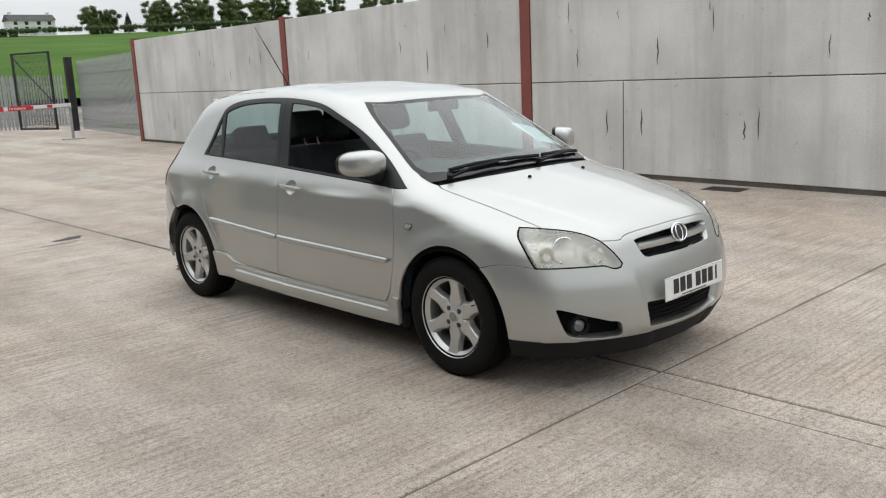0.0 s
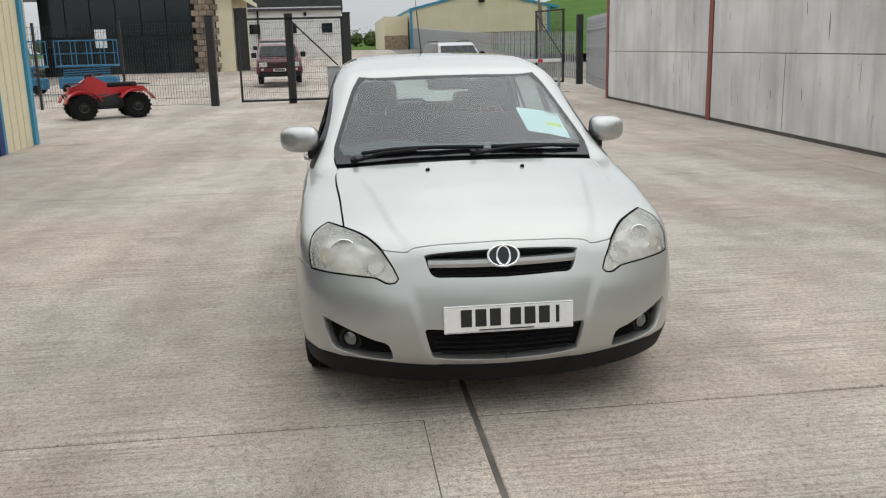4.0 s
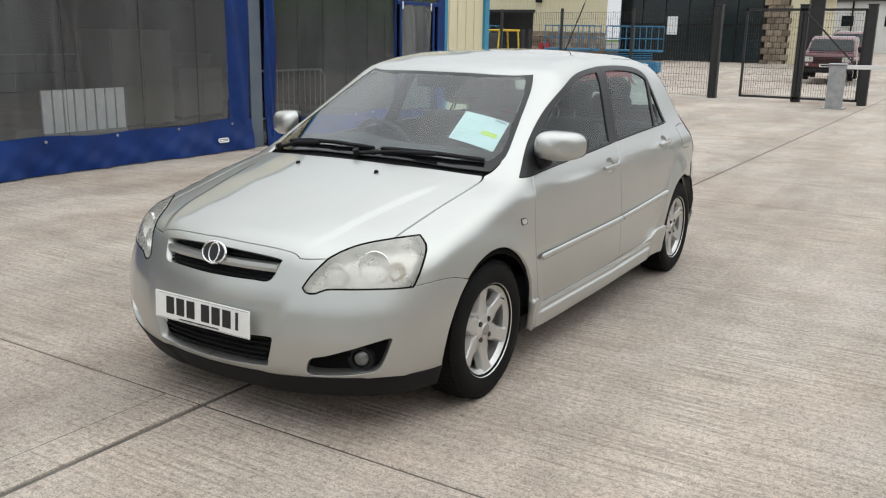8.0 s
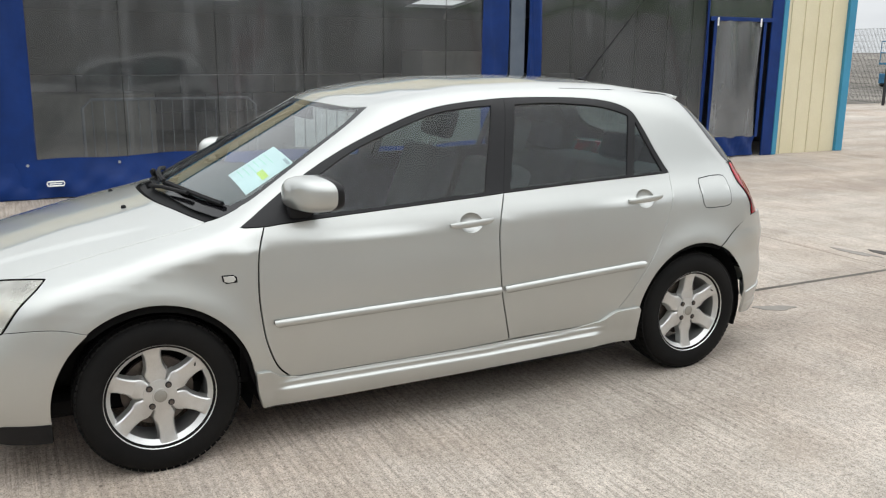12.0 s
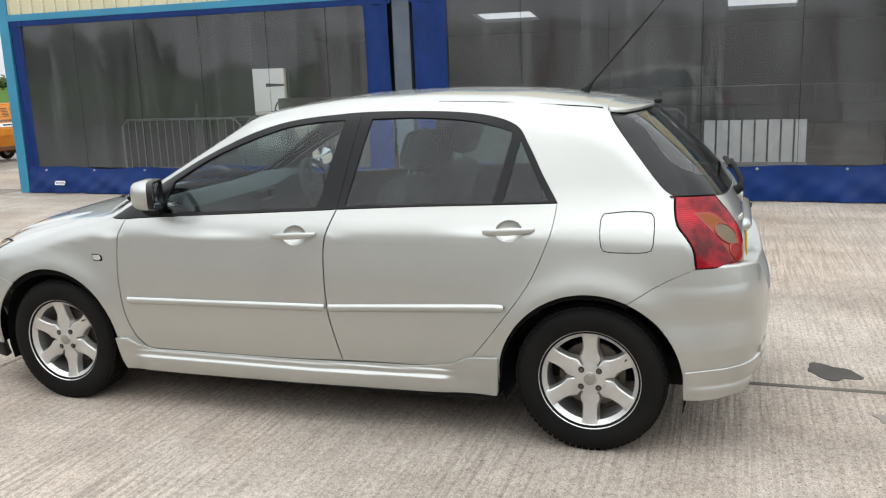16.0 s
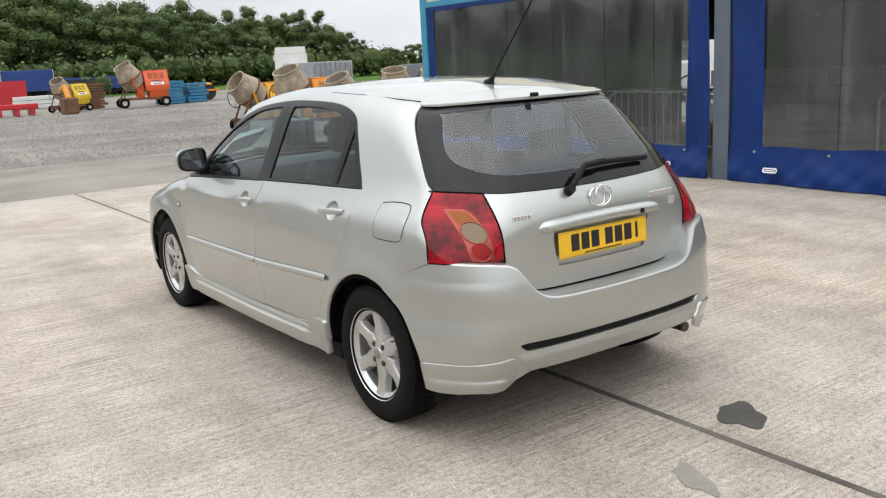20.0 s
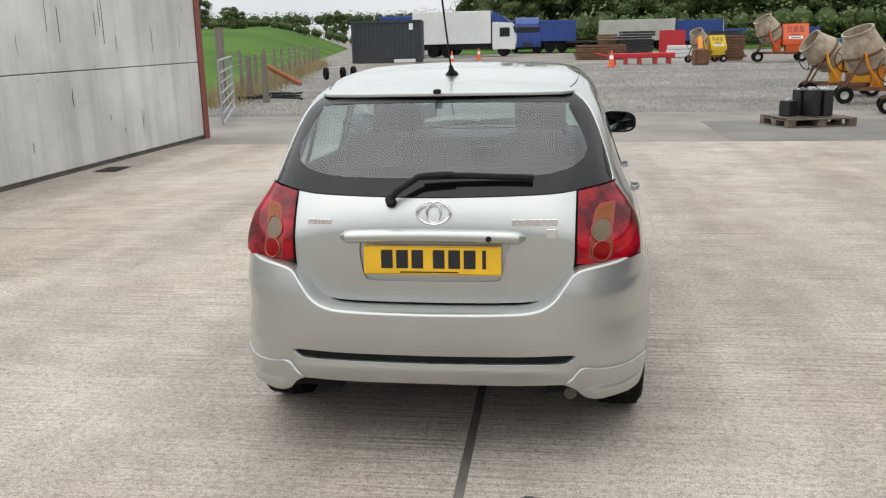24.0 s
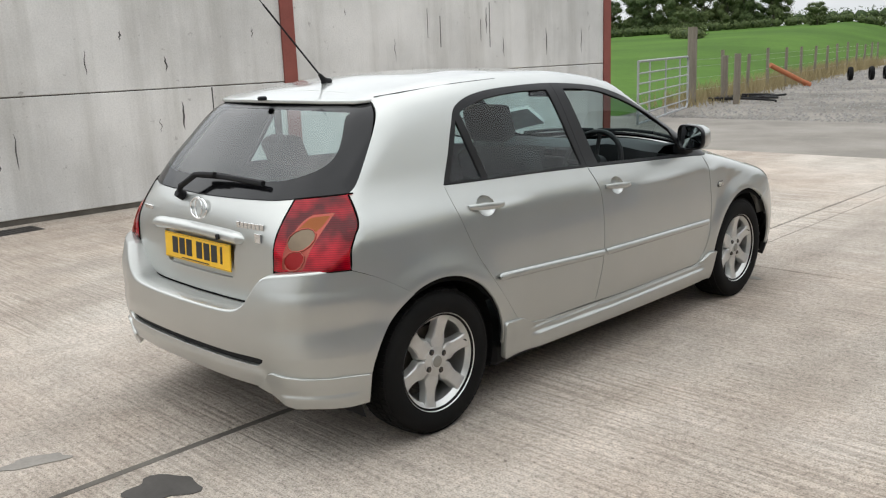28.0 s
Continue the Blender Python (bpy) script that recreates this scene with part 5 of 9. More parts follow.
L_GATE_SIDE2 = on_side([(1.358, 1.345), (1.475, 1.175), (1.565, 1.065), (1.610, 1.036)])
back_hole = on_back([(0.0, 1.068), (0.25, 1.071), (0.44, 1.082), (0.545, 1.115), (0.575, 1.160), (0.555, 1.225), (0.505, 1.305), (0.47, 1.326), (0.0, 1.334),
                     (-0.47, 1.326), (-0.505, 1.305), (-0.555, 1.225), (-0.575, 1.160), (-0.545, 1.115), (-0.44, 1.082), (-0.25, 1.071), (0.0, 1.068)])[:-1]
border = skin(loop_of(L_GLASS_TOP, L_GATE_SIDE2, L_GLASS_LOW, flip(L_GATE_SIDE2)), (0, 1, 0.6), shifted(body, -0.004), gap=0.003, rim=0.010, holes=[back_hole], hole_rim=0.004)
rear_window = shell("rear_window", skin(back_hole, (0, 1, 0.6), shifted(body, -0.005), gap=-0.003, rim=0.0, step=0.04), M_REARGLASS, tailgate, "tinted heated rear window")
shell("black_border", border, M_FRIT, tailgate)
sp_line = table([0.9, 1.25, 1.35, 1.50, 1.6], [1.454, 1.413, 1.394, 1.363, 1.346], 0.04)


def spoiler_form(x, y, z):
    return smax(smax(z - (sp_line(y - 0.06 * x * x) - crown(y * 0 + 1.0) * x * x), np.abs(x) - (0.572 - 0.42 * np.clip(y - 1.30, 0, 1)), 0.04), y - (1.490 - 0.28 * x * x), 0.02)


sp_loop = on_top([(0.0, 1.316), (0.40, 1.324), (0.505, 1.336), (0.535, 1.352), (0.518, 1.38), (0.50, 1.398), (0.47, 1.412), (0.30, 1.452), (0.0, 1.476),
                  (-0.30, 1.452), (-0.47, 1.412), (-0.50, 1.398), (-0.518, 1.38), (-0.535, 1.352), (-0.505, 1.336), (-0.40, 1.324), (0.0, 1.316)], spoiler_form)[:-1]
shell("spoiler", skin(sp_loop, (0, 0.25, 1), spoiler_form, gap=0.0015, rim=0.014), PAINT, tailgate)
# rear lamps
lamp_form = shifted(body, 0.006)
L_LAMP_LOW = on_back([(0.730, 0.768), (0.66, 0.764), (0.531, 0.762)])
L_LAMP_UP = on_back([(0.538, 1.021), (0.60, 1.027), (0.685, 1.034)])
L_LAMP_IN = on_back([(0.538, 1.021), (0.534, 0.90), (0.531, 0.762)])
lamp_loop = loop_of(L_LAMP_FRONT, L_LAMP_LOW, L_LAMP_IN, L_LAMP_UP)


def lens_red():
    """Red lens over ribbed reflectors: fine level ribs, deep and bright zones."""
    m, n, l, b = nodes_of("red_lamp_lens")
    tc, wv = n.new("ShaderNodeTexCoord"), n.new("ShaderNodeTexWave")
    wv.bands_direction = "Z"
    wv.inputs["Scale"].default_value, wv.inputs["Distortion"].default_value = 42.0, 0.0
    l.new(tc.outputs["Object"], wv.inputs["Vector"])
    zone = noise_node(n, l, 9.0, 2, 0.5, (1.0, 1.0, 1.4))
    col = ramp(n, l, zone, [(0.38, (0.10, 0.0003, 0.003)), (0.50, (0.26, 0.001, 0.008)), (0.66, (0.46, 0.004, 0.016))])
    col = blend(n, l, col, ramp(n, l, wv.outputs["Fac"], [(0.2, (0.55, 0.5, 0.5)), (0.8, (1.1, 1.1, 1.1))]), 0.8, "MULTIPLY")
    l.new(col, b.inputs["Base Color"])
    setp(b, rough=0.06, spec=0.35)
    return m


M_RED = lens_red()
M_REDDEEP = plain("deep_red_reflector", (0.26, 0.006, 0.006), 0.06, 0.2, 0.0, 0.3)
M_AMBER = plain("amber_lamp_lens", (0.24, 0.072, 0.016), 0.06, 0.3, 0.0, 0.3)
M_LAMPRIM = plain("pale_red_reflector", (0.34, 0.075, 0.055), 0.14, 0.6, 0.0, 0.4)
M_CLEARCUP = plain("clear_reverse_lamp", (0.17, 0.125, 0.08), 0.08, 0.4, 0.0)
rear_lamps = both("rear_lamp", skin(lamp_loop, (0.6, 0.8, 0.1), lamp_form, step=0.02, rim=0.02), M_RED, sides_of, "red rear lamp with amber and clear sections")
lamp1, lamp2, lamp3 = shifted(body, 0.0072), shifted(body, 0.0085), shifted(body, 0.010)
SECTION = [(0.582, 0.778), (0.668, 0.778), (0.670, 0.870), (0.684, 0.972), (0.616, 0.966), (0.598, 0.930), (0.584, 0.850), (0.582, 0.778)]
AMB = [(0.604, 0.920), (0.622, 0.958), (0.676, 0.964), (0.665, 0.912), (0.634, 0.905), (0.604, 0.920)]
flat_back = lambda pts, form: on_back(pts, form, False)[:-1]
both("section_panel", skin(flat_back(SECTION, lamp1), (0.5, 0.85, 0.1), lamp1, step=0.02, gap=0.0, rim=0.003), M_LAMPRIM, rear_lamps, "pale chrome reflector panel")
both("amber_section", skin(flat_back(AMB, lamp2), (0.5, 0.85, 0.1), lamp2, step=0.02, gap=0.0, rim=0.003), M_AMBER, rear_lamps, "amber indicator section")
ring = lambda cx, cz, r, form: on_back([(cx + r * math.cos(a), cz + r * math.sin(a)) for a in np.linspace(0, 2 * math.pi, 25)], form)[:-1]
for nm, cz, r, mat in (("reverse_lamp", 0.882, 0.040, M_CLEARCUP), ("fog_section", 0.810, 0.035, M_REDDEEP)):
    lens = both(nm, skin(ring(0.628, cz, r, lamp3), (0.4, 0.9, 0.1), lamp3, step=0.015, gap=0.0, rim=0.004), mat, rear_lamps)
    for side, ob in zip((1, -1), lens):
        loop = [tuple(q * (side, 1, 1)) for q in ring(0.628, cz, r, lamp3)]
        part("chrome_ring", pipe(loop + loop[:1], 0.0032, 6), M_LAMPRIM, ob, smooth=True)

# rear bumper
rb = rear_bumper_form
on_b = lambda pts, curved=True: on_back(pts, rb, curved)
rb_hi = on_side([(1.4505, 0.6350), (1.587, 0.7175), (1.70, 0.767)], rb)
rb_arch = on_side([(1.298 + 0.368 * math.cos(radians(a)), 0.300 + 0.368 * math.sin(radians(a))) for a in np.linspace(65.5, -8, 16)], rb, False)
rb_top = np.vstack([on_b([(0.0, 0.588), (0.25, 0.591), (0.38, 0.600), (0.45, 0.632), (0.50, 0.695), (0.535, 0.737), (0.60, 0.753), (0.68, 0.761), (0.725, 0.764)]), on_side([(1.70, 0.767), (1.699, 0.767)], rb)[-1:]])
rb_mid = on_b([(0.0, 0.588), (0.0, 0.45), (0.0, 0.318)], False)
rb_low = on_b([(0.0, 0.318), (0.30, 0.316), (0.515, 0.318), (0.545, 0.292), (0.575, 0.258), (0.64, 0.246)])
rb_side = on_side([(1.80, 0.246), (1.74, 0.245), (1.665, 0.249)], rb, False)
SLOT = [(0.0, 0.436), (0.30, 0.437), (0.528, 0.440), (0.515, 0.412), (0.49, 0.404), (0.30, 0.402), (0.0, 0.401)]
slot = loop_of(on_b(SLOT), on_b([(0, 0.401), (0, 0.436)], False))
half = skin(loop_of(rb_hi, rb_top, rb_mid, rb_low, rb_side, rb_arch), (0.55, 0.8, 0.1), rb, step=0.0125, gap=0.0, rim=0.0, holes=[slot], hole_rim=0.025)
rear_bumper = shell("rear_bumper", joined(half, mirrored(half)), PAINT, car)


def bumper_ledge():
    """A shelf from the bumper's upper edge in to the tailgate, rounded over at the front."""
    n = slope(rb, rb_top) * (1, 1, 0)
    n /= np.linalg.norm(n, axis=1, keepdims=True)
    ss = np.linspace(0.0, 0.2, 81)
    q = (rb_top + (0, 0, 0.012))[:, None, :] - ss[None, :, None] * n[:, None, :]
    deep = body(q[..., 0], q[..., 1], q[..., 2]) < -0.010
    reach = np.where(deep.any(1), ss[deep.argmax(1)], 0.05)
    reach = np.convolve(np.pad(reach, 3, "edge"), np.ones(7) / 7, "valid")
    rows = [rb_top - n * (f * reach)[:, None] * (0 if i < 3 else 1) - n * a + np.array((0, 0, h)) for i, (f, a, h) in enumerate(((0, 0, 0), (0, 0.0035, 0.0065), (0, 0.011, 0.0105), (0.5, 0.004, 0.0125), (1.0, 0, 0.014)))]
    m = len(rb_top)
    v = np.vstack(rows)
    f = [(i * m + j, (i + 1) * m + j, (i + 1) * m + j + 1, i * m + j + 1) for i in range(4) for j in range(m - 1)]
    up = np.array((0, 0, 1.0))
    nor = np.vstack([n + up * 0.1, n * 0.8 + up * 0.6, n * 0.25 + up * 0.95, np.tile(up, (m, 1)), np.tile(up, (m, 1))])
    return v, f, nor / np.linalg.norm(nor, axis=1, keepdims=True)


ledge = bumper_ledge()
shell("bumper_ledge", joined(ledge, mirrored(ledge)), PAINT, rear_bumper)
sl_f = shifted(rb, -0.02)
sl = skin(loop_of(on_back([(x, z + (0.01 if i < 3 else -0.01)) for i, (x, z) in enumerate(SLOT)], sl_f), on_back([(0, 0.391), (0, 0.446)], sl_f, False)), (0.2, 1, 0.1), sl_f, gap=0.0, rim=0.0)
shell("slot_mesh", joined(sl, mirrored(sl)), M_BLACK, rear_bumper, "black strip in the bumper slot")
# body-kit corners low on the rear bumper
def kit_f(x, y, z):
    return rb(x, y, z) - 0.012 - 0.013 * ease((0.302 - z) / 0.018) * ease((y - 1.66) / 0.08) * ease((np.abs(x) - 0.56) / 0.05)



kit = skin(loop_of(on_side([(1.668, 0.362), (1.75, 0.366), (1.82, 0.368)], kit_f), on_back([(0.70, 0.372), (0.62, 0.378), (0.565, 0.385), (0.53, 0.345), (0.50, 0.322)], kit_f),
                   on_back([(0.515, 0.316), (0.545, 0.292), (0.575, 0.256), (0.64, 0.243)], kit_f), on_side([(1.80, 0.243), (1.74, 0.242), (1.668, 0.246)], kit_f, False)),
           (0.6, 0.8, 0.0), kit_f, step=0.012, gap=0.0, rim=0.016)
both("corner_skirt", kit, PAINT, (rear_bumper, rear_bumper))

# headlamps: hazy bowl, round reflectors, clear lens
head_loop = loop_of(L_LAMP_HEAD_REAR, L_LAMP_HEAD_TOP, L_LAMP_HEAD_IN, L_LAMP_HEAD_LOW)
bowl_f = shifted(body, -0.045)
headlamps = both("headlamp", skin(head_loop, (0.5, -0.75, 0.35), bowl_f, gap=-0.004, rim=0.0, step=0.02), M_HAZE, sides_of, "hazy clear headlamp with round reflectors")
both("lens", skin(head_loop, (0.5, -0.75, 0.35), shifted(body, 0.002), gap=0.005, rim=0.05, step=0.02), M_LENS, headlamps)

for lp, parents in ((head_loop, headlamps), (lamp_loop, rear_lamps)):
    for side, par in zip((1, -1), parents):
        line = [tuple(q) for q in (lp - slope(body, lp) * 0.0005) * (side, 1, 1)]
        part("seal", pipe(line + line[:1], 0.0034, 6), M_SEAM, par, "thin black seal", True)


def cup(name, x, z, r, depth, material, parents):
    """A round reflector facing forward, set in the lamp."""
    y = float(meet(body, [(x, -1.6, z)], (0, -1, 0), 1.0)[0, 1])
    n = slope(body, np.array([(x, y, z)]))[0]
    for side, par in zip((1, -1), parents):
        bm = revolve([(0.006, -depth), (r * 0.45, -depth * 0.92), (r * 0.8, -depth * 0.55), (r, 0.0), (r * 1.05, -0.002), (r * 1.04, -0.012)], 28)
        m = Matrix.Translation((side * x, y, z)) @ Vector((side * n[0] * 0.6, n[1], n[2] * 0.3)).to_track_quat("X", "Z").to_matrix().to_4x4() @ pose(-0.020, 0, 0)
        bm.transform(m)
        part(name, bm, material, par, smooth=True)


cup("main_reflector", 0.640, 0.680, 0.060, 0.045, M_CHROME, headlamps)
cup("inner_reflector", 0.520, 0.648, 0.044, 0.035, M_CHROME, headlamps)
cup("indicator_bowl", 0.715, 0.665, 0.034, 0.025, M_AMBERBOWL, headlamps)
for side in (1, -1):
    p = meet(body, [(0.622, -1.6, 0.332)], (0, -1, 0), 1.0)[0]
    fog_lamp = part("fog_lamp", revolve([(0.001, 0.004), (0.022, 0.0), (0.033, -0.008), (0.036, 0.006), (0.050, 0.008), (0.054, -0.02)], 24), M_BLACK, front_bumper, "round fog lamp in a black recess", True)
    fog_lamp.matrix_basis = Matrix.Translation((side * p[0], p[1] + 0.048, p[2])) @ Vector((side * 0.35, -1, 0)).to_track_quat("X", "Z").to_matrix().to_4x4()
    part("fog_glass", revolve([(0.0005, 0.010), (0.018, 0.008), (0.031, -0.002)], 20), M_FOGGLASS, fog_lamp, smooth=True)

# dark inner skins behind the panels
dark, deep_dark = shifted(body, -0.014), shifted(body, -0.034)
for nm, lp, d in (("door_lining", loop_of(L_DOOR_F, L_SILL_F, L_GAP_B, L_BELT_F), (1, 0, 0.1)), ("door_lining", loop_of(L_GAP_B, L_SILL_R, L_DOOR_R, L_BELT_R), (1, 0, 0.1)),
                  ("wing_liner", loop_of(L_DOOR_F, L_FEND_LOW, L_ARCH_F_REAR, L_SPLIT_F, L_LAMP_HEAD_REAR, L_LAMP_HEAD_TOP, L_HOOD_SIDE, L_SCREEN_FOOT, L_PILLAR, L_SAIL), (0.8, -0.12, 0.6)),
                  ("side_trim", loop_of(L_SCREEN_SIDE, L_ROOF_SIDE, L_GATE_SIDE, L_LAMP_FRONT, L_SPLIT_R, L_ARCH_R_FRONT, L_QUARTER_LOW, L_DOOR_R, L_FRAME), (0.85, 0.1, 0.5))):
    both(nm, skin(lp, d, deep_dark if nm == "door_lining" else dark, step=0.06, gap=-0.012, rim=0.0), M_SEAM, sides_of)
shell("bonnet_liner", skin(loop_of(L_HOOD_BACK, L_HOOD_SIDE, L_LAMP_IN_UP, L_HOOD_LIP, flip(L_LAMP_IN_UP), flip(L_HOOD_SIDE)), (0, -0.45, 1), dark, step=0.08, gap=-0.012, rim=0.0), M_SEAM, car)
shell("headlining", skin(loop_of(L_ROOF_FRONT, L_ROOF_SIDE, L_ROOF_BACK, flip(L_ROOF_SIDE)), (0, 0, 1), shifted(body, -0.03), step=0.08, gap=0.01, rim=0.0), M_HEADLINER, car)
shell("gate_lining", skin(tail_loop, (0, 1, 0.15), shifted(body, -0.03), step=0.06, gap=-0.012, rim=0.0), M_CABINP, tailgate)

# side trim: rub strips, sills, handles, flap, repeater
def strip_form(y0, y1, z0, z1):
    """A rounded bead along the door."""
    return lambda x, y, z: body(x, y, z) - 0.003 - 0.017 * np.clip(1 - ((z - z0 - (z1 - z0) * (y - y0) / (y1 - y0)) / 0.0185) ** 2, 0, 1) ** 0.5


for pts, pars in (([(-0.862, 0.556), (0.158, 0.574), (0.160, 0.551), (0.150, 0.540), (-0.855, 0.524), (-0.866, 0.540), (-0.862, 0.556)], front_doors),
                  ([(0.180, 0.574), (0.955, 0.612), (0.966, 0.600), (0.945, 0.578), (0.190, 0.541), (0.178, 0.552), (0.180, 0.574)], rear_doors)):
    strip_f = strip_form(-0.862, 0.158, 0.540, 0.557) if pars is front_doors else strip_form(0.18, 0.955, 0.5575, 0.595)
    both("rub_strip", skin(on_side(pts, strip_f, False)[:-1], (1, 0, 0.1), strip_f, step=0.0065, gap=0.0, rim=0.006), PAINT, pars)
def sill_f(x, y, z):
    """Side skirt: a narrow lip under the door, a channel, then the face standing proud."""
    mid = ease((y + 0.88) / 0.09) * ease((0.76 - y) / 0.09)
    top = 0.299 + 0.014 * np.clip((y - 0.1) / 0.6, 0, 1)
    steps = 0.009 * ease((top - z) / 0.010) + 0.014 * ease((top - 0.026 - z) / 0.014)
    return body(x, y, z) - 0.006 - mid * steps - (1 - mid) * 0.014 - 0.008 * ease((0.29 - z) / 0.08)


sill = on_side([(-0.945, 0.352), (-0.890, 0.350), (-0.835, 0.312), (-0.77, 0.299), (0.0, 0.301), (0.60, 0.316), (0.72, 0.332), (0.80, 0.372), (0.935, 0.386), (0.930, 0.30), (0.925, 0.218), (0.60, 0.207), (0.0, 0.197), (-0.60, 0.192),
                (-0.915, 0.196), (-0.935, 0.27), (-0.945, 0.352)], sill_f, False)[:-1]
both("side_skirt", skin(sill, (1, 0, 0.15), sill_f, step=0.0085, gap=0.0, rim=0.03), PAINT, sides_of)
flap = [(1.350, 0.972), (1.44, 0.980), (1.522, 0.976), (1.540, 0.955), (1.540, 0.860), (1.520, 0.836), (1.44, 0.832), (1.362, 0.836), (1.345, 0.86), (1.340, 0.945), (1.350, 0.972)]
flap_line = skin(on_side(flap, shifted(body, 0.0006))[:-1], (1, 0, 0.1), shifted(body, 0.0006), gap=-0.0035, rim=0.0)
shell("flap_gap", flap_line, M_BLACK, quarters[0])
shell("fuel_flap", skin(on_side(flap, shifted(body, 0.002))[:-1], (1, 0, 0.1), shifted(body, 0.002), gap=0.001, rim=0.002), PAINT, quarters[0])
rp = [(-1.055, 0.752), (-1.000, 0.750), (-0.996, 0.722), (-1.050, 0.720), (-1.055, 0.752)]
both("repeater_surround", skin(on_side(rp, shifted(body, 0.003), False)[:-1], (1, 0, 0.1), shifted(body, 0.003), gap=0.0, rim=0.004), M_GLOSSBLACK, wings)
rp2 = [(y * 0.8 - 1.026 * 0.2, z * 0.72 + 0.736 * 0.28) for y, z in rp]
both("repeater_lamp", skin(on_side(rp2, shifted(body, 0.006), False)[:-1], (1, 0, 0.1), shifted(body, 0.006), gap=0.0, rim=0.004), M_HAZE, wings, "clear side repeater")


def side_point(y, z, off=0.0):
    p = meet(shifted(body, off), [(0.75, y, z)], (1, 0, 0), 0.75)[0]
    return p


def handle_set(y0, y1, z0, z1, doors):
    c = CUPS[0 if y0 < 0 else 1]
    both("handle_cup", skin(cup_loop(c), (1, 0, 0.1), hollow(c), step=0.009, gap=0.0, rim=0.0), PAINT, doors)
    for side, door in zip((1, -1), doors):
        bm = bmesh.new()
        rows = []
        for t in np.linspace(0, 1, 13):
            y, z = y0 + (y1 - y0) * t, z0 + (z1 - z0) * t
            p = side_point(y, z)
            bulge = 0.010 + 0.024 * math.sin(math.pi * min(1, max(0, t))) ** 0.5
            h = 0.0085 + 0.006 * math.sin(math.pi * t) ** 0.6
            rows.append([bm.verts.new((side * (p[0] + bulge - 0.010 * (1 - math.cos(a)) * 0.5 - (0.007 if abs(a) > 2 else 0)), y, z + h * math.sin(a))) for a in (-2.6, -1.57, -0.8, 0, 0.8, 1.57, 2.6)])
        for a, b in zip(rows, rows[1:]):
            for k in range(7):
                bm.faces.new((a[k], a[(k + 1) % 7], b[(k + 1) % 7], b[k]))
        bm.faces.new(rows[0])
        bm.faces.new(rows[-1])
        bmesh.ops.recalc_face_normals(bm, faces=bm.faces[:])
        part("door_handle", bm, PAINT, door, smooth=True)


handle_set(-0.085, 0.125, 0.862, 0.874, front_doors)
handle_set(0.870, 1.082, 0.900, 0.912, rear_doors)

# door mirrors: a domed housing, a thick black rim, the glass set into it
def mirror_ring(side, y, k, lift=0.0):
    out = []
    for a in np.linspace(0, 2 * math.pi, 36, endpoint=False):
        c, s = math.cos(a), math.sin(a)
        out.append((side * (0.842 + 0.102 * k * math.copysign(abs(c) ** 0.62, c)), y + 0.050 + 0.045 * c * k, 1.040 + lift + (0.068 - 0.008 * c) * k * math.copysign(abs(s) ** 0.62, s)))
    return out


def lofted(rings, close=True):
    bm = bmesh.new()
    rows = [[bm.verts.new(p) for p in r] for r in rings]
    n = len(rows[0])
    for p, q in zip(rows, rows[1:]):
        for k in range(n):
            bm.faces.new((p[k], p[(k + 1) % n], q[(k + 1) % n], q[k]))
    if close:
        bm.faces.new(rows[-1])
    bmesh.ops.recalc_face_normals(bm, faces=bm.faces[:])
    return bm


for side, door in zip((1, -1), front_doors):
    dome = [(-0.722, 1.0), (-0.745, 1.01), (-0.772, 0.98), (-0.796, 0.90), (-0.812, 0.76), (-0.822, 0.55), (-0.826, 0.30), (-0.827, 0.06)]
    housing = part("mirror_housing", lofted([mirror_ring(side, y, k) for y, k in dome]), PAINT, door, "silver door mirror housing", True)
    part("mirror_rim", lofted([mirror_ring(side, y, k) for y, k in ((-0.724, 0.985), (-0.716, 1.0), (-0.700, 1.0), (-0.692, 0.965), (-0.693, 0.88), (-0.705, 0.85))], False), M_GLOSSBLACK, housing, "thick black rim round the mirror", True)
    part("mirror_glass", lofted([mirror_ring(side, -0.703, 0.86), mirror_ring(side, -0.7025, 0.45), mirror_ring(side, -0.7025, 0.03)]), M_MIRROR, housing)
    bm = box(0.715, 0.80, -0.775, -0.680, 0.940, 0.995, 0.018, seg=2)
    bm.transform(Matrix.Diagonal((side, 1, 1, 1)))
    bmesh.ops.recalc_face_normals(bm, faces=bm.faces[:])
    part("mirror_foot", bm, M_BLACK, door, "black mirror foot", True)

# wheels
TYRE = [(0.195, -0.080), (0.215, -0.094), (0.250, -0.099), (0.278, -0.095), (0.293, -0.082), (0.301, -0.060), (0.3045, -0.030), (0.3045, 0.030), (0.301, 0.060), (0.293, 0.082), (0.278, 0.095), (0.250, 0.099), (0.215, 0.094), (0.195, 0.080)]


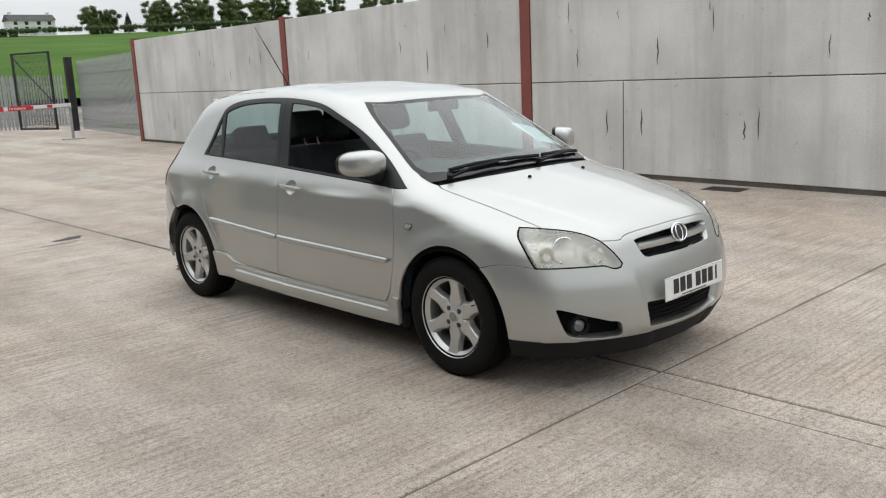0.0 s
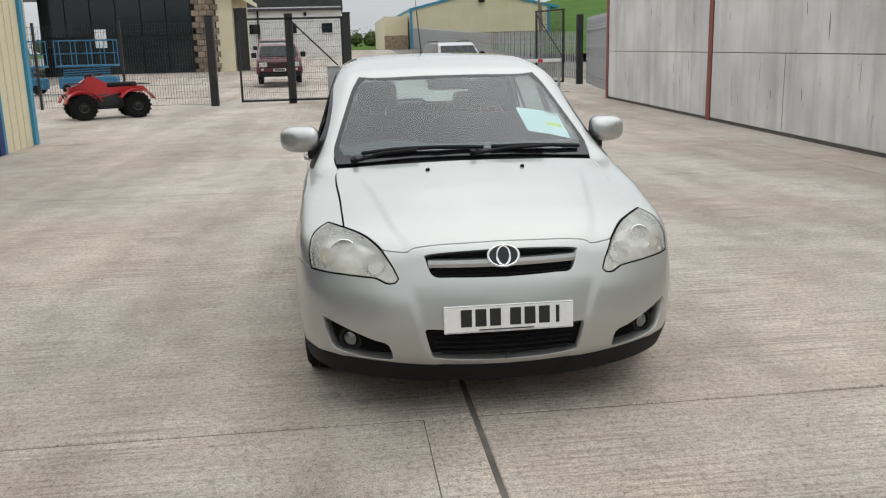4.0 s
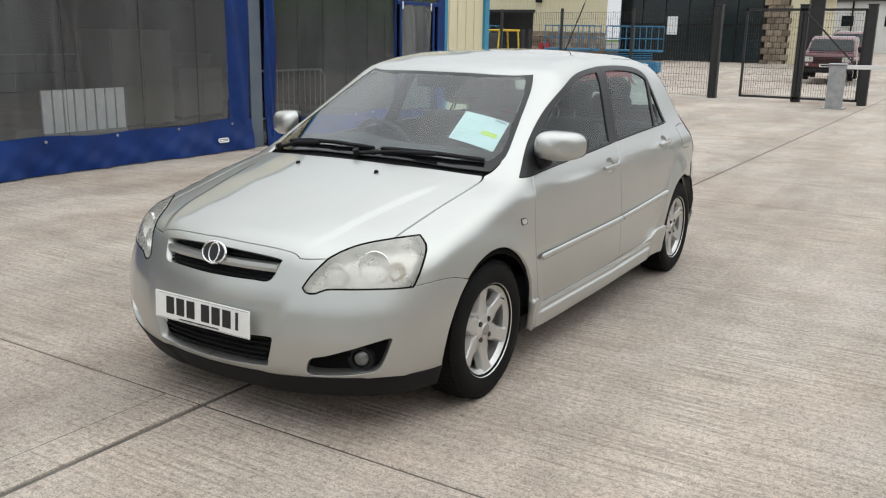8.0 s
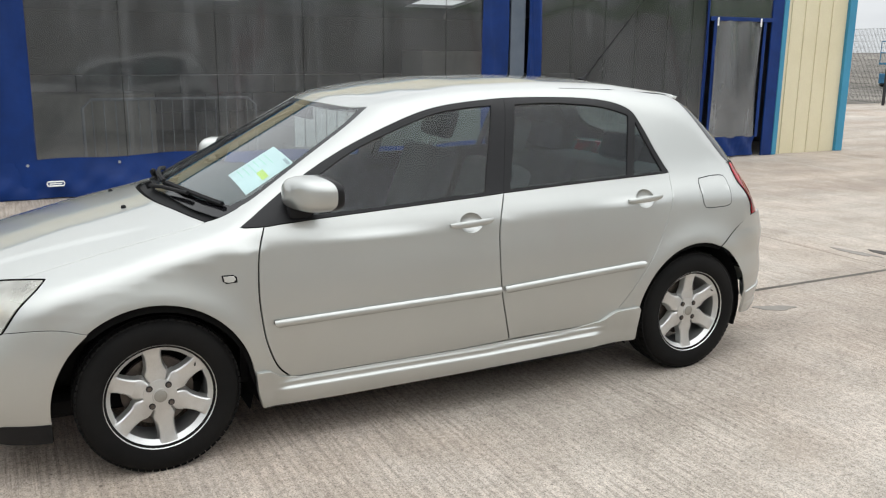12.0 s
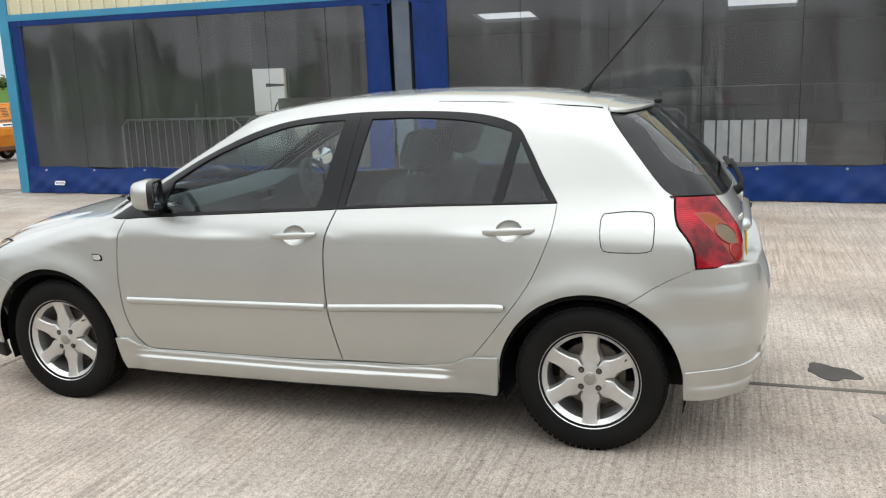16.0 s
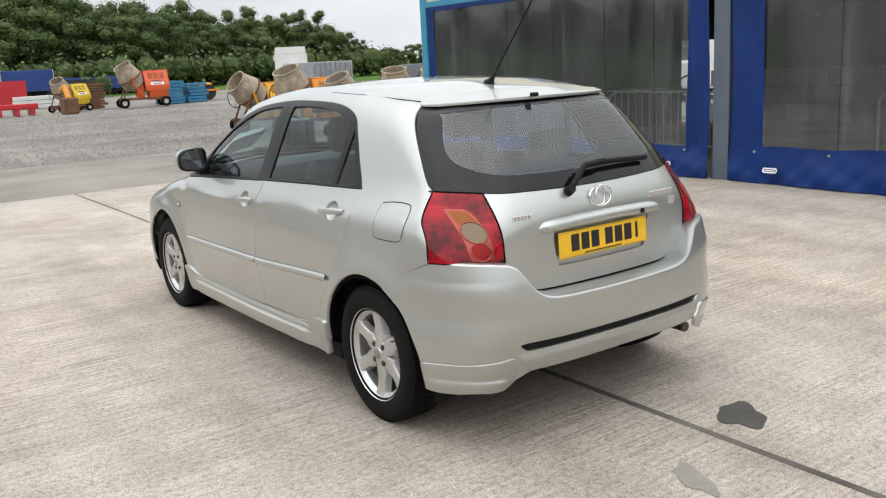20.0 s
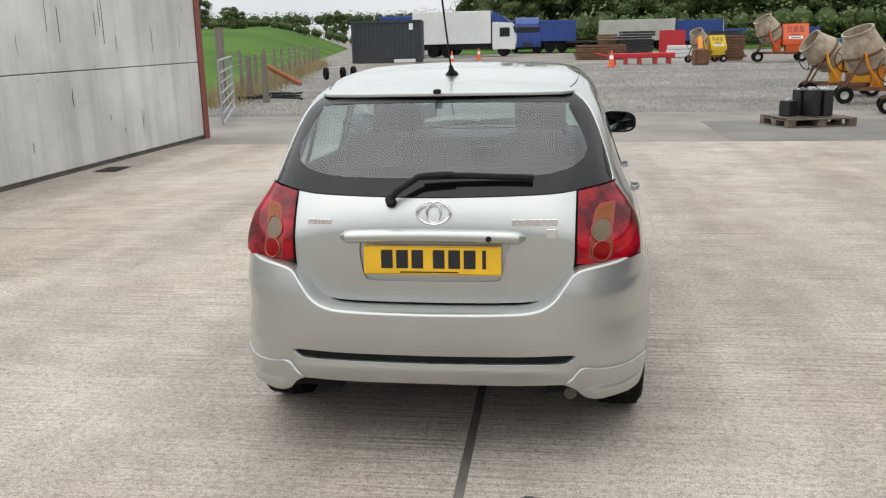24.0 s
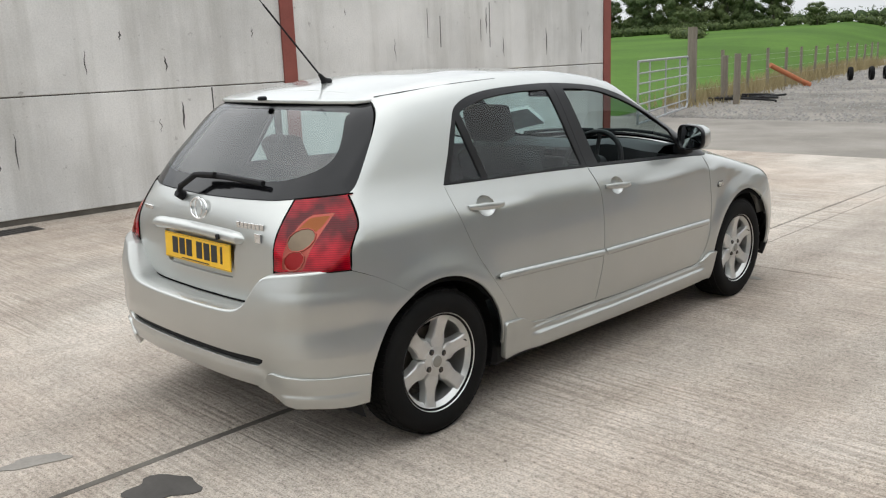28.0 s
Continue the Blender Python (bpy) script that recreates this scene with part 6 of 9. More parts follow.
def build_wheel():
    wheel = part("wheel", revolve([(0.198, -0.085), (0.185, -0.080), (0.180, 0.0), (0.178, 0.06), (0.190, 0.074), (0.2015, 0.083), (0.207, 0.090), (0.207, 0.083), (0.198, 0.078)], 64), M_ALLOY, car, "six-spoke silver alloy wheel", True)
    tyre = part("tyre", revolve(TYRE, 72), M_RUBBER, wheel, smooth=True)
    bm = bmesh.new()                     # tread blocks
    for k in range(72):
        a = 2 * math.pi * k / 72
        for x0, x1 in ((-0.078, -0.045), (-0.038, -0.004), (0.004, 0.038), (0.045, 0.078)):
            box(x0, x1, -0.0105, 0.0105, 0.296 if abs(x0 + x1) > 0.1 else 0.300, 0.3035 if abs(x0 + x1) > 0.1 else 0.3075, 0, bm, turn=Matrix.Rotation(a + (0.03 if x0 > 0 else 0), 4, "X"))
    part("tread", bm, M_RUBBER, wheel)
    bm = bmesh.new()
    for k in range(6):                   # spokes: broad at the rim, waisted, dished
        a0 = 2 * math.pi * k / 6 + 0.26
        rows = []
        for t in np.linspace(0, 1, 19):
            r = 0.030 + 0.168 * t
            w = float(np.interp(r, (0.03, 0.08, 0.092, 0.102, 0.12, 0.15, 0.175, 0.188, 0.198), (0.024, 0.048, 0.0485, 0.042, 0.0365, 0.035, 0.038, 0.045, 0.062)))
            xo = 0.079 - 0.011 * math.sin(math.pi * t) - 0.011 * (1 - t)
            ring_v = []
            for u, dx in ((-1, -0.034), (-0.80, -0.005), (-0.66, -0.001), (0, -0.002), (0.66, -0.001), (0.80, -0.005), (1, -0.034)):
                ring_v.append(bm.verts.new((xo + dx, r * math.cos(a0) - u * w * math.sin(a0), r * math.sin(a0) + u * w * math.cos(a0))))
            rows.append(ring_v)
        for a, b in zip(rows, rows[1:]):
            for j in range(6):
                bm.faces.new((a[j], a[j + 1], b[j + 1], b[j]))
    bmesh.ops.recalc_face_normals(bm, faces=bm.faces[:])
    part("spokes", bm, M_ALLOY, wheel, smooth=True)
    part("hub", revolve([(0.001, 0.072), (0.028, 0.073), (0.030, 0.069), (0.048, 0.067), (0.062, 0.064), (0.068, 0.050)], 36), M_ALLOY, wheel, smooth=True)
    part("centre_cap", revolve([(0.001, 0.0775), (0.019, 0.0775), (0.024, 0.075), (0.0245, 0.070)], 28), M_CAPGREY, wheel, "dull grey centre cap", True)
    for k in range(4):
        a = math.pi / 2 * k + 0.50
        c = (0.0, 0.050 * math.cos(a), 0.050 * math.sin(a))
        part("nut_well", tube((0.058, c[1], c[2]), (0.0685, c[1], c[2]), 0.0125, seg=14), M_INK, wheel)
        part("wheel_nut", tube((0.06, c[1], c[2]), (0.0735, c[1], c[2]), 0.0085, 0.0075, 6), M_STEELDARK, wheel)
    part("brake_disc", revolve([(0.03, -0.02), (0.135, -0.02), (0.135, 0.002), (0.07, 0.003), (0.03, 0.03)], 40), M_STEELDARK, wheel, smooth=True)
    part("valve", tube((0.070, 0.165, 0.052), (0.088, 0.160, 0.052), 0.003, seg=6), M_INK, wheel)
    return wheel


M_CAPGREY = plain("cap_grey", (0.33, 0.32, 0.29), 0.4, 0.6)
wheel = build_wheel()
spots = [(0.735, -1.30, 0, 0.38), (0.730, 1.30, 0, 0.26), (-0.735, -1.30, 180, 0.2), (-0.730, 1.30, 180, 0.0)]
for i, (x, y, rz, roll) in enumerate(spots):
    m = Matrix.Translation((x, y, 0.3035)) @ Matrix.Rotation(radians(rz), 4, "Z") @ Matrix.Rotation(roll, 4, "X")
    if i == 0:
        wheel.matrix_basis = m
    else:
        copy_thing(wheel, m)
# wheel wells, floor pan and silencer
for side in (1, -1):
    for cy in (-1.315, 1.298):
        bm = bmesh.new()
        rows = []
        for a in np.linspace(-0.35, math.pi + 0.35, 25):
            rows.append([bm.verts.new((side * x, cy + 0.385 * math.cos(a), 0.30 + 0.385 * math.sin(a))) for x in (0.42, 0.765)])
        for a, b in zip(rows, rows[1:]):
            bm.faces.new((a[0], a[1], b[1], b[0]))
        bm.faces.new([r[0] for r in rows])
        part("wheel_well", bm, M_BLACK, car)
part("floor_pan", box(-0.76, 0.76, -0.90, 0.90, 0.15, 0.26, 0.02), M_BLACK, car)
part("front_pan", box(-0.52, 0.52, -1.98, -0.90, 0.16, 0.25, 0.02), M_BLACK, car)
part("rear_pan", box(-0.46, 0.46, 0.90, 1.78, 0.26, 0.33, 0.02), M_BLACK, car)
part("front_bulkhead", box(-0.66, 0.66, -0.96, -0.93, 0.25, 0.90), M_BLACK, car)
part("silencer", tube((-0.45, 1.62, 0.29), (0.15, 1.62, 0.29), 0.085, seg=20), M_STEELDARK, car, smooth=True)
part("tail_pipe", tube((-0.52, 1.60, 0.27), (-0.52, 1.90, 0.265), 0.024, seg=14), M_STEELDARK, car, smooth=True)

# cabin
part("boot_floor", box(-0.62, 0.62, 0.88, 1.80, 0.50, 0.53), M_CABIN, car)
part("parcel_shelf", box(-0.56, 0.56, 1.13, 1.52, 0.955, 0.975, 0.006), M_CABIN, car)
bm = bmesh.new()                         # dashboard
rows = []
for x in np.linspace(-0.68, 0.68, 21):
    hump = 0.035 * math.exp(-(((x + 0.36) / 0.17) ** 2))
    rows.append([bm.verts.new((x, y, z)) for y, z in ((-1.02 + 0.25 * x * x, 0.945), (-0.80, 0.985 + hump * 0.5), (-0.66, 0.985 + hump), (-0.585, 0.955 + hump), (-0.56, 0.86), (-0.60, 0.70), (-0.66, 0.52))])
for a, b in zip(rows, rows[1:]):
    for k in range(6):
        bm.faces.new((a[k], a[k + 1], b[k + 1], b[k]))
bmesh.ops.recalc_face_normals(bm, faces=bm.faces[:])
dash = part("dashboard", bm, M_CABINP, car, "dark grey dashboard", True)
part("radio", box(-0.09, 0.09, -0.575, -0.545, 0.79, 0.90, 0.006), M_GLOSSBLACK, dash)
for s in (-1, 1):
    part("air_vent", box(s * 0.055 - 0.04, s * 0.055 + 0.04, -0.580, -0.552, 0.905, 0.95, 0.006), M_GLOSSBLACK, dash)
bm = bmesh.new()
wheel_rim = [(0.185 * math.cos(a), 0.185 * math.sin(a), 0) for a in np.linspace(0, 2 * math.pi, 33)]
pipe(wheel_rim, 0.016, 8, bm)
for a in (0.0, math.pi, -math.pi / 2):
    pipe([(0.03 * math.cos(a), 0.03 * math.sin(a), -0.03), (0.18 * math.cos(a), 0.18 * math.sin(a), 0)], 0.012, 6, bm)
tube((0, 0, -0.06), (0, 0, 0.0), 0.065, 0.055, 16, bm)
steer = part("steering_wheel", bm, M_CABINP, car, "black steering wheel", True)
steer.matrix_basis = Matrix.Translation((-0.36, -0.42, 0.90)) @ Matrix.Rotation(radians(-65), 4, "X")


def cushion(x0, x1, y0, y1, z0, z1, r, turn=None):
    return box(x0, x1, y0, y1, z0, z1, r, seg=3, turn=turn)


def front_seat(cx):
    seat = part("front_seat", cushion(cx - 0.25, cx + 0.25, -0.32, 0.20, 0.38, 0.54, 0.05), M_CABIN, car, "dark cloth front seat", True)
    t = Matrix.Translation((cx, 0.20, 0.50)) @ Matrix.Rotation(radians(-20), 4, "X")
    part("seat_back", cushion(-0.24, 0.24, -0.06, 0.08, 0.0, 0.60, 0.055, t), M_CABIN, seat, smooth=True)
    part("headrest", cushion(-0.13, 0.13, -0.05, 0.06, 0.655, 0.83, 0.045, t), M_CABIN, seat, smooth=True)
    for s in (-0.05, 0.05):
        part("headrest_post", tube(t @ Vector((s, 0, 0.58)), t @ Vector((s, 0, 0.68)), 0.006, seg=8), M_CHROME, seat)
    return seat


front_seat(0.37)
front_seat(-0.37)
rear_seat = part("rear_seat", cushion(-0.62, 0.62, 0.42, 0.92, 0.40, 0.56, 0.05), M_CABIN, car, "dark cloth rear bench", True)
for x0, x1 in ((-0.62, 0.08), (0.10, 0.62)):
    t = Matrix.Translation((0, 0.92, 0.52)) @ Matrix.Rotation(radians(-22), 4, "X")
    part("bench_back", cushion(x0, x1, -0.06, 0.08, 0.0, 0.52, 0.05, t), M_CABIN, rear_seat, smooth=True)
for cx in (-0.36, 0.36):
    part("headrest", cushion(cx - 0.13, cx + 0.13, -0.045, 0.055, 0.555, 0.70, 0.04, t), M_CABIN, rear_seat, smooth=True)
part("inner_mirror", box(-0.12, 0.12, -0.47, -0.44, 1.265, 1.325, 0.012, seg=2), M_BLACK, car, smooth=True)
for s in (-1, 1):
    part("sun_visor", box(min(s * 0.15, s * 0.50), max(s * 0.15, s * 0.50), -0.29, -0.13, 1.318, 1.334, 0.006), M_HEADLINER, car)

# wipers, washers, aerial
def draped(pts, form, up):
    """Places on the form over plan points, lifted by up."""
    return [tuple(p + n * u) for p, n, u in zip(*(lambda q: (q, slope(form, q), up))(meet(form, np.c_[np.asarray(pts, float), np.ones(len(pts))], (0, 0, 1), 0.9)))]


for pts_arm, pts_blade in (([(0.02, -1.175), (0.20, -1.140), (0.40, -1.075)], [(0.12, -1.115), (0.30, -1.085), (0.46, -1.040), (0.60, -0.985)]),
                           ([(-0.56, -1.065), (-0.42, -1.085), (-0.25, -1.115)], [(-0.52, -1.020), (-0.35, -1.065), (-0.15, -1.105), (0.08, -1.120)])):
    arm = part("wiper", pipe(draped(pts_arm, body, (0.010, 0.024, 0.024)), 0.009, 8), M_BLACK, car, "black windscreen wiper", True)
    part("wiper_blade", pipe(draped(pts_blade, body, (0.011, 0.015, 0.015, 0.011)), 0.0105, 6), M_BLACK, arm, smooth=True)
    part("wiper_pivot", tube(draped(pts_arm[:1], body, (0.0,))[0], draped(pts_arm[:1], body, (0.03,))[0], 0.016, seg=12), M_BLACK, arm, smooth=True)
for x in (0.236, -0.22):
    a, b = draped([(x, -1.318)] * 2, body, (-0.002, 0.010))
    part("washer_jet", tube(a, b, 0.012, 0.008, 10), M_BLACK, hood, smooth=True)
base = draped([(0, 1.155)], body, (0.0,))[0]
aerial = part("aerial", revolve([(0.001, 0.055), (0.008, 0.052), (0.014, 0.02), (0.028, 0.002), (0.030, -0.006)], 20, "Z"), M_BLACK, car, "black roof aerial", True)
aerial.matrix_basis = Matrix.Translation(base) @ Matrix.Rotation(radians(-42), 4, "X")
part("mast", pipe([(0, 0, 0.04), (0, 0, 0.30), (0, 0, 0.46)], 0.0042, 6), M_BLACK, aerial, smooth=True)
part("mast_wire", pipe([(0, 0, 0.45), (0, 0, 0.62)], 0.0022, 5), M_BLACK, aerial)
for side in (1, -1):
    line = [(side * x, y) for x, y in ((0.557, 0.62), (0.559, 0.906), (0.534, 1.202), (0.509, 1.311))]
    part("roof_strip", pipe(draped(line, body, (-0.002, -0.0008, -0.0005, 0.0)), 0.0028, 6), M_BLACK, car, "thin black roof gutter strip")
part("rear_jet", box(0.005, 0.035, 1.475, 1.510, 1.366, 1.384, 0.005), M_BLACK, tailgate)


def on_gate(x, z, lift=0.0):
    p = meet(body, [(x, 1.5, z)], (0, 1, 0), 0.9)[0]
    return tuple(p + slope(body, p[None])[0] * lift)


wip = part("rear_wiper", pipe([on_gate(0.155, 0.985, 0.02), on_gate(0.13, 1.005, 0.045), on_gate(0.05, 1.052, 0.05), on_gate(-0.08, 1.062, 0.045)], 0.0125, 8), M_BLACK, tailgate, "black rear wiper", True)
part("wiper_blade", pipe([on_gate(0.04, 1.058, 0.035), on_gate(-0.12, 1.064, 0.03), on_gate(-0.375, 1.058, 0.022)], 0.012, 6), M_BLACK, wip, smooth=True)
part("wiper_pivot", tube(on_gate(0.155, 0.985, 0.0), on_gate(0.155, 0.985, 0.035), 0.021, 0.018, 14), M_BLACK, wip, smooth=True)

# chrome handle bar over the rear plate, lock, badges
bm = bmesh.new()
rows = []
for x in np.linspace(-0.352, 0.352, 29):
    e = min(1, (0.352 - abs(x)) / 0.03) ** 0.5
    c = on_gate(x, 0.862 + 0.008 * (1 - (x / 0.352) ** 2))
    rows.append([bm.verts.new((c[0], c[1] - 0.01 + 0.034 * max(0, math.sin(a)) * max(e, 0.05) + 0.008, c[2] + 0.026 * math.cos(a) * max(e, 0.25))) for a in np.linspace(0, math.pi, 9)])
for a, b in zip(rows, rows[1:]):
    for k in range(8):
        bm.faces.new((a[k], a[k + 1], b[k + 1], b[k]))
bmesh.ops.recalc_face_normals(bm, faces=bm.faces[:])
part("gate_handle_bar", bm, PAINT, tailgate, "silver bar over the plate", True)
part("gate_lock", tube(on_gate(-0.215, 0.862, 0.02), on_gate(-0.215, 0.862, 0.038), 0.011, seg=14), M_BLACK, tailgate)


def emblem(centre, face, size, parent, ground=None):
    """An oval chrome badge with a plain raised oval in it."""
    m = Matrix.Translation(centre) @ Vector(face).to_track_quat("Z", "Y").to_matrix().to_4x4() @ Matrix.Diagonal((size, size * 0.70, 1, 1))
    ringv = [(math.cos(a), math.sin(a), 0.0) for a in np.linspace(0, 2 * math.pi, 41)]
    bm = pipe(ringv, 0.10, 8)
    bm.transform(m @ Matrix.Diagonal((1, 1, 0.05, 1)))
    e = part("emblem", bm, M_CHROME, parent, "oval chrome badge", True)
    bm = pipe([(0.42 * math.cos(a), 0.88 * math.sin(a), 0.0) for a in np.linspace(0, 2 * math.pi, 33)], 0.075, 8)
    bm.transform(m @ Matrix.Diagonal((1, 1, 0.05, 1)))
    part("inner_oval", bm, M_CHROME, e, smooth=True)
    if ground:
        bm = revolve([(0.001, 0.0), (0.9, 0.0), (1.0, -0.006)], 40, "Z")
        bm.transform(m)
        part("badge_ground", bm, ground, e, smooth=True)


fy = float(meet(body, [(0, -1.6, 0.680)], (0, -1, 0), 1.0)[0, 1])
emblem((0, fy - 0.008, 0.684), (0, -1, 0.35), 0.062, front_bumper, M_INK)
emblem(on_gate(-0.008, 0.950, 0.006), (0, 1, 0.12), 0.062, tailgate)


def bars(x0, x1, z, h, n, gap, parent, material, name, y_of, thick=0.004):
    """Lettering as plain bars."""
    w = (x1 - x0) / n
    for k in range(n):
        a, b = x0 + w * k, x0 + w * (k + 1) - math.copysign(gap, w)
        y = y_of((a + b) / 2, z)
        part(name, box(min(a, b), max(a, b), y - thick, y + thick, z - h / 2, z + h / 2, 0.001), material, parent)


gate_y = lambda x, z: on_gate(x, z, 0.003)[1]
bars(0.475, 0.382, 0.918, 0.018, 6, 0.003, tailgate, M_CHROME, "badge_bar", gate_y)
bars(-0.300, -0.468, 0.918, 0.024, 7, 0.003, tailgate, M_CHROME, "badge_bar", gate_y)
bars(-0.425, -0.466, 0.878, 0.036, 1, 0.003, tailgate, M_CHROME, "grade_badge", gate_y)

# number plates: black bars for the characters
def plate(name, centre, face, ground, parent, label):
    m = Matrix.Translation(centre) @ Vector(face).to_track_quat("Z", "Y").to_matrix().to_4x4()
    bm = box(-0.26, 0.26, -0.0555, 0.0555, -0.004, 0.003, 0.0035, seg=2)
    bm.transform(m)
    p = part(name, bm, ground, parent, label)
    for x in (-0.171, -0.113, -0.055, 0.026, 0.084, 0.142, 0.196):
        wid = 0.022 if x < 0.15 else 0.007
        bm = box(x - wid, x + wid, -0.030, 0.040, 0.0028, 0.0045)
        bm.transform(m)
        part("character_bar", bm, M_INK, p)
    bm = box(-0.12, 0.10, -0.047, -0.042, 0.0028, 0.0040)
    bm.transform(m)
    part("maker_line", bm, M_INK, p)
    bm = box(-0.253, 0.253, -0.0515, -0.0505, 0.0028, 0.0036)
    box(-0.253, 0.253, 0.0505, 0.0515, 0.0028, 0.0036, 0, bm)
    bm.transform(m)
    part("edge_line", bm, M_INK, p)
    return p


plate("front_plate", (0.004, -2.160, 0.453), (0, -1, 0.05), M_WHITEPLATE, front_bumper, "white front plate with black character bars")
plate("rear_plate", (-0.001, 1.888, 0.776), (0, 1, 0.06), M_YELLOWPLATE, tailgate, "yellow rear plate with black character bars")

# sales sheet behind the windscreen, on the passenger side
sheet_f = shifted(body, -0.016)
def on_screen(u, v, lift=0.0):
    """u across, v up the glass, from the sheet's lower inner corner."""
    x, y = 0.355 + u - 0.10 * v, -0.905 + v * 0.80 + 0.06 * u
    p = meet(sheet_f, [(x, y, 1.0)], (0, 0, 1), 0.9)[0]
    return p + slope(sheet_f, p[None])[0] * lift


def leaf(u0, u1, v0, v1, lift):
    n = 5
    vs = [on_screen(u0 + (u1 - u0) * i / n, v0 + (v1 - v0) * j / n, lift) for j in range(n + 1) for i in range(n + 1)]
    return vs, [(j * (n + 1) + i, j * (n + 1) + i + 1, (j + 1) * (n + 1) + i + 1, (j + 1) * (n + 1) + i) for i in range(n) for j in range(n)]


sheet = raw("sales_sheet", *leaf(0.0, 0.235, 0.0, 0.26, 0.0), M_PAPER, windscreen, "white printed sales sheet")
raw("print_block", *leaf(0.135, 0.215, 0.10, 0.135, 0.0015), M_PAPERYELLOW, sheet)
raw("print_block", *leaf(0.165, 0.225, 0.235, 0.25, 0.0015), M_PAPERGREY, sheet)
for k in range(6):
    raw("print_line", *leaf(0.02, 0.10 + 0.02 * (k % 3), 0.04 + 0.03 * k, 0.045 + 0.03 * k, 0.0015), M_PAPERGREEN, sheet)


# ---- beyond the gate ----
M_STONE = surf("buff_stone", (0.16, 0.12, 0.085), (0.33, 0.27, 0.20), 3.0, 0.9, None, 25, 0.4, 0.4, vary=0.35)
M_WHITEWALL = surf("white_render", (0.66, 0.66, 0.64), (0.76, 0.76, 0.74), 0.6, 0.85, None, 25, 0.15, 0.1)
M_SLATE = surf("dark_roof_tile", (0.035, 0.035, 0.037), (0.065, 0.064, 0.065), 1.0, 0.7, None, 12, 0.4, 0.3)
M_DARKGLASS = plain("dark_office_glass", (0.010, 0.016, 0.018), 0.08, 0.0, 0.2)
M_TIMBER = surf("weathered_timber", (0.16, 0.135, 0.105), (0.28, 0.245, 0.20), 4, 0.9, None, 40, 0.45, 0.3, stretch=(1, 1, 0.15))
M_PALLET = surf("pallet_wood", (0.13, 0.10, 0.07), (0.24, 0.19, 0.14), 5, 0.9, None, 50, 0.4, 0.3, vary=0.2)
M_ORANGE = surf("worn_orange_paint", (0.62, 0.20, 0.012), (0.74, 0.29, 0.02), 3, 0.5, 0.65, 30, 0.25, 0.1, vary=0.12)
M_ORANGERED = surf("orange_red_paint", (0.60, 0.085, 0.02), (0.72, 0.12, 0.03), 3, 0.5, 0.6, 30, 0.25, 0.1)
M_CRUST = surf("cement_crusted_drum", (0.26, 0.22, 0.17), (0.56, 0.46, 0.34), 5, 0.95, None, 26, 0.6, 0.8)
M_RUST = surf("rusted_steel", (0.10, 0.045, 0.02), (0.22, 0.11, 0.06), 5, 0.85, None, 40, 0.45, 0.3)
M_YELLOW = surf("yellow_machine_paint", (0.66, 0.44, 0.02), (0.75, 0.52, 0.03), 3, 0.45, 0.55, 30, 0.2, 0.05)
M_LIFTBLUE = surf("blue_lift_paint", (0.02, 0.15, 0.30), (0.03, 0.21, 0.38), 3, 0.5, 0.6, 30, 0.25, 0.1)
M_REDPLASTIC = plain("red_plastic", (0.45, 0.012, 0.018), 0.3, 0.0, 0.5)
M_REDSIGN = plain("red_sign", (0.50, 0.02, 0.03), 0.4)
M_TRUCKBLUE = surf("truck_blue", (0.015, 0.045, 0.20), (0.02, 0.06, 0.27), 1.0, 0.4, 0.5, 15, 0.15, 0.03)
M_BOXWHITE = surf("box_body_white", (0.66, 0.66, 0.64), (0.78, 0.78, 0.76), 0.6, 0.5, None, 15, 0.12, 0.03)
M_GRIMY = surf("grimy_white_side", (0.42, 0.40, 0.36), (0.58, 0.56, 0.52), 0.7, 0.7, None, 12, 0.3, 0.05)
M_CONTAINER = surf("dark_grey_container", (0.030, 0.037, 0.042), (0.045, 0.053, 0.06), 0.8, 0.6, None, 25, 0.25, 0.1)
M_CONE = plain("orange_cone", (0.75, 0.12, 0.03), 0.5)
M_SUVSILVER = surf("suv_silver", (0.34, 0.35, 0.36), (0.42, 0.43, 0.44), 2, 0.3, 0.4, 60, 0.1, 0.02, 0.7, 1.0)
M_MAROON = surf("maroon_paint", (0.09, 0.012, 0.018), (0.12, 0.018, 0.024), 2, 0.3, 0.4, 60, 0.1, 0.02, 0.3, 1.0)
M_DRYGRASS = surf("dry_grass", (0.25, 0.20, 0.10), (0.38, 0.31, 0.17), 2, 0.95, None, 30, 0.4, 0.2)
M_CLAY = plain("orange_clay", (0.42, 0.14, 0.06), 0.7)
M_BLACKBAG = plain("black_drum", (0.010, 0.010, 0.011), 0.4)


def hedge_mat(name, a, b):
    m, n, l, bs = nodes_of(name)
    gi = n.new("ShaderNodeNewGeometry")
    oi = n.new("ShaderNodeObjectInfo")
    col = ramp(n, l, gi.outputs["Random Per Island"], [(0.0, a), (1.0, b)])
    tint = ramp(n, l, oi.outputs["Random"], [(0.0, (0.72, 0.80, 0.75)), (1.0, (1.18, 1.10, 1.0))])
    l.new(blend(n, l, col, tint, 1.0, "MULTIPLY"), bs.inputs["Base Color"])
    setp(bs, rough=0.75, spec=0.2)
    return m


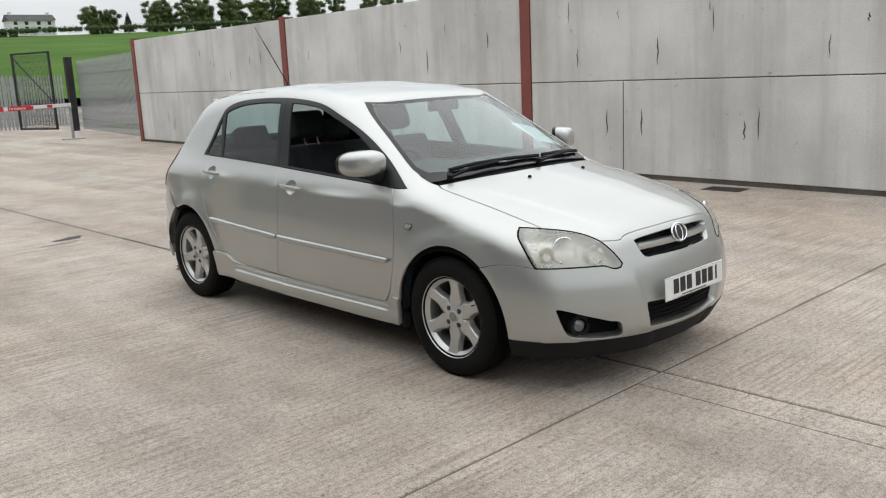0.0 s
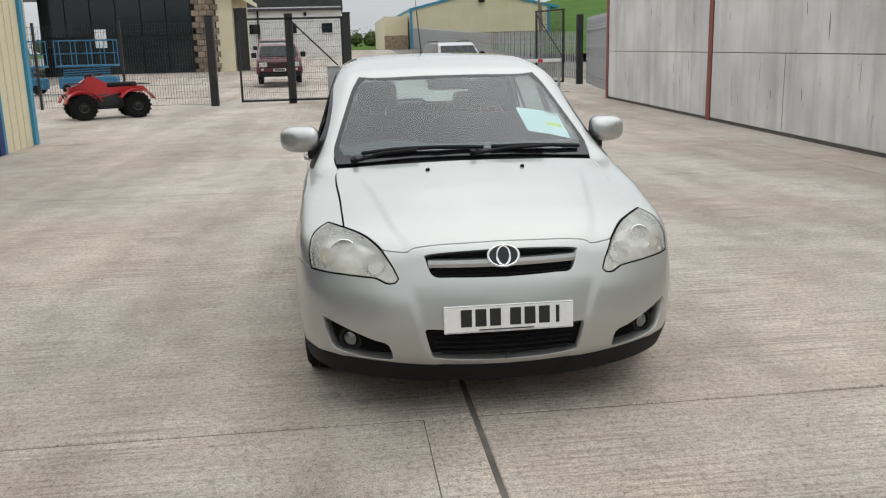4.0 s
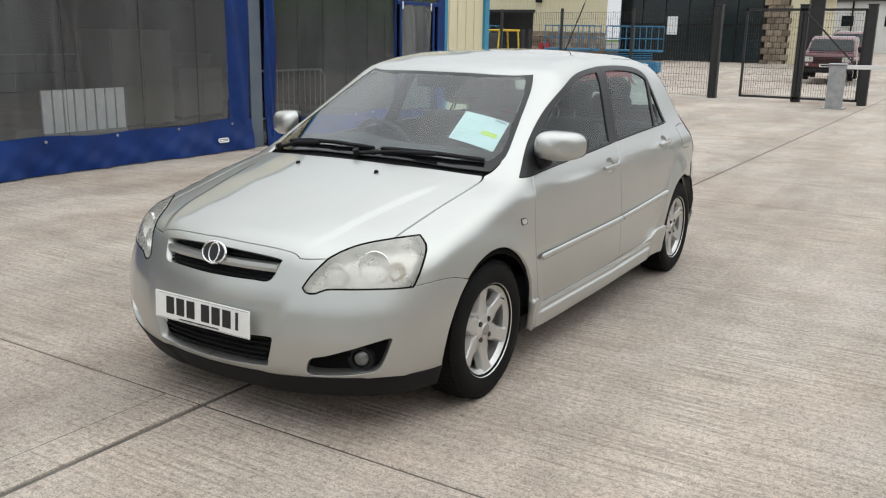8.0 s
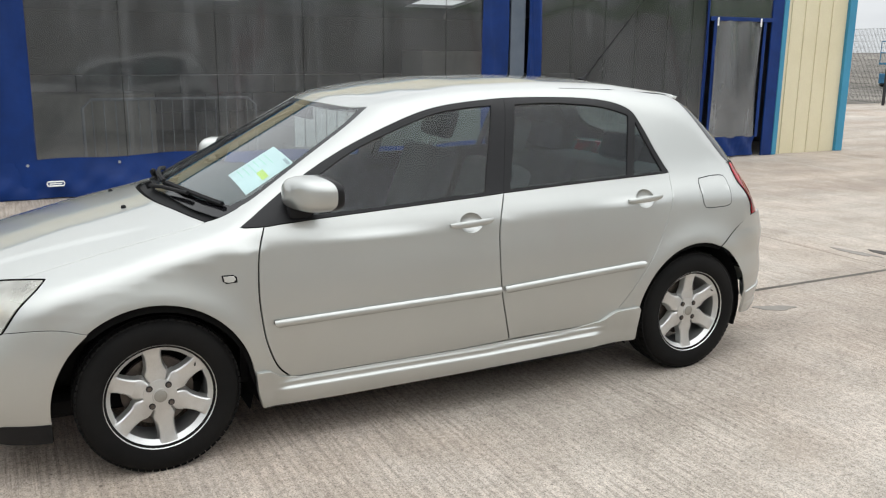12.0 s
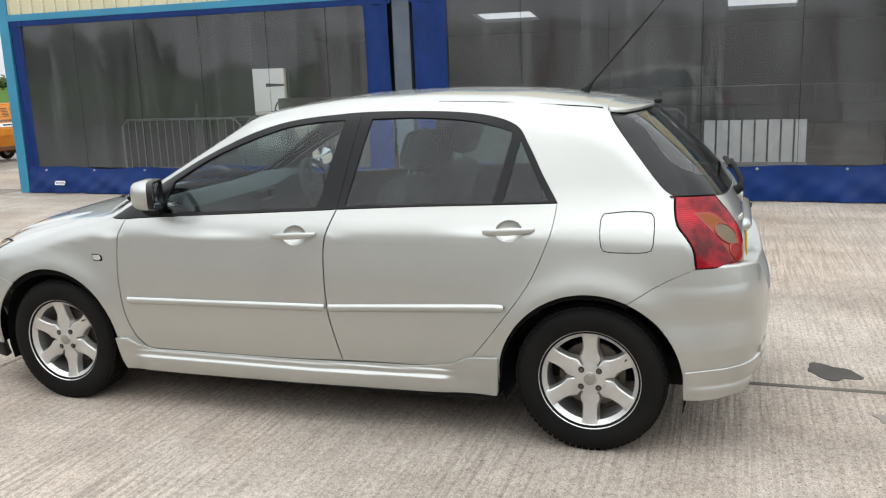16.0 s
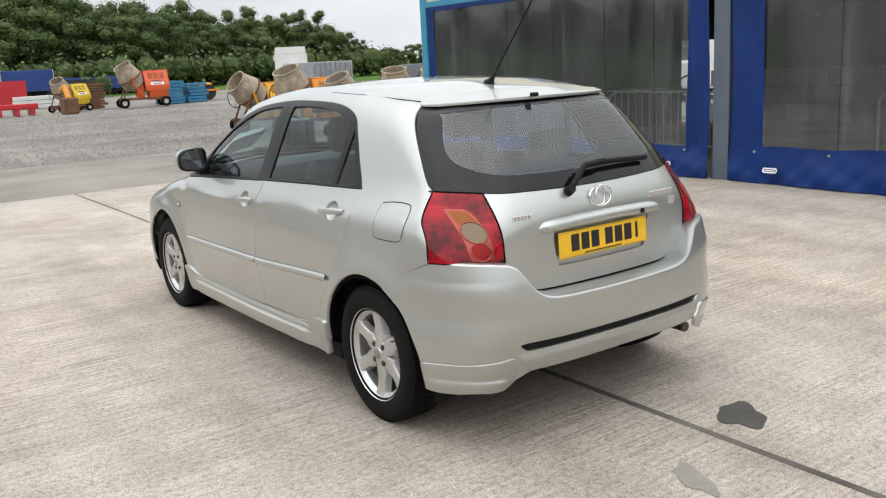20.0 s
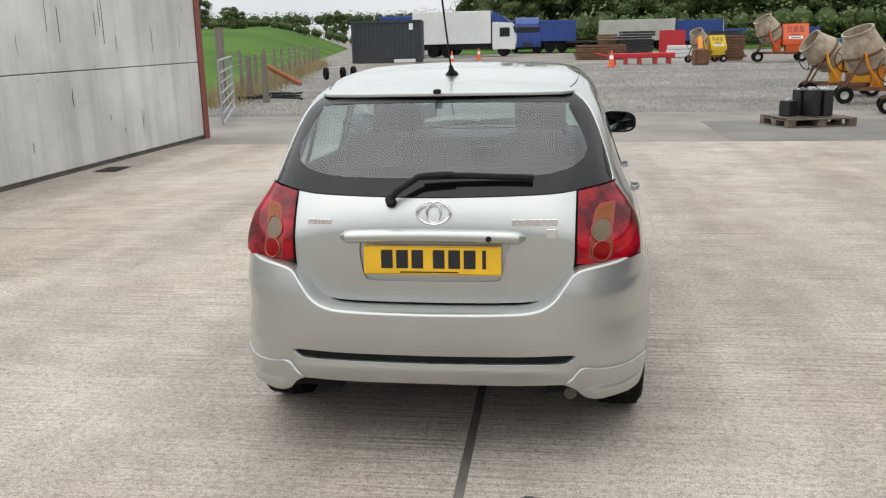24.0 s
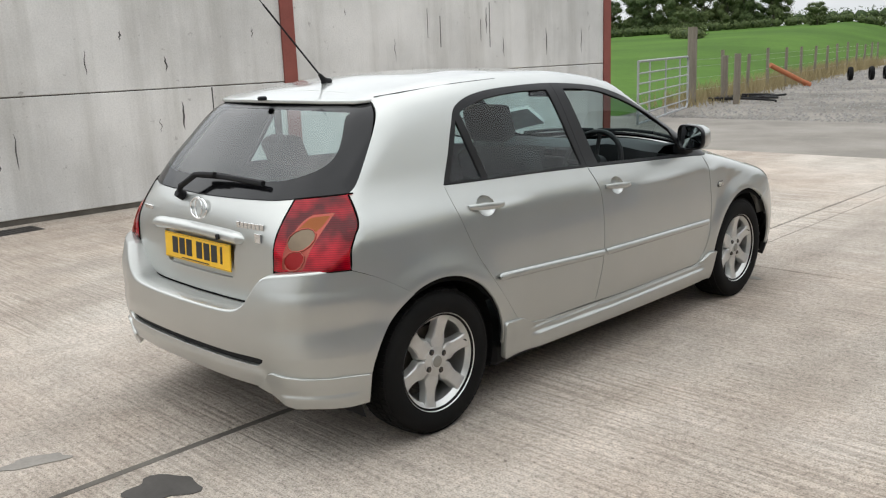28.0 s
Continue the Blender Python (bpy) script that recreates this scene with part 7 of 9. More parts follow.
# leaf tone lifted for the haze over the distant woods
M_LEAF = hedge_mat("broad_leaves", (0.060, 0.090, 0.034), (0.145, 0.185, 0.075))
# same foliage, darker: the shade deep in the crowns is painted in
M_SHADELEAF = hedge_mat("shaded_inner_leaves", (0.040, 0.062, 0.024), (0.070, 0.098, 0.038))
M_NEEDLE = hedge_mat("conifer_needles", (0.020, 0.040, 0.018), (0.045, 0.070, 0.030))
M_BARK = surf("bark", (0.06, 0.048, 0.036), (0.12, 0.10, 0.08), 4, 0.95, None, 30, 0.4, 0.4)


def leaf_cloud(rng, lumps, per, size, squash=0.8):
    """Small leaf cards scattered through overlapping lumps."""
    v, f = [], []
    for cx, cy, cz, r in lumps:
        for _ in range(per):
            d = np.array([rng.gauss(0, 1), rng.gauss(0, 1), rng.gauss(0, 1)])
            d /= np.linalg.norm(d) + 1e-6
            k = r * rng.uniform(0.45, 1.12)
            c = np.array((cx, cy, cz)) + d * k * (1, 1, squash)
            u = np.cross(d, (rng.uniform(-1, 1), rng.uniform(-1, 1), rng.uniform(-1, 1)))
            u /= np.linalg.norm(u) + 1e-6
            w = np.cross(d + u * rng.uniform(-0.6, 0.6), u)
            s = size * rng.uniform(0.6, 1.3)
            i = len(v)
            v += [tuple(c - u * s), tuple(c + w * s * 0.6), tuple(c + u * s), tuple(c - w * s * 0.6)]
            f.append((i, i + 1, i + 2, i + 3))
    return v, f


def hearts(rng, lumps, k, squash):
    """Dense uneven hearts inside the leaf lumps; their darker colour paints the crown's inner shade."""
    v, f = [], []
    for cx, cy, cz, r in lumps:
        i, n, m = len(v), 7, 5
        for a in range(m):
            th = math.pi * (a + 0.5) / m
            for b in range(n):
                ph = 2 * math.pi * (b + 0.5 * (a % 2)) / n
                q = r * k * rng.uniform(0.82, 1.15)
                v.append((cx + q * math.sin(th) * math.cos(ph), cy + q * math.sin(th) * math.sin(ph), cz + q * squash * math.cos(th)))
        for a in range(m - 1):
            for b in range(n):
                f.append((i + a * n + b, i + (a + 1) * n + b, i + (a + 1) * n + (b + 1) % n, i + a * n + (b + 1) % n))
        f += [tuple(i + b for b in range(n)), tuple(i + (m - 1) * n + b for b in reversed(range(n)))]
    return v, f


def with_hearts(rng, cloud, lumps, k=0.80, squash=0.8):
    (v, f), (v2, f2) = cloud, hearts(rng, lumps, k, squash)
    return v + v2, f + [tuple(len(v) + j for j in q) for q in f2], len(f)


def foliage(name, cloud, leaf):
    """Outer leaves over hearts with shade put into their colour, as one mesh."""
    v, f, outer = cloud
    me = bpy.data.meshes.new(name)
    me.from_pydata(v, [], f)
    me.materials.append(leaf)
    me.materials.append(M_SHADELEAF)
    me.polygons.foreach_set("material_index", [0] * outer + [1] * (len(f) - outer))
    return new(name, me)


def tree(seed, h, spread, conifer=False):
    """Tapered trunk, limbs, and a crown of leaf clumps; stands at the origin."""
    rng = random.Random(seed)
    t = tagged(new("tree"), "tall dark conifer in the wood" if conifer else "leafy broadleaf tree, dark green", "tree", "trees round the yard")
    bm = tube((0, 0, -0.4), (rng.uniform(-0.2, 0.2), 0, h * 0.45), h * 0.028, h * 0.016, 9)
    lumps = []
    if conifer:
        tube((0, 0, h * 0.4), (0, 0, h), h * 0.016, 0.02, 7, bm)
        for k in range(13):
            z = h * (0.22 + 0.76 * k / 12)
            r = spread * (1.05 - 0.93 * k / 12)
            for a in range(5):
                an = a * 1.257 + k
                lumps.append((r * 0.55 * math.cos(an), r * 0.55 * math.sin(an), z - 0.1 * r, max(0.25, r * 0.42)))
        per, size = 46, h * 0.018
    else:
        for k in range(7):
            a = k * 0.9 + rng.uniform(-0.3, 0.3)
            tube((0, 0, h * (0.25 + 0.03 * k)), (spread * 0.6 * math.cos(a), spread * 0.6 * math.sin(a), h * rng.uniform(0.5, 0.8)), h * 0.011, h * 0.004, 6, bm)
        for k in range(52):
            a, rr = rng.uniform(0, 6.28), spread * math.sqrt(rng.uniform(0.02, 1)) * 0.80
            z = h * rng.uniform(0.12, 0.93) * (1 - 0.25 * (rr / spread))
            lumps.append((rr * math.cos(a), rr * math.sin(a), z, spread * rng.uniform(0.18, 0.36)))
        per, size = 200, h * 0.0125
    part("trunk", bm, M_BARK, t)
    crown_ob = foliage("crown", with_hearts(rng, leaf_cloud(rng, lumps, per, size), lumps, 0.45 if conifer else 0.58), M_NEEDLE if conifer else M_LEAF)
    crown_ob.parent = t
    return t


KINDS = [tree(1, 9.0, 3.4), tree(2, 10.0, 3.0), tree(3, 8.0, 3.8), tree(4, 11.0, 3.3, True)]
first_use = [True] * 4


def plant(kind, x, y, z, rz, s):
    m = pose(x, y, z, 0, 0, rz) @ Matrix.Diagonal((s, s, s, 1))
    if first_use[kind]:
        first_use[kind] = False
        KINDS[kind].matrix_basis = m
        return KINDS[kind]
    ob = copy_thing(KINDS[kind], pose(x, y, z, 0, 0, rz))
    ob.scale = (s, s, s)
    return ob


# fields: rising pasture to the south-east, a hill to the north-east
def sheet(name, x0, x1, y0, y1, nx, ny, zf, material, label):
    bm = bmesh.new()
    g = [[bm.verts.new((x0 + (x1 - x0) * i / nx, y0 + (y1 - y0) * j / ny, zf(x0 + (x1 - x0) * i / nx, y0 + (y1 - y0) * j / ny))) for i in range(nx + 1)] for j in range(ny + 1)]
    for j in range(ny):
        for i in range(nx):
            bm.faces.new((g[j][i], g[j][i + 1], g[j + 1][i + 1], g[j + 1][i]))
    return tagged(part(name, bm, material, smooth=True), label, "field", kind="structure")


def south_z(x, y):
    """Flat by the fence, then a long even rise to a crest."""
    edge = 8.2 + (-y - 14) * 0.21
    d = max(0.0, x - edge)
    return -0.02 + 0.05 * min(d, 4) / 4 + 0.038 * min(1, d / 9) * max(0.0, min(-y, 116) - 20) * (1 - 0.0028 * min(max(0, x - 30), 90))


def north_z(x, y):
    r = max(0.0, (y - 48) + 0.25 * (x - 20))
    t = min(1, max(0, (x / (y + 5) - 0.10) / 0.17))
    return 0.9 + (12.0 * (1 - math.exp(-(max(0, r) / 95.0) ** 1.5)) + 3.5 * min(1, max(0, (y - 190) / 90)) + 0.03 * max(0, x - 60)) * t * t * (3 - 2 * t)


bm = bmesh.new()
ny, nx = 30, 24
rows = []
for j in range(ny + 1):
    y = -13.5 - 130 * (j / ny) ** 1.3
    e = 8.2 + (-y - 14) * 0.21
    rows.append([bm.verts.new((e + 130 * (i / nx) ** 1.6, y, south_z(e + 130 * (i / nx) ** 1.6, y))) for i in range(nx + 1)])
for p, q in zip(rows, rows[1:]):
    for i in range(nx):
        bm.faces.new((p[i], q[i], q[i + 1], p[i + 1]))
tagged(part("south_field", bm, M_GRASS, smooth=True), "bright green grazed pasture behind the fence", "field", kind="structure")
sheet("grass_verge", 6.9, 14, -13.5, 30, 6, 20, lambda x, y: -0.015, M_GRASS, "rough green verge behind the yard wall")
sheet("north_field", 12, 330, 46, 300, 50, 40, north_z, M_GRASS, "green hillside pasture")
sheet("back_field", -160, 12, -260, -75, 20, 12, lambda x, y: -0.01 + max(0, -y - 105) * float(np.interp(x, (-60, -15), (0.022, 0.085))), M_GRASS, "green field behind the parked trailers")
sheet("far_field_north", -40, 12, 88, 300, 8, 12, lambda x, y: 1.30 + max(0, (y - 90)) * 0.018, M_GRASS, "green field beyond the road")
sheet("west_field", -400, -60, -120, 20, 14, 10, lambda x, y: max(0, -60 - x) * 0.035, M_GRASS, "green field on the rise")

tr = random.Random(21)
# wood behind the yard
def wood_size(x):
    """The wood drops towards its western end and stops there."""
    return float(np.interp(x, (-72, -58, -56, -34, -22), (0.50, 0.56, 0.90, 1.06, 1.28)))


for k in range(46):
    x = 6 - 78 * k / 45 + tr.uniform(-1.2, 1.2)
    plant(tr.choice((0, 0, 1, 2)), x, -100 + 0.10 * (x - 6) + tr.uniform(-5, 4), 0, tr.uniform(0, 360), tr.uniform(0.88, 1.14) * wood_size(x))
for k in range(30):
    x = 8 - 62 * k / 29 + tr.uniform(-1, 1)
    plant(tr.choice((0, 1, 2)), x, -108 + tr.uniform(-4, 3), 0.2, tr.uniform(0, 360), tr.uniform(1.0, 1.22) * wood_size(x))
for k in range(9):                       # scattered trees and hedges to the south-east
    plant(tr.choice((0, 1, 2)), 14 + 12 * k + tr.uniform(-3, 3), -135 + tr.uniform(-6, 6), max(0.0, south_z(14 + 12 * k, -135)) - 0.3, tr.uniform(0, 360), tr.uniform(0.45, 0.7))
for k in range(26):                      # dark wood along the far side of the pasture
    x = 50 + 2.4 * k + tr.uniform(-1, 1)
    y = -112 + 0.45 * (x - 50) + tr.uniform(-3, 3)
    plant(tr.choice((0, 1, 2, 0, 2)), x, y, south_z(x, y) - 0.4, tr.uniform(0, 360), tr.uniform(0.65, 1.0))
for x, y, s in ((46, -84, 0.42), (40, -104, 0.35)):
    plant(2, x, y, south_z(x, y) - 0.2, 40, s)
# trees to the west, seen past the shed's corner
for x, y, s, kd in ((-96, -118, 0.9, 0), (-104, -110, 1.0, 2), (-118, -104, 0.85, 0), (-80, -104, 0.70, 2), (-74, -99, 0.55, 0), (-110, -80, 0.9, 3), (-116, -76, 0.8, 3), (-121, -74, 0.85, 2), (-126, -70, 0.8, 0), (-104, -92, 0.5, 2), (-132, -66, 0.9, 3)):
    plant(kd, x, y, 1.2, tr.uniform(0, 360), s)
# hilltop trees to the north-east
for x, y, s, kd in ((76, 236, 0.35, 2), (100, 232, 0.9, 0), (108, 224, 1.0, 1), (115, 232, 1.2, 0), (122, 222, 1.1, 2), (130, 222, 1.15, 1), (138, 232, 1.2, 0), (146, 232, 1.2, 2), (155, 218, 1.2, 1), (165, 232, 1.25, 0), (92, 226, 1.0, 0), (96, 229, 0.9, 2), (104, 230, 0.55, 3), (112, 228, 1.1, 2), (119, 226, 1.15, 1), (126, 230, 1.2, 0), (134, 226, 1.2, 2), (142, 224, 1.2, 1), (150, 226, 1.25, 0), (160, 222, 1.2, 2), (170, 224, 1.25, 1), (181, 220, 1.2, 0), (192, 222, 1.25, 2), (204, 218, 1.2, 1), (216, 220, 1.2, 0), (228, 216, 1.25, 2), (240, 216, 1.2, 1), (80, 256, 0.4, 2)):
    plant(kd, x, y, north_z(x, y) - 0.6, tr.uniform(0, 360), s)


def hedge(points, h, w, per, seed, label):
    rng = random.Random(seed)
    lumps = []
    for (x0, y0, z0), (x1, y1, z1) in zip(points, points[1:]):
        n = max(2, int(math.dist((x0, y0), (x1, y1)) / (w * 0.8)))
        for k in range(n):
            t = k / n
            lumps.append((x0 + (x1 - x0) * t + rng.uniform(-0.3, 0.3), y0 + (y1 - y0) * t + rng.uniform(-0.3, 0.3), z0 + (z1 - z0) * t + h * 0.45, w * rng.uniform(0.6, 0.9)))
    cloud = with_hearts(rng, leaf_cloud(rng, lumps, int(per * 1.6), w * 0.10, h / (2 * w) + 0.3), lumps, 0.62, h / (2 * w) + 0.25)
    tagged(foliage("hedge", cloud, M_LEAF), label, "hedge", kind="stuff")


on_field = lambda pts: [(x, y, max(0.0, south_z(x, y)) - 0.2) for x, y in pts]
hedge(on_field([(120, -70), (90, -86), (66, -98), (50, -108), (40, -115), (24, -117)]), 1.5, 1.3, 90, 5, "dark field hedge along the pasture")
hedge([(150, -138, 2.9), (110, -150, 3.5), (70, -160, 3.9), (40, -165, 3.9), (12, -165, 3.6)], 3.0, 2.4, 70, 15, "dark line of bushes beyond the pasture")
hedge(on_field([(38, -72), (44, -78)]), 1.3, 1.2, 110, 6, "rough bushes in the pasture")
hedge([(8, -95, 0.0), (-20, -96, 0.2), (-44, -99, 0.2), (-66, -103, 0.2)], 4.6, 2.6, 70, 7, "dark green scrub below the wood")
hedge([(-70, -96, 0.5), (-100, -84, 1.4), (-130, -66, 2.2)], 1.8, 1.6, 90, 8, "field hedge on the rise")
hedge([(-16.5, -74, 0.0), (-20, -75, 0.0)], 2.4, 1.6, 90, 9, "round green bush behind the trailers")
hedge([(60, 205, 13.3), (120, 205, 15.5), (240, 190, 17)], 1.6, 1.5, 60, 10, "hedge along the hill's crest")
hedge([(-40, 120, 1.6), (12, 118, 1.6), (14, 98, 1.6)], 2.6, 2.0, 90, 12, "hedge at the far field")

# white house on the hill
house = ground_thing("house", "white two-storey farmhouse on the hill", "house", 88, 258, 17.0, -6)
part("wall", box(-6, 6, -3.5, 3.5, -1.0, 3.4), M_WHITEWALL, house)
bm = bmesh.new()
prism([(-3.9, 3.3), (3.9, 3.3), (0, 5.0)], -6.3, 6.3, bm, Matrix(((0, 0, 1, 0), (1, 0, 0, 0), (0, 1, 0, 0), (0, 0, 0, 1))))
hr = part("roof", bm, M_SLATE, house)
for x in (-5, 5):
    part("chimney", box(x - 0.4, x + 0.4, -0.4, 0.4, 4.3, 5.6), M_WHITEWALL, hr)
for x in (-4.4, -1.6, 1.6, 4.4):
    for z in (0.5, 2.0):
        part("window", box(x - 0.45, x + 0.45, -3.56, -3.48, z, z + 0.95), M_DARKGLASS, house)

# cream unit with blue trim
unit = ground_thing("industrial_unit", "cream-clad industrial unit with blue roof trim", "building", 12.5, 75, 1.2, 0)
Lx, Rx = -6.4, 6.2
prof = [(Lx, 0.0), (Rx, 0.0), (Rx, 3.75), (0.05, 5.15), (Lx, 3.65)]
bm = bmesh.new()
prism(prof, 0.0, 26.0, bm, Matrix(((1, 0, 0, 0), (0, 0, 1, 0), (0, 1, 0, 0), (0, 0, 0, 1))))
for k in range(40):
    x = Lx + 0.3 + k * 0.31
    zt = 5.15 - abs(x - 0.05) * 0.232
    box(x - 0.02, x + 0.02, -0.03, 0.001, 1.6, zt - 0.05, 0, bm)
part("wall", bm, M_CREAM, unit)
part("plinth", box(Lx - 0.02, Rx + 0.02, -0.06, 0.0, 0.0, 1.5), M_STONE, unit, "brown brick plinth")
for (xa, za), (xb, zb) in (((Lx - 0.1, 3.63), (0.05, 5.17)), ((0.05, 5.17), (Rx + 0.9, 3.62))):
    b2 = box(0, math.hypot(xb - xa, zb - za), -0.12, 26.1, -0.16, 0.06)
    b2.transform(Matrix.Translation((xa, 0, za)) @ Matrix.Rotation(-math.atan2(zb - za, xb - xa), 4, "Y"))
    part("roof_edge", b2, M_TRIMBLUE, unit, "blue roof trim")
for x in (Lx, Rx):
    part("corner_trim", box(x - 0.12, x + 0.12, -0.09, 0.03, 0.0, 3.7), M_TRIMBLUE, unit)
part("blue_panel", box(Lx + 0.2, Lx + 2.6, -0.10, -0.03, 1.4, 1.75), M_TRIMBLUE, unit)
part("flood_lamp", box(-0.25, 0.25, -0.35, -0.03, 4.1, 4.55, 0.03), M_BLACK, unit)
part("lean_to", box(Lx - 2.3, Lx - 0.15, 2.0, 22, 0.0, 3.1), M_CREAM, unit)
part("lean_to_plinth", box(Lx - 2.33, Lx - 0.15, 1.96, 2.0, 0.0, 1.4), M_STONE, unit)

# white building with a dark roof
wb = ground_thing("white_building", "white rendered single-storey building with a dark tiled roof", "building", -4.0, 62, 0.98, 0)
part("wall", box(-5.5, 3.8, 0, 14, -0.3, 3.65), M_WHITEWALL, wb)
wr = part("roof", box(-6.0, 3.95, -0.25, 4.7, 3.40, 3.44), M_SLATE, wb, "dark tiled roof")
for k in range(9):
    part("tile_course", box(-6.0, 3.95, -0.3 + k * 0.55, 0.30 + k * 0.55, 3.38 + k * 0.165, 3.55 + k * 0.165), M_SLATE, wr)
for x in (-2.57, 0.1, 2.72):
    w = part("window", box(x - 0.38, x + 0.38, -0.05, 0.02, 1.75, 2.45, 0.01), M_DARKGLASS, wb)
    part("sill", box(x - 0.45, x + 0.45, -0.1, 0.0, 1.68, 1.75), M_WHITEWALL, w)
part("down_pipe", tube((-2.3, -0.08, 0), (-2.3, -0.08, 3.5), 0.06, seg=8), M_BLACK, wb)
part("wall_lamp", box(1.05, 1.25, -0.15, 0.0, 3.0, 3.25, 0.02), M_BLACK, wb)

# office of dark glass and stone, with the cream workshop beside it
office = ground_thing("office_block", "office with dark glass front and stone corner", "building", -8.6, 46, 0.3, 0)
part("frame", box(-8.2, 0.0, 0.25, 9.0, 0.0, 5.0), M_BLACKSTEEL, office)
part("roof_edge", box(-8.6, 0.25, -0.2, 9.3, 4.6, 5.1), M_BLACKSTEEL, office)
for k in range(6):
    for z0, z1 in ((0.15, 2.1), (2.2, 4.5)):
        part("pane", box(-8.1 + k * 1.35, -8.1 + k * 1.35 + 1.27, 0.15, 0.22, z0, z1), M_DARKGLASS, office)
part("notice", box(-5.3, -4.7, 0.09, 0.13, 1.6, 2.6), M_PAPER, office, "white notice in the window")
stone_rng = random.Random(3)
for j in range(15):
    for i in range(3):
        zz = 0.32 * j
        x = 0.02 + i * 0.42 + (0.2 if j % 2 else 0)
        part("stone", box(x, x + 0.40, 0.0 + stone_rng.uniform(-0.03, 0.0), 0.6, zz + 0.01, zz + 0.31, 0.015), M_STONE, office)
part("render_fin", box(1.35, 2.25, 0.1, 9.0, 0.0, 5.4), M_CREAM, office)
bm = bmesh.new()
prism([(0.9, 5.3), (2.9, 4.0), (2.9, 4.25), (0.9, 5.6)], -0.5, 9.0, bm, Matrix(((1, 0, 0, 0), (0, 0, 1, 0), (0, 1, 0, 0), (0, 0, 0, 1))))
part("porch_roof", bm, M_CREAM, office)
part("entrance", box(2.3, 3.0, 0.3, 0.5, 0.0, 3.6), M_BLACKSTEEL, office)
ws = ground_thing("workshop", "cream-clad workshop with stone plinth and an open doorway", "building", -30, 44, 0.2, 0)
for x0, x1, z0 in ((0, 5.0, 0.0), (8.6, 13.2, 0.0), (5.0, 8.6, 2.9)):
    ribbed("wall", x0, x1, 0.0, 0.1, max(z0, 1.75) if z0 < 1 else z0, 4.9, "x", ws, 0.3, 0.02)
for x0, x1 in ((0, 5.0), (8.6, 13.2)):
    for j in range(6):
        n = int((x1 - x0) / 0.46)
        for i in range(n):
            w = (x1 - x0) / n
            xx = x0 + i * w
            part("stone", box(xx + 0.005, xx + w - 0.005, -0.05 + stone_rng.uniform(-0.02, 0.01), 0.08, 0.29 * j + 0.005, 0.29 * j + 0.285, 0.012), M_STONE, ws)
part("door_frame", box(4.9, 8.7, -0.08, 0.12, 2.85, 3.0), M_BLACKSTEEL, ws)
part("doorway_dark", box(4.9, 8.7, 3.0, 3.1, 0.0, 3.0), M_DARKSHEET, ws)
part("side_inner", box(4.8, 4.9, 0.1, 3.0, 0, 3.0), M_DARKSHEET, ws)
part("side_inner", box(8.7, 8.8, 0.1, 3.0, 0, 3.0), M_DARKSHEET, ws)
part("roof", box(-0.4, 13.6, -0.4, 14, 4.9, 5.05), M_GALV, ws)
for x in (4.2, 9.0):
    part("flood_lamp", box(x - 0.15, x + 0.15, -0.35, -0.02, 3.4, 3.65, 0.02), M_BLACK, ws)
for x in (9.3, 9.7):
    part("extinguisher", tube((x, -0.25, 0.2), (x, -0.25, 1.1), 0.13, seg=10), M_REDSIGN, ws)

# leaning utility pole
pole = ground_thing("utility_pole", "weathered timber utility pole with crossarm gear", "pole", 14.4, 60, 0.9, 0)
part("shaft", tube((0.25, 0, -0.5), (-0.3, 0, 9.5), 0.17, 0.13, 10), M_TIMBER, pole, smooth=True)
part("transformer", box(-0.85, -0.35, -0.25, 0.25, 6.3, 6.9, 0.04), M_GALV, pole)
for z in (3.6, 4.2, 4.8):
    part("step_plate", box(0.0, 0.2, -0.2, -0.12, z, z + 0.22), M_PAPER, pole)

# ---- fences, gates and barrier ----
def mesh_panel(w, h, step=0.05):
    """Welded wire: uprights, cross wires, two folds."""
    bm = bmesh.new()
    n = int(w / step)
    for k in range(n + 1):
        x = -w / 2 + w * k / n
        box(x - 0.003, x + 0.003, -0.003, 0.003, 0.04, h, 0, bm)
    for k in range(13):
        z = 0.06 + (h - 0.08) * k / 12
        box(-w / 2, w / 2, -0.004, 0.004, z - 0.003, z + 0.003, 0, bm)
    return bm


mesh_fence = tagged(new("mesh_fence"), "black welded-mesh security fence on steel posts", "fence", kind="structure")
fp = [(-4.18, 20.5), (-6.7, 20.8), (-9.2, 21.3), (-11.7, 22.0), (-14.2, 22.8), (-16.7, 23.8)]
for (xa, ya), (xb, yb) in zip(fp, fp[1:]):
    w, a = math.dist((xa, ya), (xb, yb)), math.degrees(math.atan2(yb - ya, xb - xa))
    part("mesh_panel", mesh_panel(w, 2.35, 0.075), M_BLACKSTEEL, mesh_fence).matrix_basis = pose((xa + xb) / 2, (ya + yb) / 2, 0, 0, 0, a)
for x, y in fp:
    part("post", box(x - 0.035, x + 0.035, y - 0.035, y + 0.035, 0, 2.45, 0.004), M_BLACKSTEEL, mesh_fence)


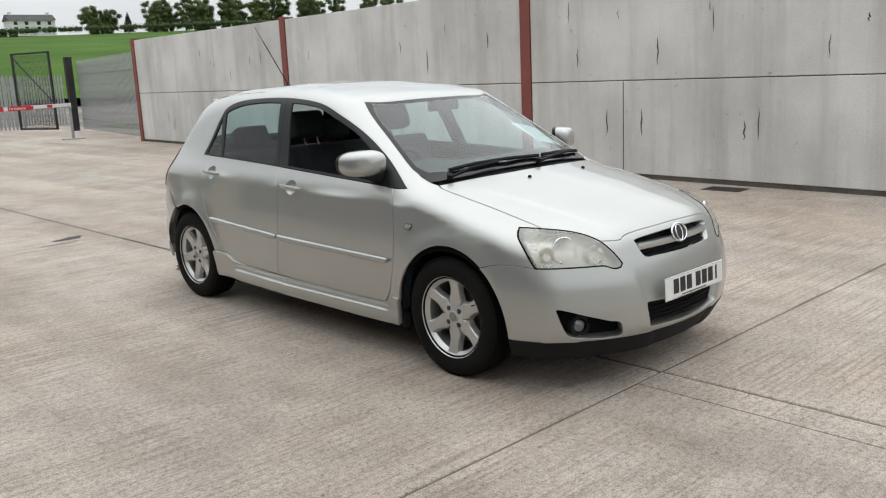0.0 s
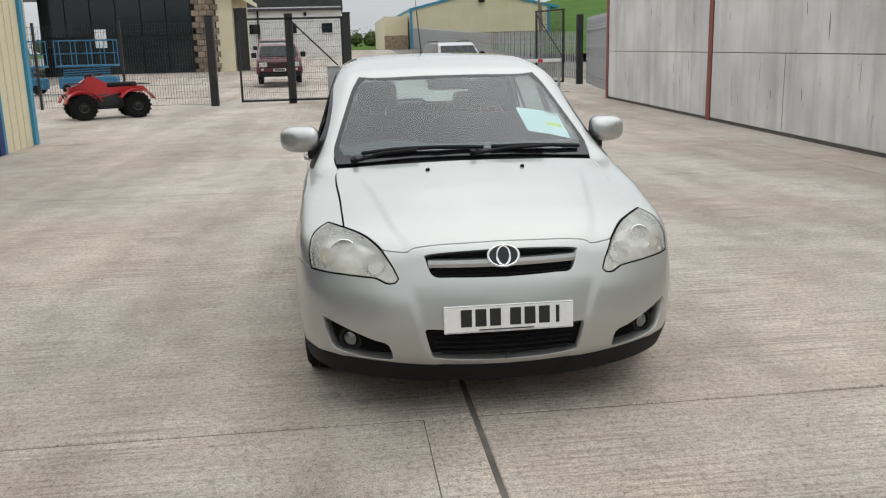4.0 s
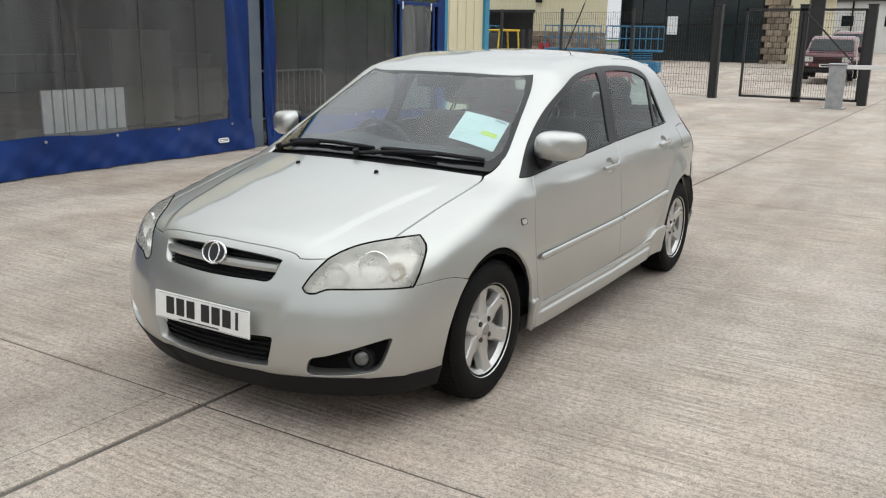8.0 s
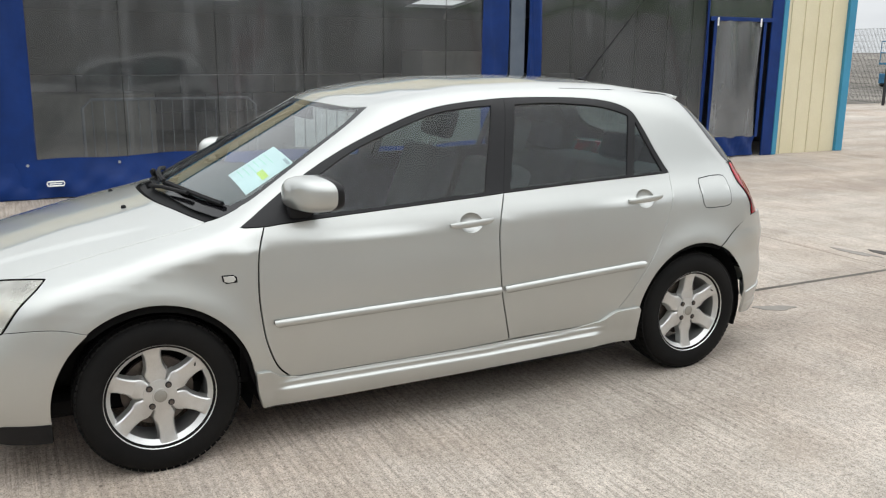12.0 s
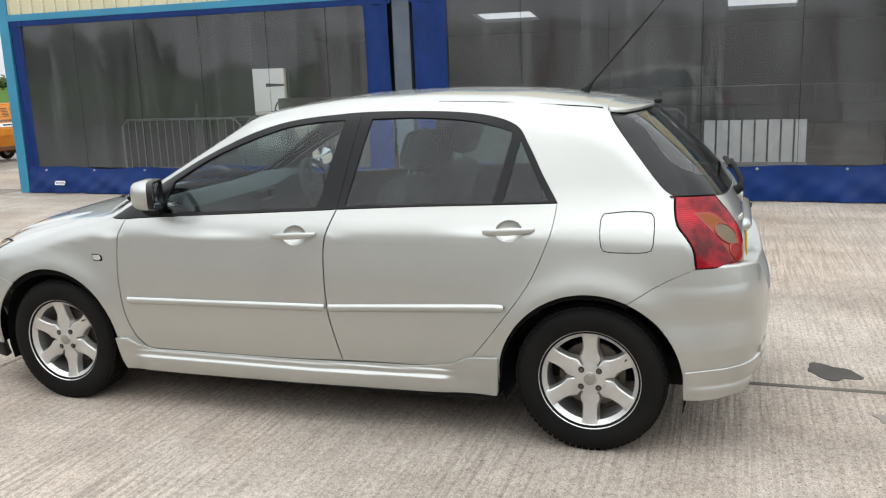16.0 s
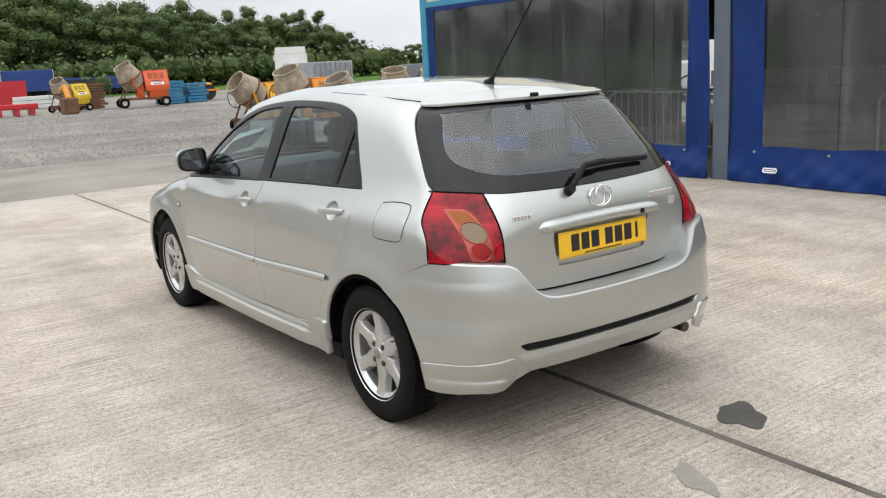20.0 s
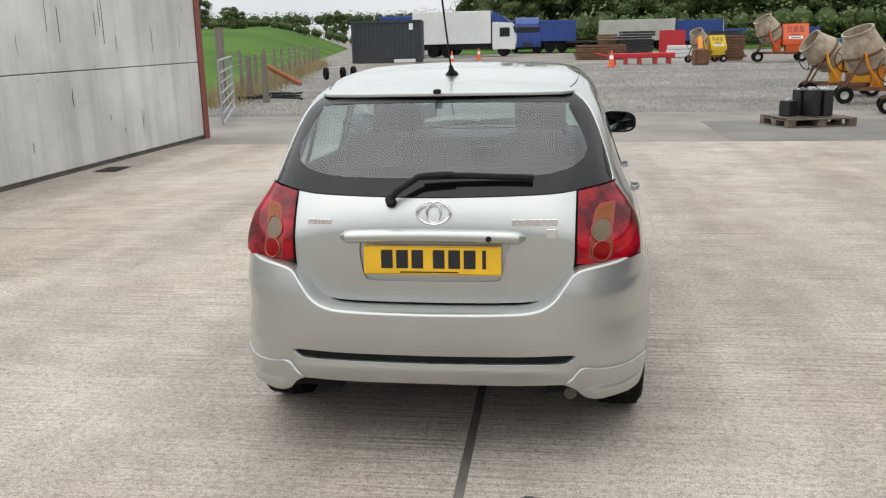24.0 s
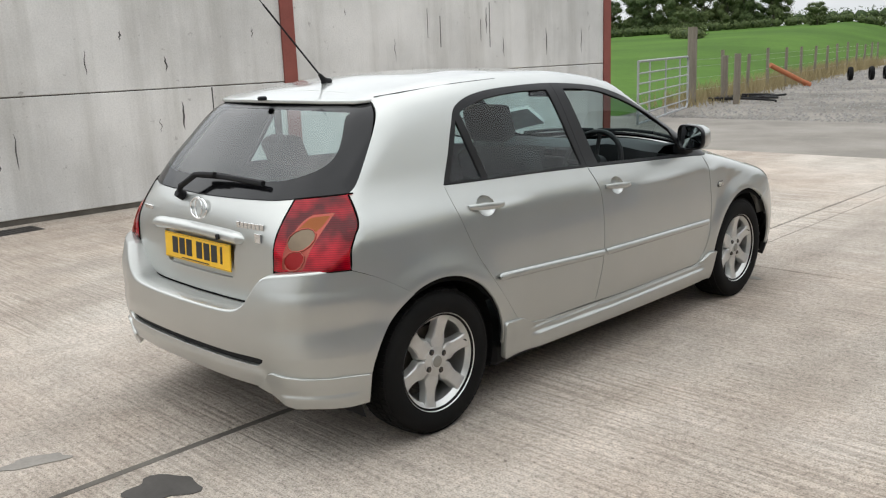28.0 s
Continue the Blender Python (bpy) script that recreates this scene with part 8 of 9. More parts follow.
def gate_leaf(name, w, h, label, brace=True, bars_n=0):
    gl = tagged(new(name), label, "gate", "black steel yard gates standing open")
    bm = box(0, 0.06, -0.03, 0.03, 0.08, h)
    box(w - 0.06, w, -0.03, 0.03, 0.08, h, 0, bm)
    for z in (0.08, h - 0.06):
        box(0, w, -0.03, 0.03, z, z + 0.06, 0, bm)
    part("gate_frame", bm, M_BLACKSTEEL, gl)
    m = mesh_panel(w - 0.1, h - 0.2, 0.06)
    m.transform(pose(w / 2, 0, 0.1))
    part("mesh_panel", m, M_BLACKSTEEL, gl)
    if brace:
        part("brace", pipe([(0.05, -0.035, h - 0.1), (w - 0.05, -0.035, h * 0.38)], 0.025, 6), M_BLACKSTEEL, gl)
    return gl


gate_leaf("gate_leaf", 1.45, 2.42, "black steel mesh gate leaf, closed", False).matrix_basis = pose(-3.42, 20.5, 0)
gate_leaf("gate_leaf", 1.50, 2.42, "black steel mesh gate leaf with diagonal brace", True).matrix_basis = pose(-1.93, 20.5, 0)
gp = ground_thing("gate_post", "heavy black steel gate post", "post", -0.32, 20.5, 0, 0, "gate posts")
part("post", box(-0.11, 0.11, -0.11, 0.11, 0, 2.5, 0.01), M_BLACKSTEEL, gp)
part("cap", box(-0.125, 0.125, -0.125, 0.125, 2.5, 2.53, 0.005), M_BLACKSTEEL, gp)
copy_thing(gp, pose(-1.96, 20.62, 0))
copy_thing(gp, pose(-4.18, 20.6, 0))
copy_thing(gp, pose(8.35, 27.0, 0))
gate_leaf("gate_leaf", 1.9, 2.75, "tall black gate leaf standing open", True).matrix_basis = pose(7.1, 28.8, 0, 0, 0, -70)

bx = ground_thing("barrier", "lowered white barrier arm on a grey cabinet", "barrier", -0.74, 18.78)
part("cabinet", box(-0.17, 0.17, -0.20, 0.20, 0.02, 1.04, 0.015), M_GALV, bx)
part("plinth", box(-0.26, 0.26, -0.25, 0.25, 0, 0.025, 0.005), M_GALV, bx)
part("lid", box(-0.19, 0.19, -0.22, 0.22, 1.04, 1.08, 0.012), M_GALV, bx)
LEN = math.hypot(6.9, 3.2)
arm = part("arm", box(0, LEN, -0.03, 0.03, -0.05, 0.05, 0.006), M_BOXWHITE, bx, "white arm with red signs")
arm.matrix_basis = pose(0.19, 0.02, 1.0, 0, 0, math.degrees(math.atan2(3.2, 6.9)))
for f0, f1 in ((0.30, 0.315), (0.42, 0.45), (0.88, 0.905), (0.80, 0.815)):
    part("red_band", box(LEN * f0, LEN * f1, -0.034, 0.034, -0.045, 0.045), M_REDSIGN, arm)


def words(text, size, material, parent, m):
    c = bpy.data.curves.new("lettering", "FONT")
    c.body, c.size, c.extrude, c.align_x = text, size, 0.0015, "LEFT"
    ob = new("lettering", c)
    dg = bpy.context.evaluated_depsgraph_get()
    me = bpy.data.meshes.new_from_object(ob.evaluated_get(dg))
    bpy.data.objects.remove(ob)
    me.materials.clear()
    me.materials.append(material)
    o = new("lettering", me)
    o.parent, o.matrix_basis = parent, m
    return o


sign1 = part("sign", box(LEN * 0.53, LEN * 0.68, -0.042, -0.034, -0.065, 0.065), M_REDSIGN, arm, "red sign: please sound horn")
sign2 = part("sign", box(LEN * 0.70, LEN * 0.80, -0.042, -0.034, -0.065, 0.065), M_REDSIGN, arm, "red sign: for admission")
words("Please Sound Horn", 0.105, M_PAPER, sign1, pose(LEN * 0.535, -0.0435, -0.03, 90))
words("For Admission", 0.095, M_PAPER, sign2, pose(LEN * 0.705, -0.0435, -0.03, 90))
rest = ground_thing("barrier_rest", "forked steel rest under the barrier arm", "post", 6.30, 21.95)
part("stem", tube((0, 0, 0), (0, 0, 0.93), 0.04, seg=10), M_GALV, rest)
part("fork", box(-0.03, 0.03, -0.10, 0.10, 0.91, 0.945), M_GALV, rest)
part("base", box(-0.3, 0.3, -0.12, 0.12, 0, 0.03, 0.006), M_GALV, rest)


def palisade(x0, y0, x1, y1, h, z0=0.0, z1=0.0, step=0.13):
    f = tagged(new("palisade_fence"), "grey galvanised palisade fence with pointed pales", "fence", kind="structure")
    n = int(math.dist((x0, y0), (x1, y1)) / step)
    a = math.degrees(math.atan2(y1 - y0, x1 - x0))
    me = None
    for k in range(n):
        t = (k + 0.5) / n
        m = pose(x0 + (x1 - x0) * t, y0 + (y1 - y0) * t, z0 + (z1 - z0) * t, 0, 0, a)
        if me is None:
            bm = prism([(-0.036, 0.05), (0.036, 0.05), (0.036, h - 0.1), (0.0, h), (-0.036, h - 0.1)], -0.004, 0.004)
            bm.transform(Matrix.Rotation(radians(90), 4, "X"))
            ob = part("pale", bm, M_GALV, f)
            me = ob.data
        else:
            ob = new("pale", me)
            ob.parent = f
        ob.matrix_basis = m
    for z in (0.4, h - 0.45):
        bm = bmesh.new()
        pipe([(x0, y0, z0 + z), (x1, y1, z1 + z)], 0.03, 4, bm)
        part("rail", bm, M_GALV, f)


palisade(8.55, 26.8, 6.75, 16.6, 2.4)
palisade(5.9, 30.4, 7.6, 29.6, 2.05)
palisade(6.6, 36.0, 6.2, 74.6, 2.0, 0.07, 1.25)
palisade(6.6, 36.0, 9.6, 31.0, 2.0, 0.07, 0.0)

# parked silver off-roader
M_CARGLASS = plain("dark_car_glass", (0.022, 0.028, 0.029), 0.22, 0.0, 0.0, 0.25)


def boxy_car(name, label, x, y, z, rz, paint, L, W, H, belt, hood_l, hood_h, wheel_r):
    c = ground_thing(name, label, "car", x, y, z, rz)
    prof = [(-L / 2, 0.45), (-L / 2 + 0.03, hood_h - 0.18), (-L / 2 + 0.15, hood_h), (-L / 2 + hood_l, belt), (-L / 2 + hood_l + 0.62, H - 0.06), (-L / 2 + hood_l + 0.95, H), (L / 2 - 0.35, H), (L / 2 - 0.10, H - 0.12), (L / 2 - 0.02, belt), (L / 2, 0.55), (L / 2 - 0.05, 0.40), (-L / 2 + 0.06, 0.40)]
    bm = bmesh.new()
    rows = []
    for xx, k in ((-W / 2, 0.0), (-W / 2 + 0.06, 1.0), (W / 2 - 0.06, 1.0), (W / 2, 0.0)):
        rows.append([bm.verts.new((xx * (1 - 0.16 * max(0, (zz - belt) / (H - belt))), yy * (0.985 + 0.015 * k), zz - (0.02 if k < 0.5 and zz > belt else 0))) for yy, zz in prof])
    n = len(prof)
    for a, b in zip(rows, rows[1:]):
        for i in range(n):
            bm.faces.new((a[i], a[(i + 1) % n], b[(i + 1) % n], b[i]))
    bm.faces.new(rows[0][::-1])
    bm.faces.new(rows[-1])
    bmesh.ops.recalc_face_normals(bm, faces=bm.faces[:])
    bmesh.ops.bevel(bm, geom=bm.edges[:], offset=0.045, segments=2, affect="EDGES", clamp_overlap=True)
    bdy = part("body", bm, paint, c, smooth=True)
    yf = -L / 2
    ws_a, ws_b = (yf + hood_l + 0.04, belt + 0.05), (yf + hood_l + 0.56, H - 0.13)
    bm = bmesh.new()
    vs = [bm.verts.new(p) for p in ((-W * 0.45, ws_a[0] - 0.03, ws_a[1]), (W * 0.45, ws_a[0] - 0.03, ws_a[1]), (W * 0.39, ws_b[0] - 0.03, ws_b[1]), (-W * 0.39, ws_b[0] - 0.03, ws_b[1]))]
    bm.faces.new(vs)
    part("windscreen", bm, M_CARGLASS, c)
    for s in (-1, 1):
        for y0, y1 in ((yf + hood_l + 0.45, yf + hood_l + 1.25), (yf + hood_l + 1.33, yf + hood_l + 2.15), (yf + hood_l + 2.23, L / 2 - 0.3)):
            if y1 - y0 > 0.2:
                xo = s * (W / 2 * (1 - 0.08) + 0.012)
                b2 = box(-0.01, 0.01, y0, y1, belt + 0.04, H - 0.16, 0.004)
                b2.transform(Matrix.Translation((xo, 0, 0)) @ Matrix.Translation((0, 0, belt)) @ Matrix.Rotation(-s * 0.16 * W / 2 / (H - belt) * 0.9, 4, "Y") @ Matrix.Translation((0, 0, -belt)))
                part("side_window", b2, M_CARGLASS, c)
        part("headlamp", box(s * W * 0.36 - 0.17, s * W * 0.36 + 0.17, yf - 0.02, yf + 0.1, hood_h - 0.32, hood_h - 0.12, 0.02), M_HAZE, c)
        part("mirror", box(s * (W / 2 + 0.12) - 0.11, s * (W / 2 + 0.12) + 0.11, yf + hood_l + 0.25, yf + hood_l + 0.37, belt, belt + 0.22, 0.03), M_BLACK, c)
        for wy in (yf + 0.88, L / 2 - 0.95):
            w = part("wheel", revolve([(wheel_r * 0.62, -0.10), (wheel_r * 0.92, -0.11), (wheel_r, -0.08), (wheel_r, 0.08), (wheel_r * 0.92, 0.11), (wheel_r * 0.62, 0.10)], 28), M_RUBBER, c, smooth=True)
            w.matrix_basis = pose(s * (W / 2 - 0.12), wy, wheel_r)
            part("rim", revolve([(0.01, s * 0.09), (wheel_r * 0.3, s * 0.10), (wheel_r * 0.62, s * 0.085), (wheel_r * 0.64, s * 0.1)], 20), M_ALLOY, w, smooth=True)
    part("grille", box(-W * 0.27, W * 0.27, yf - 0.025, yf + 0.05, hood_h - 0.34, hood_h - 0.12, 0.015), M_BLACK, c)
    part("bumper", box(-W / 2 + 0.02, W / 2 - 0.02, yf - 0.05, yf + 0.15, 0.50, 0.72, 0.04), paint, c)
    part("lower_bumper", box(-W / 2 + 0.06, W / 2 - 0.06, yf - 0.03, yf + 0.2, 0.30, 0.50, 0.04), M_BLACK, c)
    part("air_intake", box(-W * 0.30, W * 0.30, yf - 0.062, yf - 0.04, 0.655, 0.705, 0.006), M_BLACK, c)
    for k in range(3):
        part("grille_bar", box(-W * 0.265, W * 0.265, yf - 0.034, yf - 0.02, hood_h - 0.31 + 0.065 * k, hood_h - 0.29 + 0.065 * k, 0.004), paint, c)
    for s in (-1, 1):
        part("lamp_surround", box(s * W * 0.36 - 0.20, s * W * 0.36 + 0.20, yf - 0.012, yf + 0.08, hood_h - 0.345, hood_h - 0.10, 0.02), M_BLACK, c)
        part("fog_lamp", tube((s * W * 0.38, yf - 0.058, 0.60), (s * W * 0.38, yf - 0.03, 0.60), 0.05, seg=14), M_HAZE, c)
        if H > 1.65:
            part("roof_rail", pipe([(s * W * 0.37, yf + hood_l + 1.1, H - 0.01), (s * W * 0.37, yf + hood_l + 1.2, H + 0.05), (s * W * 0.37, L / 2 - 0.5, H + 0.05), (s * W * 0.37, L / 2 - 0.4, H - 0.01)], 0.018, 6), M_BLACK, c)
        for wy in (yf + 0.88, L / 2 - 0.95):
            part("arch_trim", pipe([(s * (W / 2 + 0.004), wy + (wheel_r + 0.06) * math.cos(a), wheel_r + (wheel_r + 0.06) * math.sin(a)) for a in np.linspace(0.1, math.pi - 0.1, 11)], 0.025, 6), M_BLACK, c, smooth=True)
    pl = part("number_plate", box(-0.26, 0.26, yf - 0.095, yf - 0.08, 0.52, 0.63), M_WHITEPLATE, c)
    part("plate_bar", box(-0.21, 0.21, yf - 0.099, yf - 0.094, 0.545, 0.605), M_INK, pl)
    return c


boxy_car("off_roader", "silver boxy off-roader facing the barrier", 4.16, 31.0, 0, 8, M_SUVSILVER, 4.5, 1.76, 1.66, 1.06, 1.30, 0.98, 0.36)
boxy_car("parked_suv", "maroon SUV parked behind the gate", -3.2, 34.5, 0.15, 4, M_MAROON, 4.5, 1.85, 1.70, 1.08, 1.25, 1.02, 0.36)
boxy_car("parked_suv", "red SUV parked by the white building", -4.2, 46.5, 0.5, 4, M_MAROON, 4.5, 1.85, 1.70, 1.08, 1.25, 1.02, 0.36)
boxy_car("parked_car", "dark estate car behind the mixers", -15.4, -22.2, 0, 105, M_CONTAINER, 4.6, 1.8, 1.50, 0.98, 1.2, 0.92, 0.33)
boxy_car("white_van", "white van parked beyond the shed's back doorway", -20.6, -13.6, 0, 80, M_BOXWHITE, 4.9, 1.9, 2.0, 1.15, 1.0, 1.05, 0.34)

# red quad bike
quad = ground_thing("quad_bike", "red quad bike on knobbly tyres by the fence", "quad bike", -6.28, 17.0, 0, -65)


def arc_guard(cx, cy, cz, r, a0, a1, w, taper):
    """A curved mudguard over a wheel, with some thickness."""
    bm = bmesh.new()
    rows = []
    for k in range(11):
        a = radians(a0 + (a1 - a0) * k / 10)
        for_r = []
        for rr in (r, r + 0.022):
            for x in (-w, w * taper):
                for_r.append(bm.verts.new((cx + x, cy + rr * math.cos(a) * 1.12, cz + rr * math.sin(a))))
        rows.append(for_r)
    for p, q in zip(rows, rows[1:]):
        for i, j in ((0, 1), (1, 3), (3, 2), (2, 0)):
            bm.faces.new((p[i], p[j], q[j], q[i]))
    bm.faces.new((rows[0][0], rows[0][2], rows[0][3], rows[0][1]))
    bm.faces.new((rows[-1][0], rows[-1][1], rows[-1][3], rows[-1][2]))
    bmesh.ops.recalc_face_normals(bm, faces=bm.faces[:])
    return bm


for sx in (-0.42, 0.42):
    for sy in (-0.62, 0.62):
        w = part("tyre", revolve([(0.13, -0.10), (0.22, -0.125), (0.285, -0.12), (0.30, -0.08), (0.30, 0.08), (0.285, 0.12), (0.22, 0.125), (0.13, 0.10)], 24), M_RUBBER, quad, smooth=True)
        w.matrix_basis = pose(sx, sy, 0.30)
        bm = bmesh.new()
        for k in range(18):
            for xx in (-0.06, 0.06):
                box(xx - 0.045, xx + 0.045, -0.022, 0.022, 0.292, 0.318, 0, bm, turn=Matrix.Rotation(2 * math.pi * (k + (0.5 if xx > 0 else 0)) / 18, 4, "X"))
        part("tread_blocks", bm, M_RUBBER, w)
        out = 1 if sx > 0 else -1
        part("rim", revolve([(0.02, 0.09 * out), (0.05, 0.085 * out), (0.09, 0.05 * out), (0.13, 0.075 * out)], 16), M_BLACKSTEEL, w, smooth=True)
        part("mudguard", arc_guard(sx, sy, 0.31, 0.37, 20, 165 if sy < 0 else 150, 0.17, 1.0), M_REDPLASTIC, quad, smooth=True)
part("engine", box(-0.17, 0.17, -0.38, 0.36, 0.24, 0.6, 0.05), M_BLACKSTEEL, quad)
for sx in (-0.24, 0.24):
    part("foot_board", box(sx - 0.12, sx + 0.12, -0.28, 0.30, 0.24, 0.28, 0.01), M_BLACK, quad)
prof = [(-0.86, 0.60), (-0.84, 0.74), (-0.60, 0.86), (-0.42, 0.98), (-0.30, 0.98), (-0.10, 0.86), (0.18, 0.76), (0.85, 0.72), (0.90, 0.66), (0.30, 0.60), (-0.30, 0.52)]
bm = prism(prof, -0.15, 0.15)
bm.transform(Matrix(((0, 0, 1, 0), (1, 0, 0, 0), (0, 1, 0, 0), (0, 0, 0, 1))))
bmesh.ops.bevel(bm, geom=bm.edges[:], offset=0.035, segments=2, affect="EDGES", clamp_overlap=True)
part("fairing", bm, M_REDPLASTIC, quad, smooth=True)
part("seat", box(-0.16, 0.16, 0.0, 0.72, 0.74, 0.86, 0.05, seg=3), M_BLACK, quad, smooth=True)
part("headlamp_pod", box(-0.09, 0.09, -0.46, -0.30, 0.96, 1.07, 0.03, seg=2), M_BLACK, quad, smooth=True)
part("handlebar", pipe([(-0.40, -0.16, 1.06), (-0.18, -0.28, 1.03), (0.18, -0.28, 1.03), (0.40, -0.16, 1.06)], 0.016, 6), M_BLACKSTEEL, quad)
for sx in (-0.40, 0.40):
    part("grip", tube((sx * 0.8, -0.21, 1.05), (sx * 1.05, -0.14, 1.06), 0.022, seg=8), M_BLACK, quad)
for sy, z in ((-0.72, 0.86), (0.80, 0.80)):
    part("rack", pipe([(-0.32, sy - 0.2, z), (0.32, sy - 0.2, z), (0.34, sy + 0.18, z), (-0.34, sy + 0.18, z), (-0.32, sy - 0.2, z)], 0.012, 6), M_BLACKSTEEL, quad)
    for k in (-0.16, 0.0, 0.16):
        part("rack_bar", pipe([(k, sy - 0.2, z), (k, sy + 0.18, z)], 0.009, 5), M_BLACKSTEEL, quad)
part("front_guard", pipe([(-0.22, -0.86, 0.35), (-0.24, -0.98, 0.60), (0.24, -0.98, 0.60), (0.22, -0.86, 0.35)], 0.018, 6), M_BLACKSTEEL, quad)

# scissor lifts
def scissor_lift(x, y, rz):
    s = ground_thing("scissor_lift", "blue scissor lift with folded platform rails", "scissor lift", x, y, 0.05, rz, "scissor lifts")
    part("base", box(-1.1, 1.1, -0.4, 0.4, 0.18, 0.62, 0.03), M_LIFTBLUE, s)
    for k in range(4):
        part("scissor_arm", pipe([(-0.9, -0.3, 0.64 + 0.09 * k), (0.9, -0.3, 0.70 + 0.09 * k)], 0.03, 4), M_LIFTBLUE, s)
    part("deck", box(-1.15, 1.15, -0.42, 0.42, 1.02, 1.10, 0.01), M_LIFTBLUE, s)
    for yy in (-0.4, 0.4):
        for z in (1.55, 2.05):
            part("rail", pipe([(-1.12, yy, z), (1.12, yy, z)], 0.022, 5), M_LIFTBLUE, s)
        for xx in (-1.12, -0.5, 0.1, 0.6, 1.12):
            part("stanchion", pipe([(xx, yy, 1.1), (xx, yy, 2.05)], 0.02, 5), M_LIFTBLUE, s)
    for xx in (-0.8, 0.8):
        for yy in (-0.38, 0.38):
            part("wheel", revolve([(0.01, -0.06), (0.17, -0.06), (0.18, 0.0), (0.17, 0.06), (0.01, 0.06)], 18, "X"), M_RUBBER, s).matrix_basis = pose(xx, yy, 0.18, 0, 0, 90)
    return s


for x, y in ((-13.3, 31.5), (-10.6, 31.8)):
    scissor_lift(x, y, 3)
for k in range(3):
    scissor_lift(-19.5 - 1.6 * k, 34.5 + 0.5 * k, 80)

# forklift
fk = ground_thing("forklift", "yellow forklift truck with black mast", "forklift", -14.6, 27.6, 0, 150)
fk.scale = (0.82, 0.82, 0.82)
part("chassis", box(-0.6, 0.6, -1.1, 1.0, 0.3, 1.0, 0.08, seg=2), M_YELLOW, fk)
part("counterweight", box(-0.6, 0.6, 0.7, 1.35, 0.35, 1.15, 0.12, seg=2), M_YELLOW, fk)
for sx in (-0.5, 0.5):
    for sy in (-0.6, 0.65):
        part("cab_post", pipe([(sx, sy, 1.0), (sx * 0.95, sy * 0.85, 2.2)], 0.045, 4), M_YELLOW, fk)
    part("mast_rail", box(sx * 0.6 - 0.06, sx * 0.6 + 0.06, -1.42, -1.27, 0.1, 2.3), M_BLACKSTEEL, fk)
    part("fork", box(sx * 0.6 - 0.06, sx * 0.6 + 0.06, -2.4, -1.42, 0.12, 0.17), M_BLACKSTEEL, fk)
    for wy, r in ((-0.85, 0.36), (0.85, 0.29)):
        part("wheel", revolve([(0.02, -0.12), (r * 0.9, -0.12), (r, -0.08), (r, 0.08), (r * 0.9, 0.12), (0.02, 0.12)], 22), M_RUBBER, fk).matrix_basis = pose(sx * 1.1, wy, r)
part("cab_roof", box(-0.55, 0.55, -0.62, 0.65, 2.18, 2.27, 0.03), M_YELLOW, fk)
part("seat", box(-0.25, 0.25, -0.1, 0.45, 1.0, 1.5, 0.06), M_BLACK, fk)
part("cab_glass", box(-0.46, 0.46, 0.60, 0.62, 1.2, 2.1), M_DARKGLASS, fk)

# ---- south end ----
# field gate and timber strainer posts
fg = ground_thing("field_gate", "galvanised seven-bar field gate standing ajar", "gate", 5.75, -10.6, 0.10, -72)
part("frame", pipe([(0, 0, 0.0), (0, 0, 1.15), (4.5, 0, 1.15), (4.6, 0, 1.05), (4.6, 0, 0.1), (4.5, 0, 0.0), (0, 0, 0.0)], 0.024, 8), M_GALV, fg, smooth=True)
for k in range(5):
    part("bar", pipe([(0, 0, 0.17 + 0.19 * k), (4.6, 0, 0.17 + 0.19 * k)], 0.017, 6), M_GALV, fg, smooth=True)
for xx in (0.9, 2.3, 3.7):
    part("upright", box(xx - 0.025, xx + 0.025, -0.012, 0.012, 0.0, 1.15), M_GALV, fg)


def post(x, y, h, r, label="weathered round timber fence post", lean=0.0):
    p = ground_thing("fence_post", label, "post", x, y, max(0, south_z(x, y)), 0, "timber fence posts")
    part("post", tube((0, 0, -0.05), (lean, 0, h), r, r * 0.92, 9), M_TIMBER, p)
    return p


post(8.3, -17.2, 1.95, 0.13, "thick weathered timber gatepost")
post(7.35, -17.8, 1.25, 0.09)
post(8.0, -18.4, 1.2, 0.09)
fence_pts = [(8.6, -19.5), (9.1, -22.0), (9.6, -24.5), (10.1, -27.0), (10.6, -29.5), (11.1, -32.0), (11.6, -34.5), (12.1, -37.0), (12.6, -39.5), (13.1, -42.0), (13.6, -44.5), (14.1, -47.0), (14.6, -49.5)]
pr = random.Random(2)
for x, y in fence_pts:
    post(x, y, 1.25 + pr.uniform(-0.08, 0.1), 0.055, lean=pr.uniform(-0.05, 0.05))
wires = tagged(new("fence_wire"), "thin galvanised fence wires on timber posts", "fence", kind="structure")
for z in (0.35, 0.65, 0.95, 1.12):
    part("wire", pipe([(x, y, z + max(0, south_z(x, y))) for x, y in [(8.3, -17.2)] + fence_pts], 0.004, 4), M_GALV, wires)
gr = random.Random(5)                    # dry grass along the fence
v, f = [], []
for _ in range(5200):
    t = gr.random() ** 0.8
    y = -15.5 - 34 * t
    x = 8.2 + (-y - 17.2) * 0.2 + gr.gauss(0.15, 0.40)
    h, a = gr.uniform(0.15, 0.62), gr.uniform(0, 6.28)
    dx, dy, w = math.cos(a) * h * 0.4, math.sin(a) * h * 0.4, 0.012
    i = len(v)
    v += [(x - w, y, 0), (x + w, y, 0), (x + dx, y + dy, h)]
    f.append((i, i + 1, i + 2))
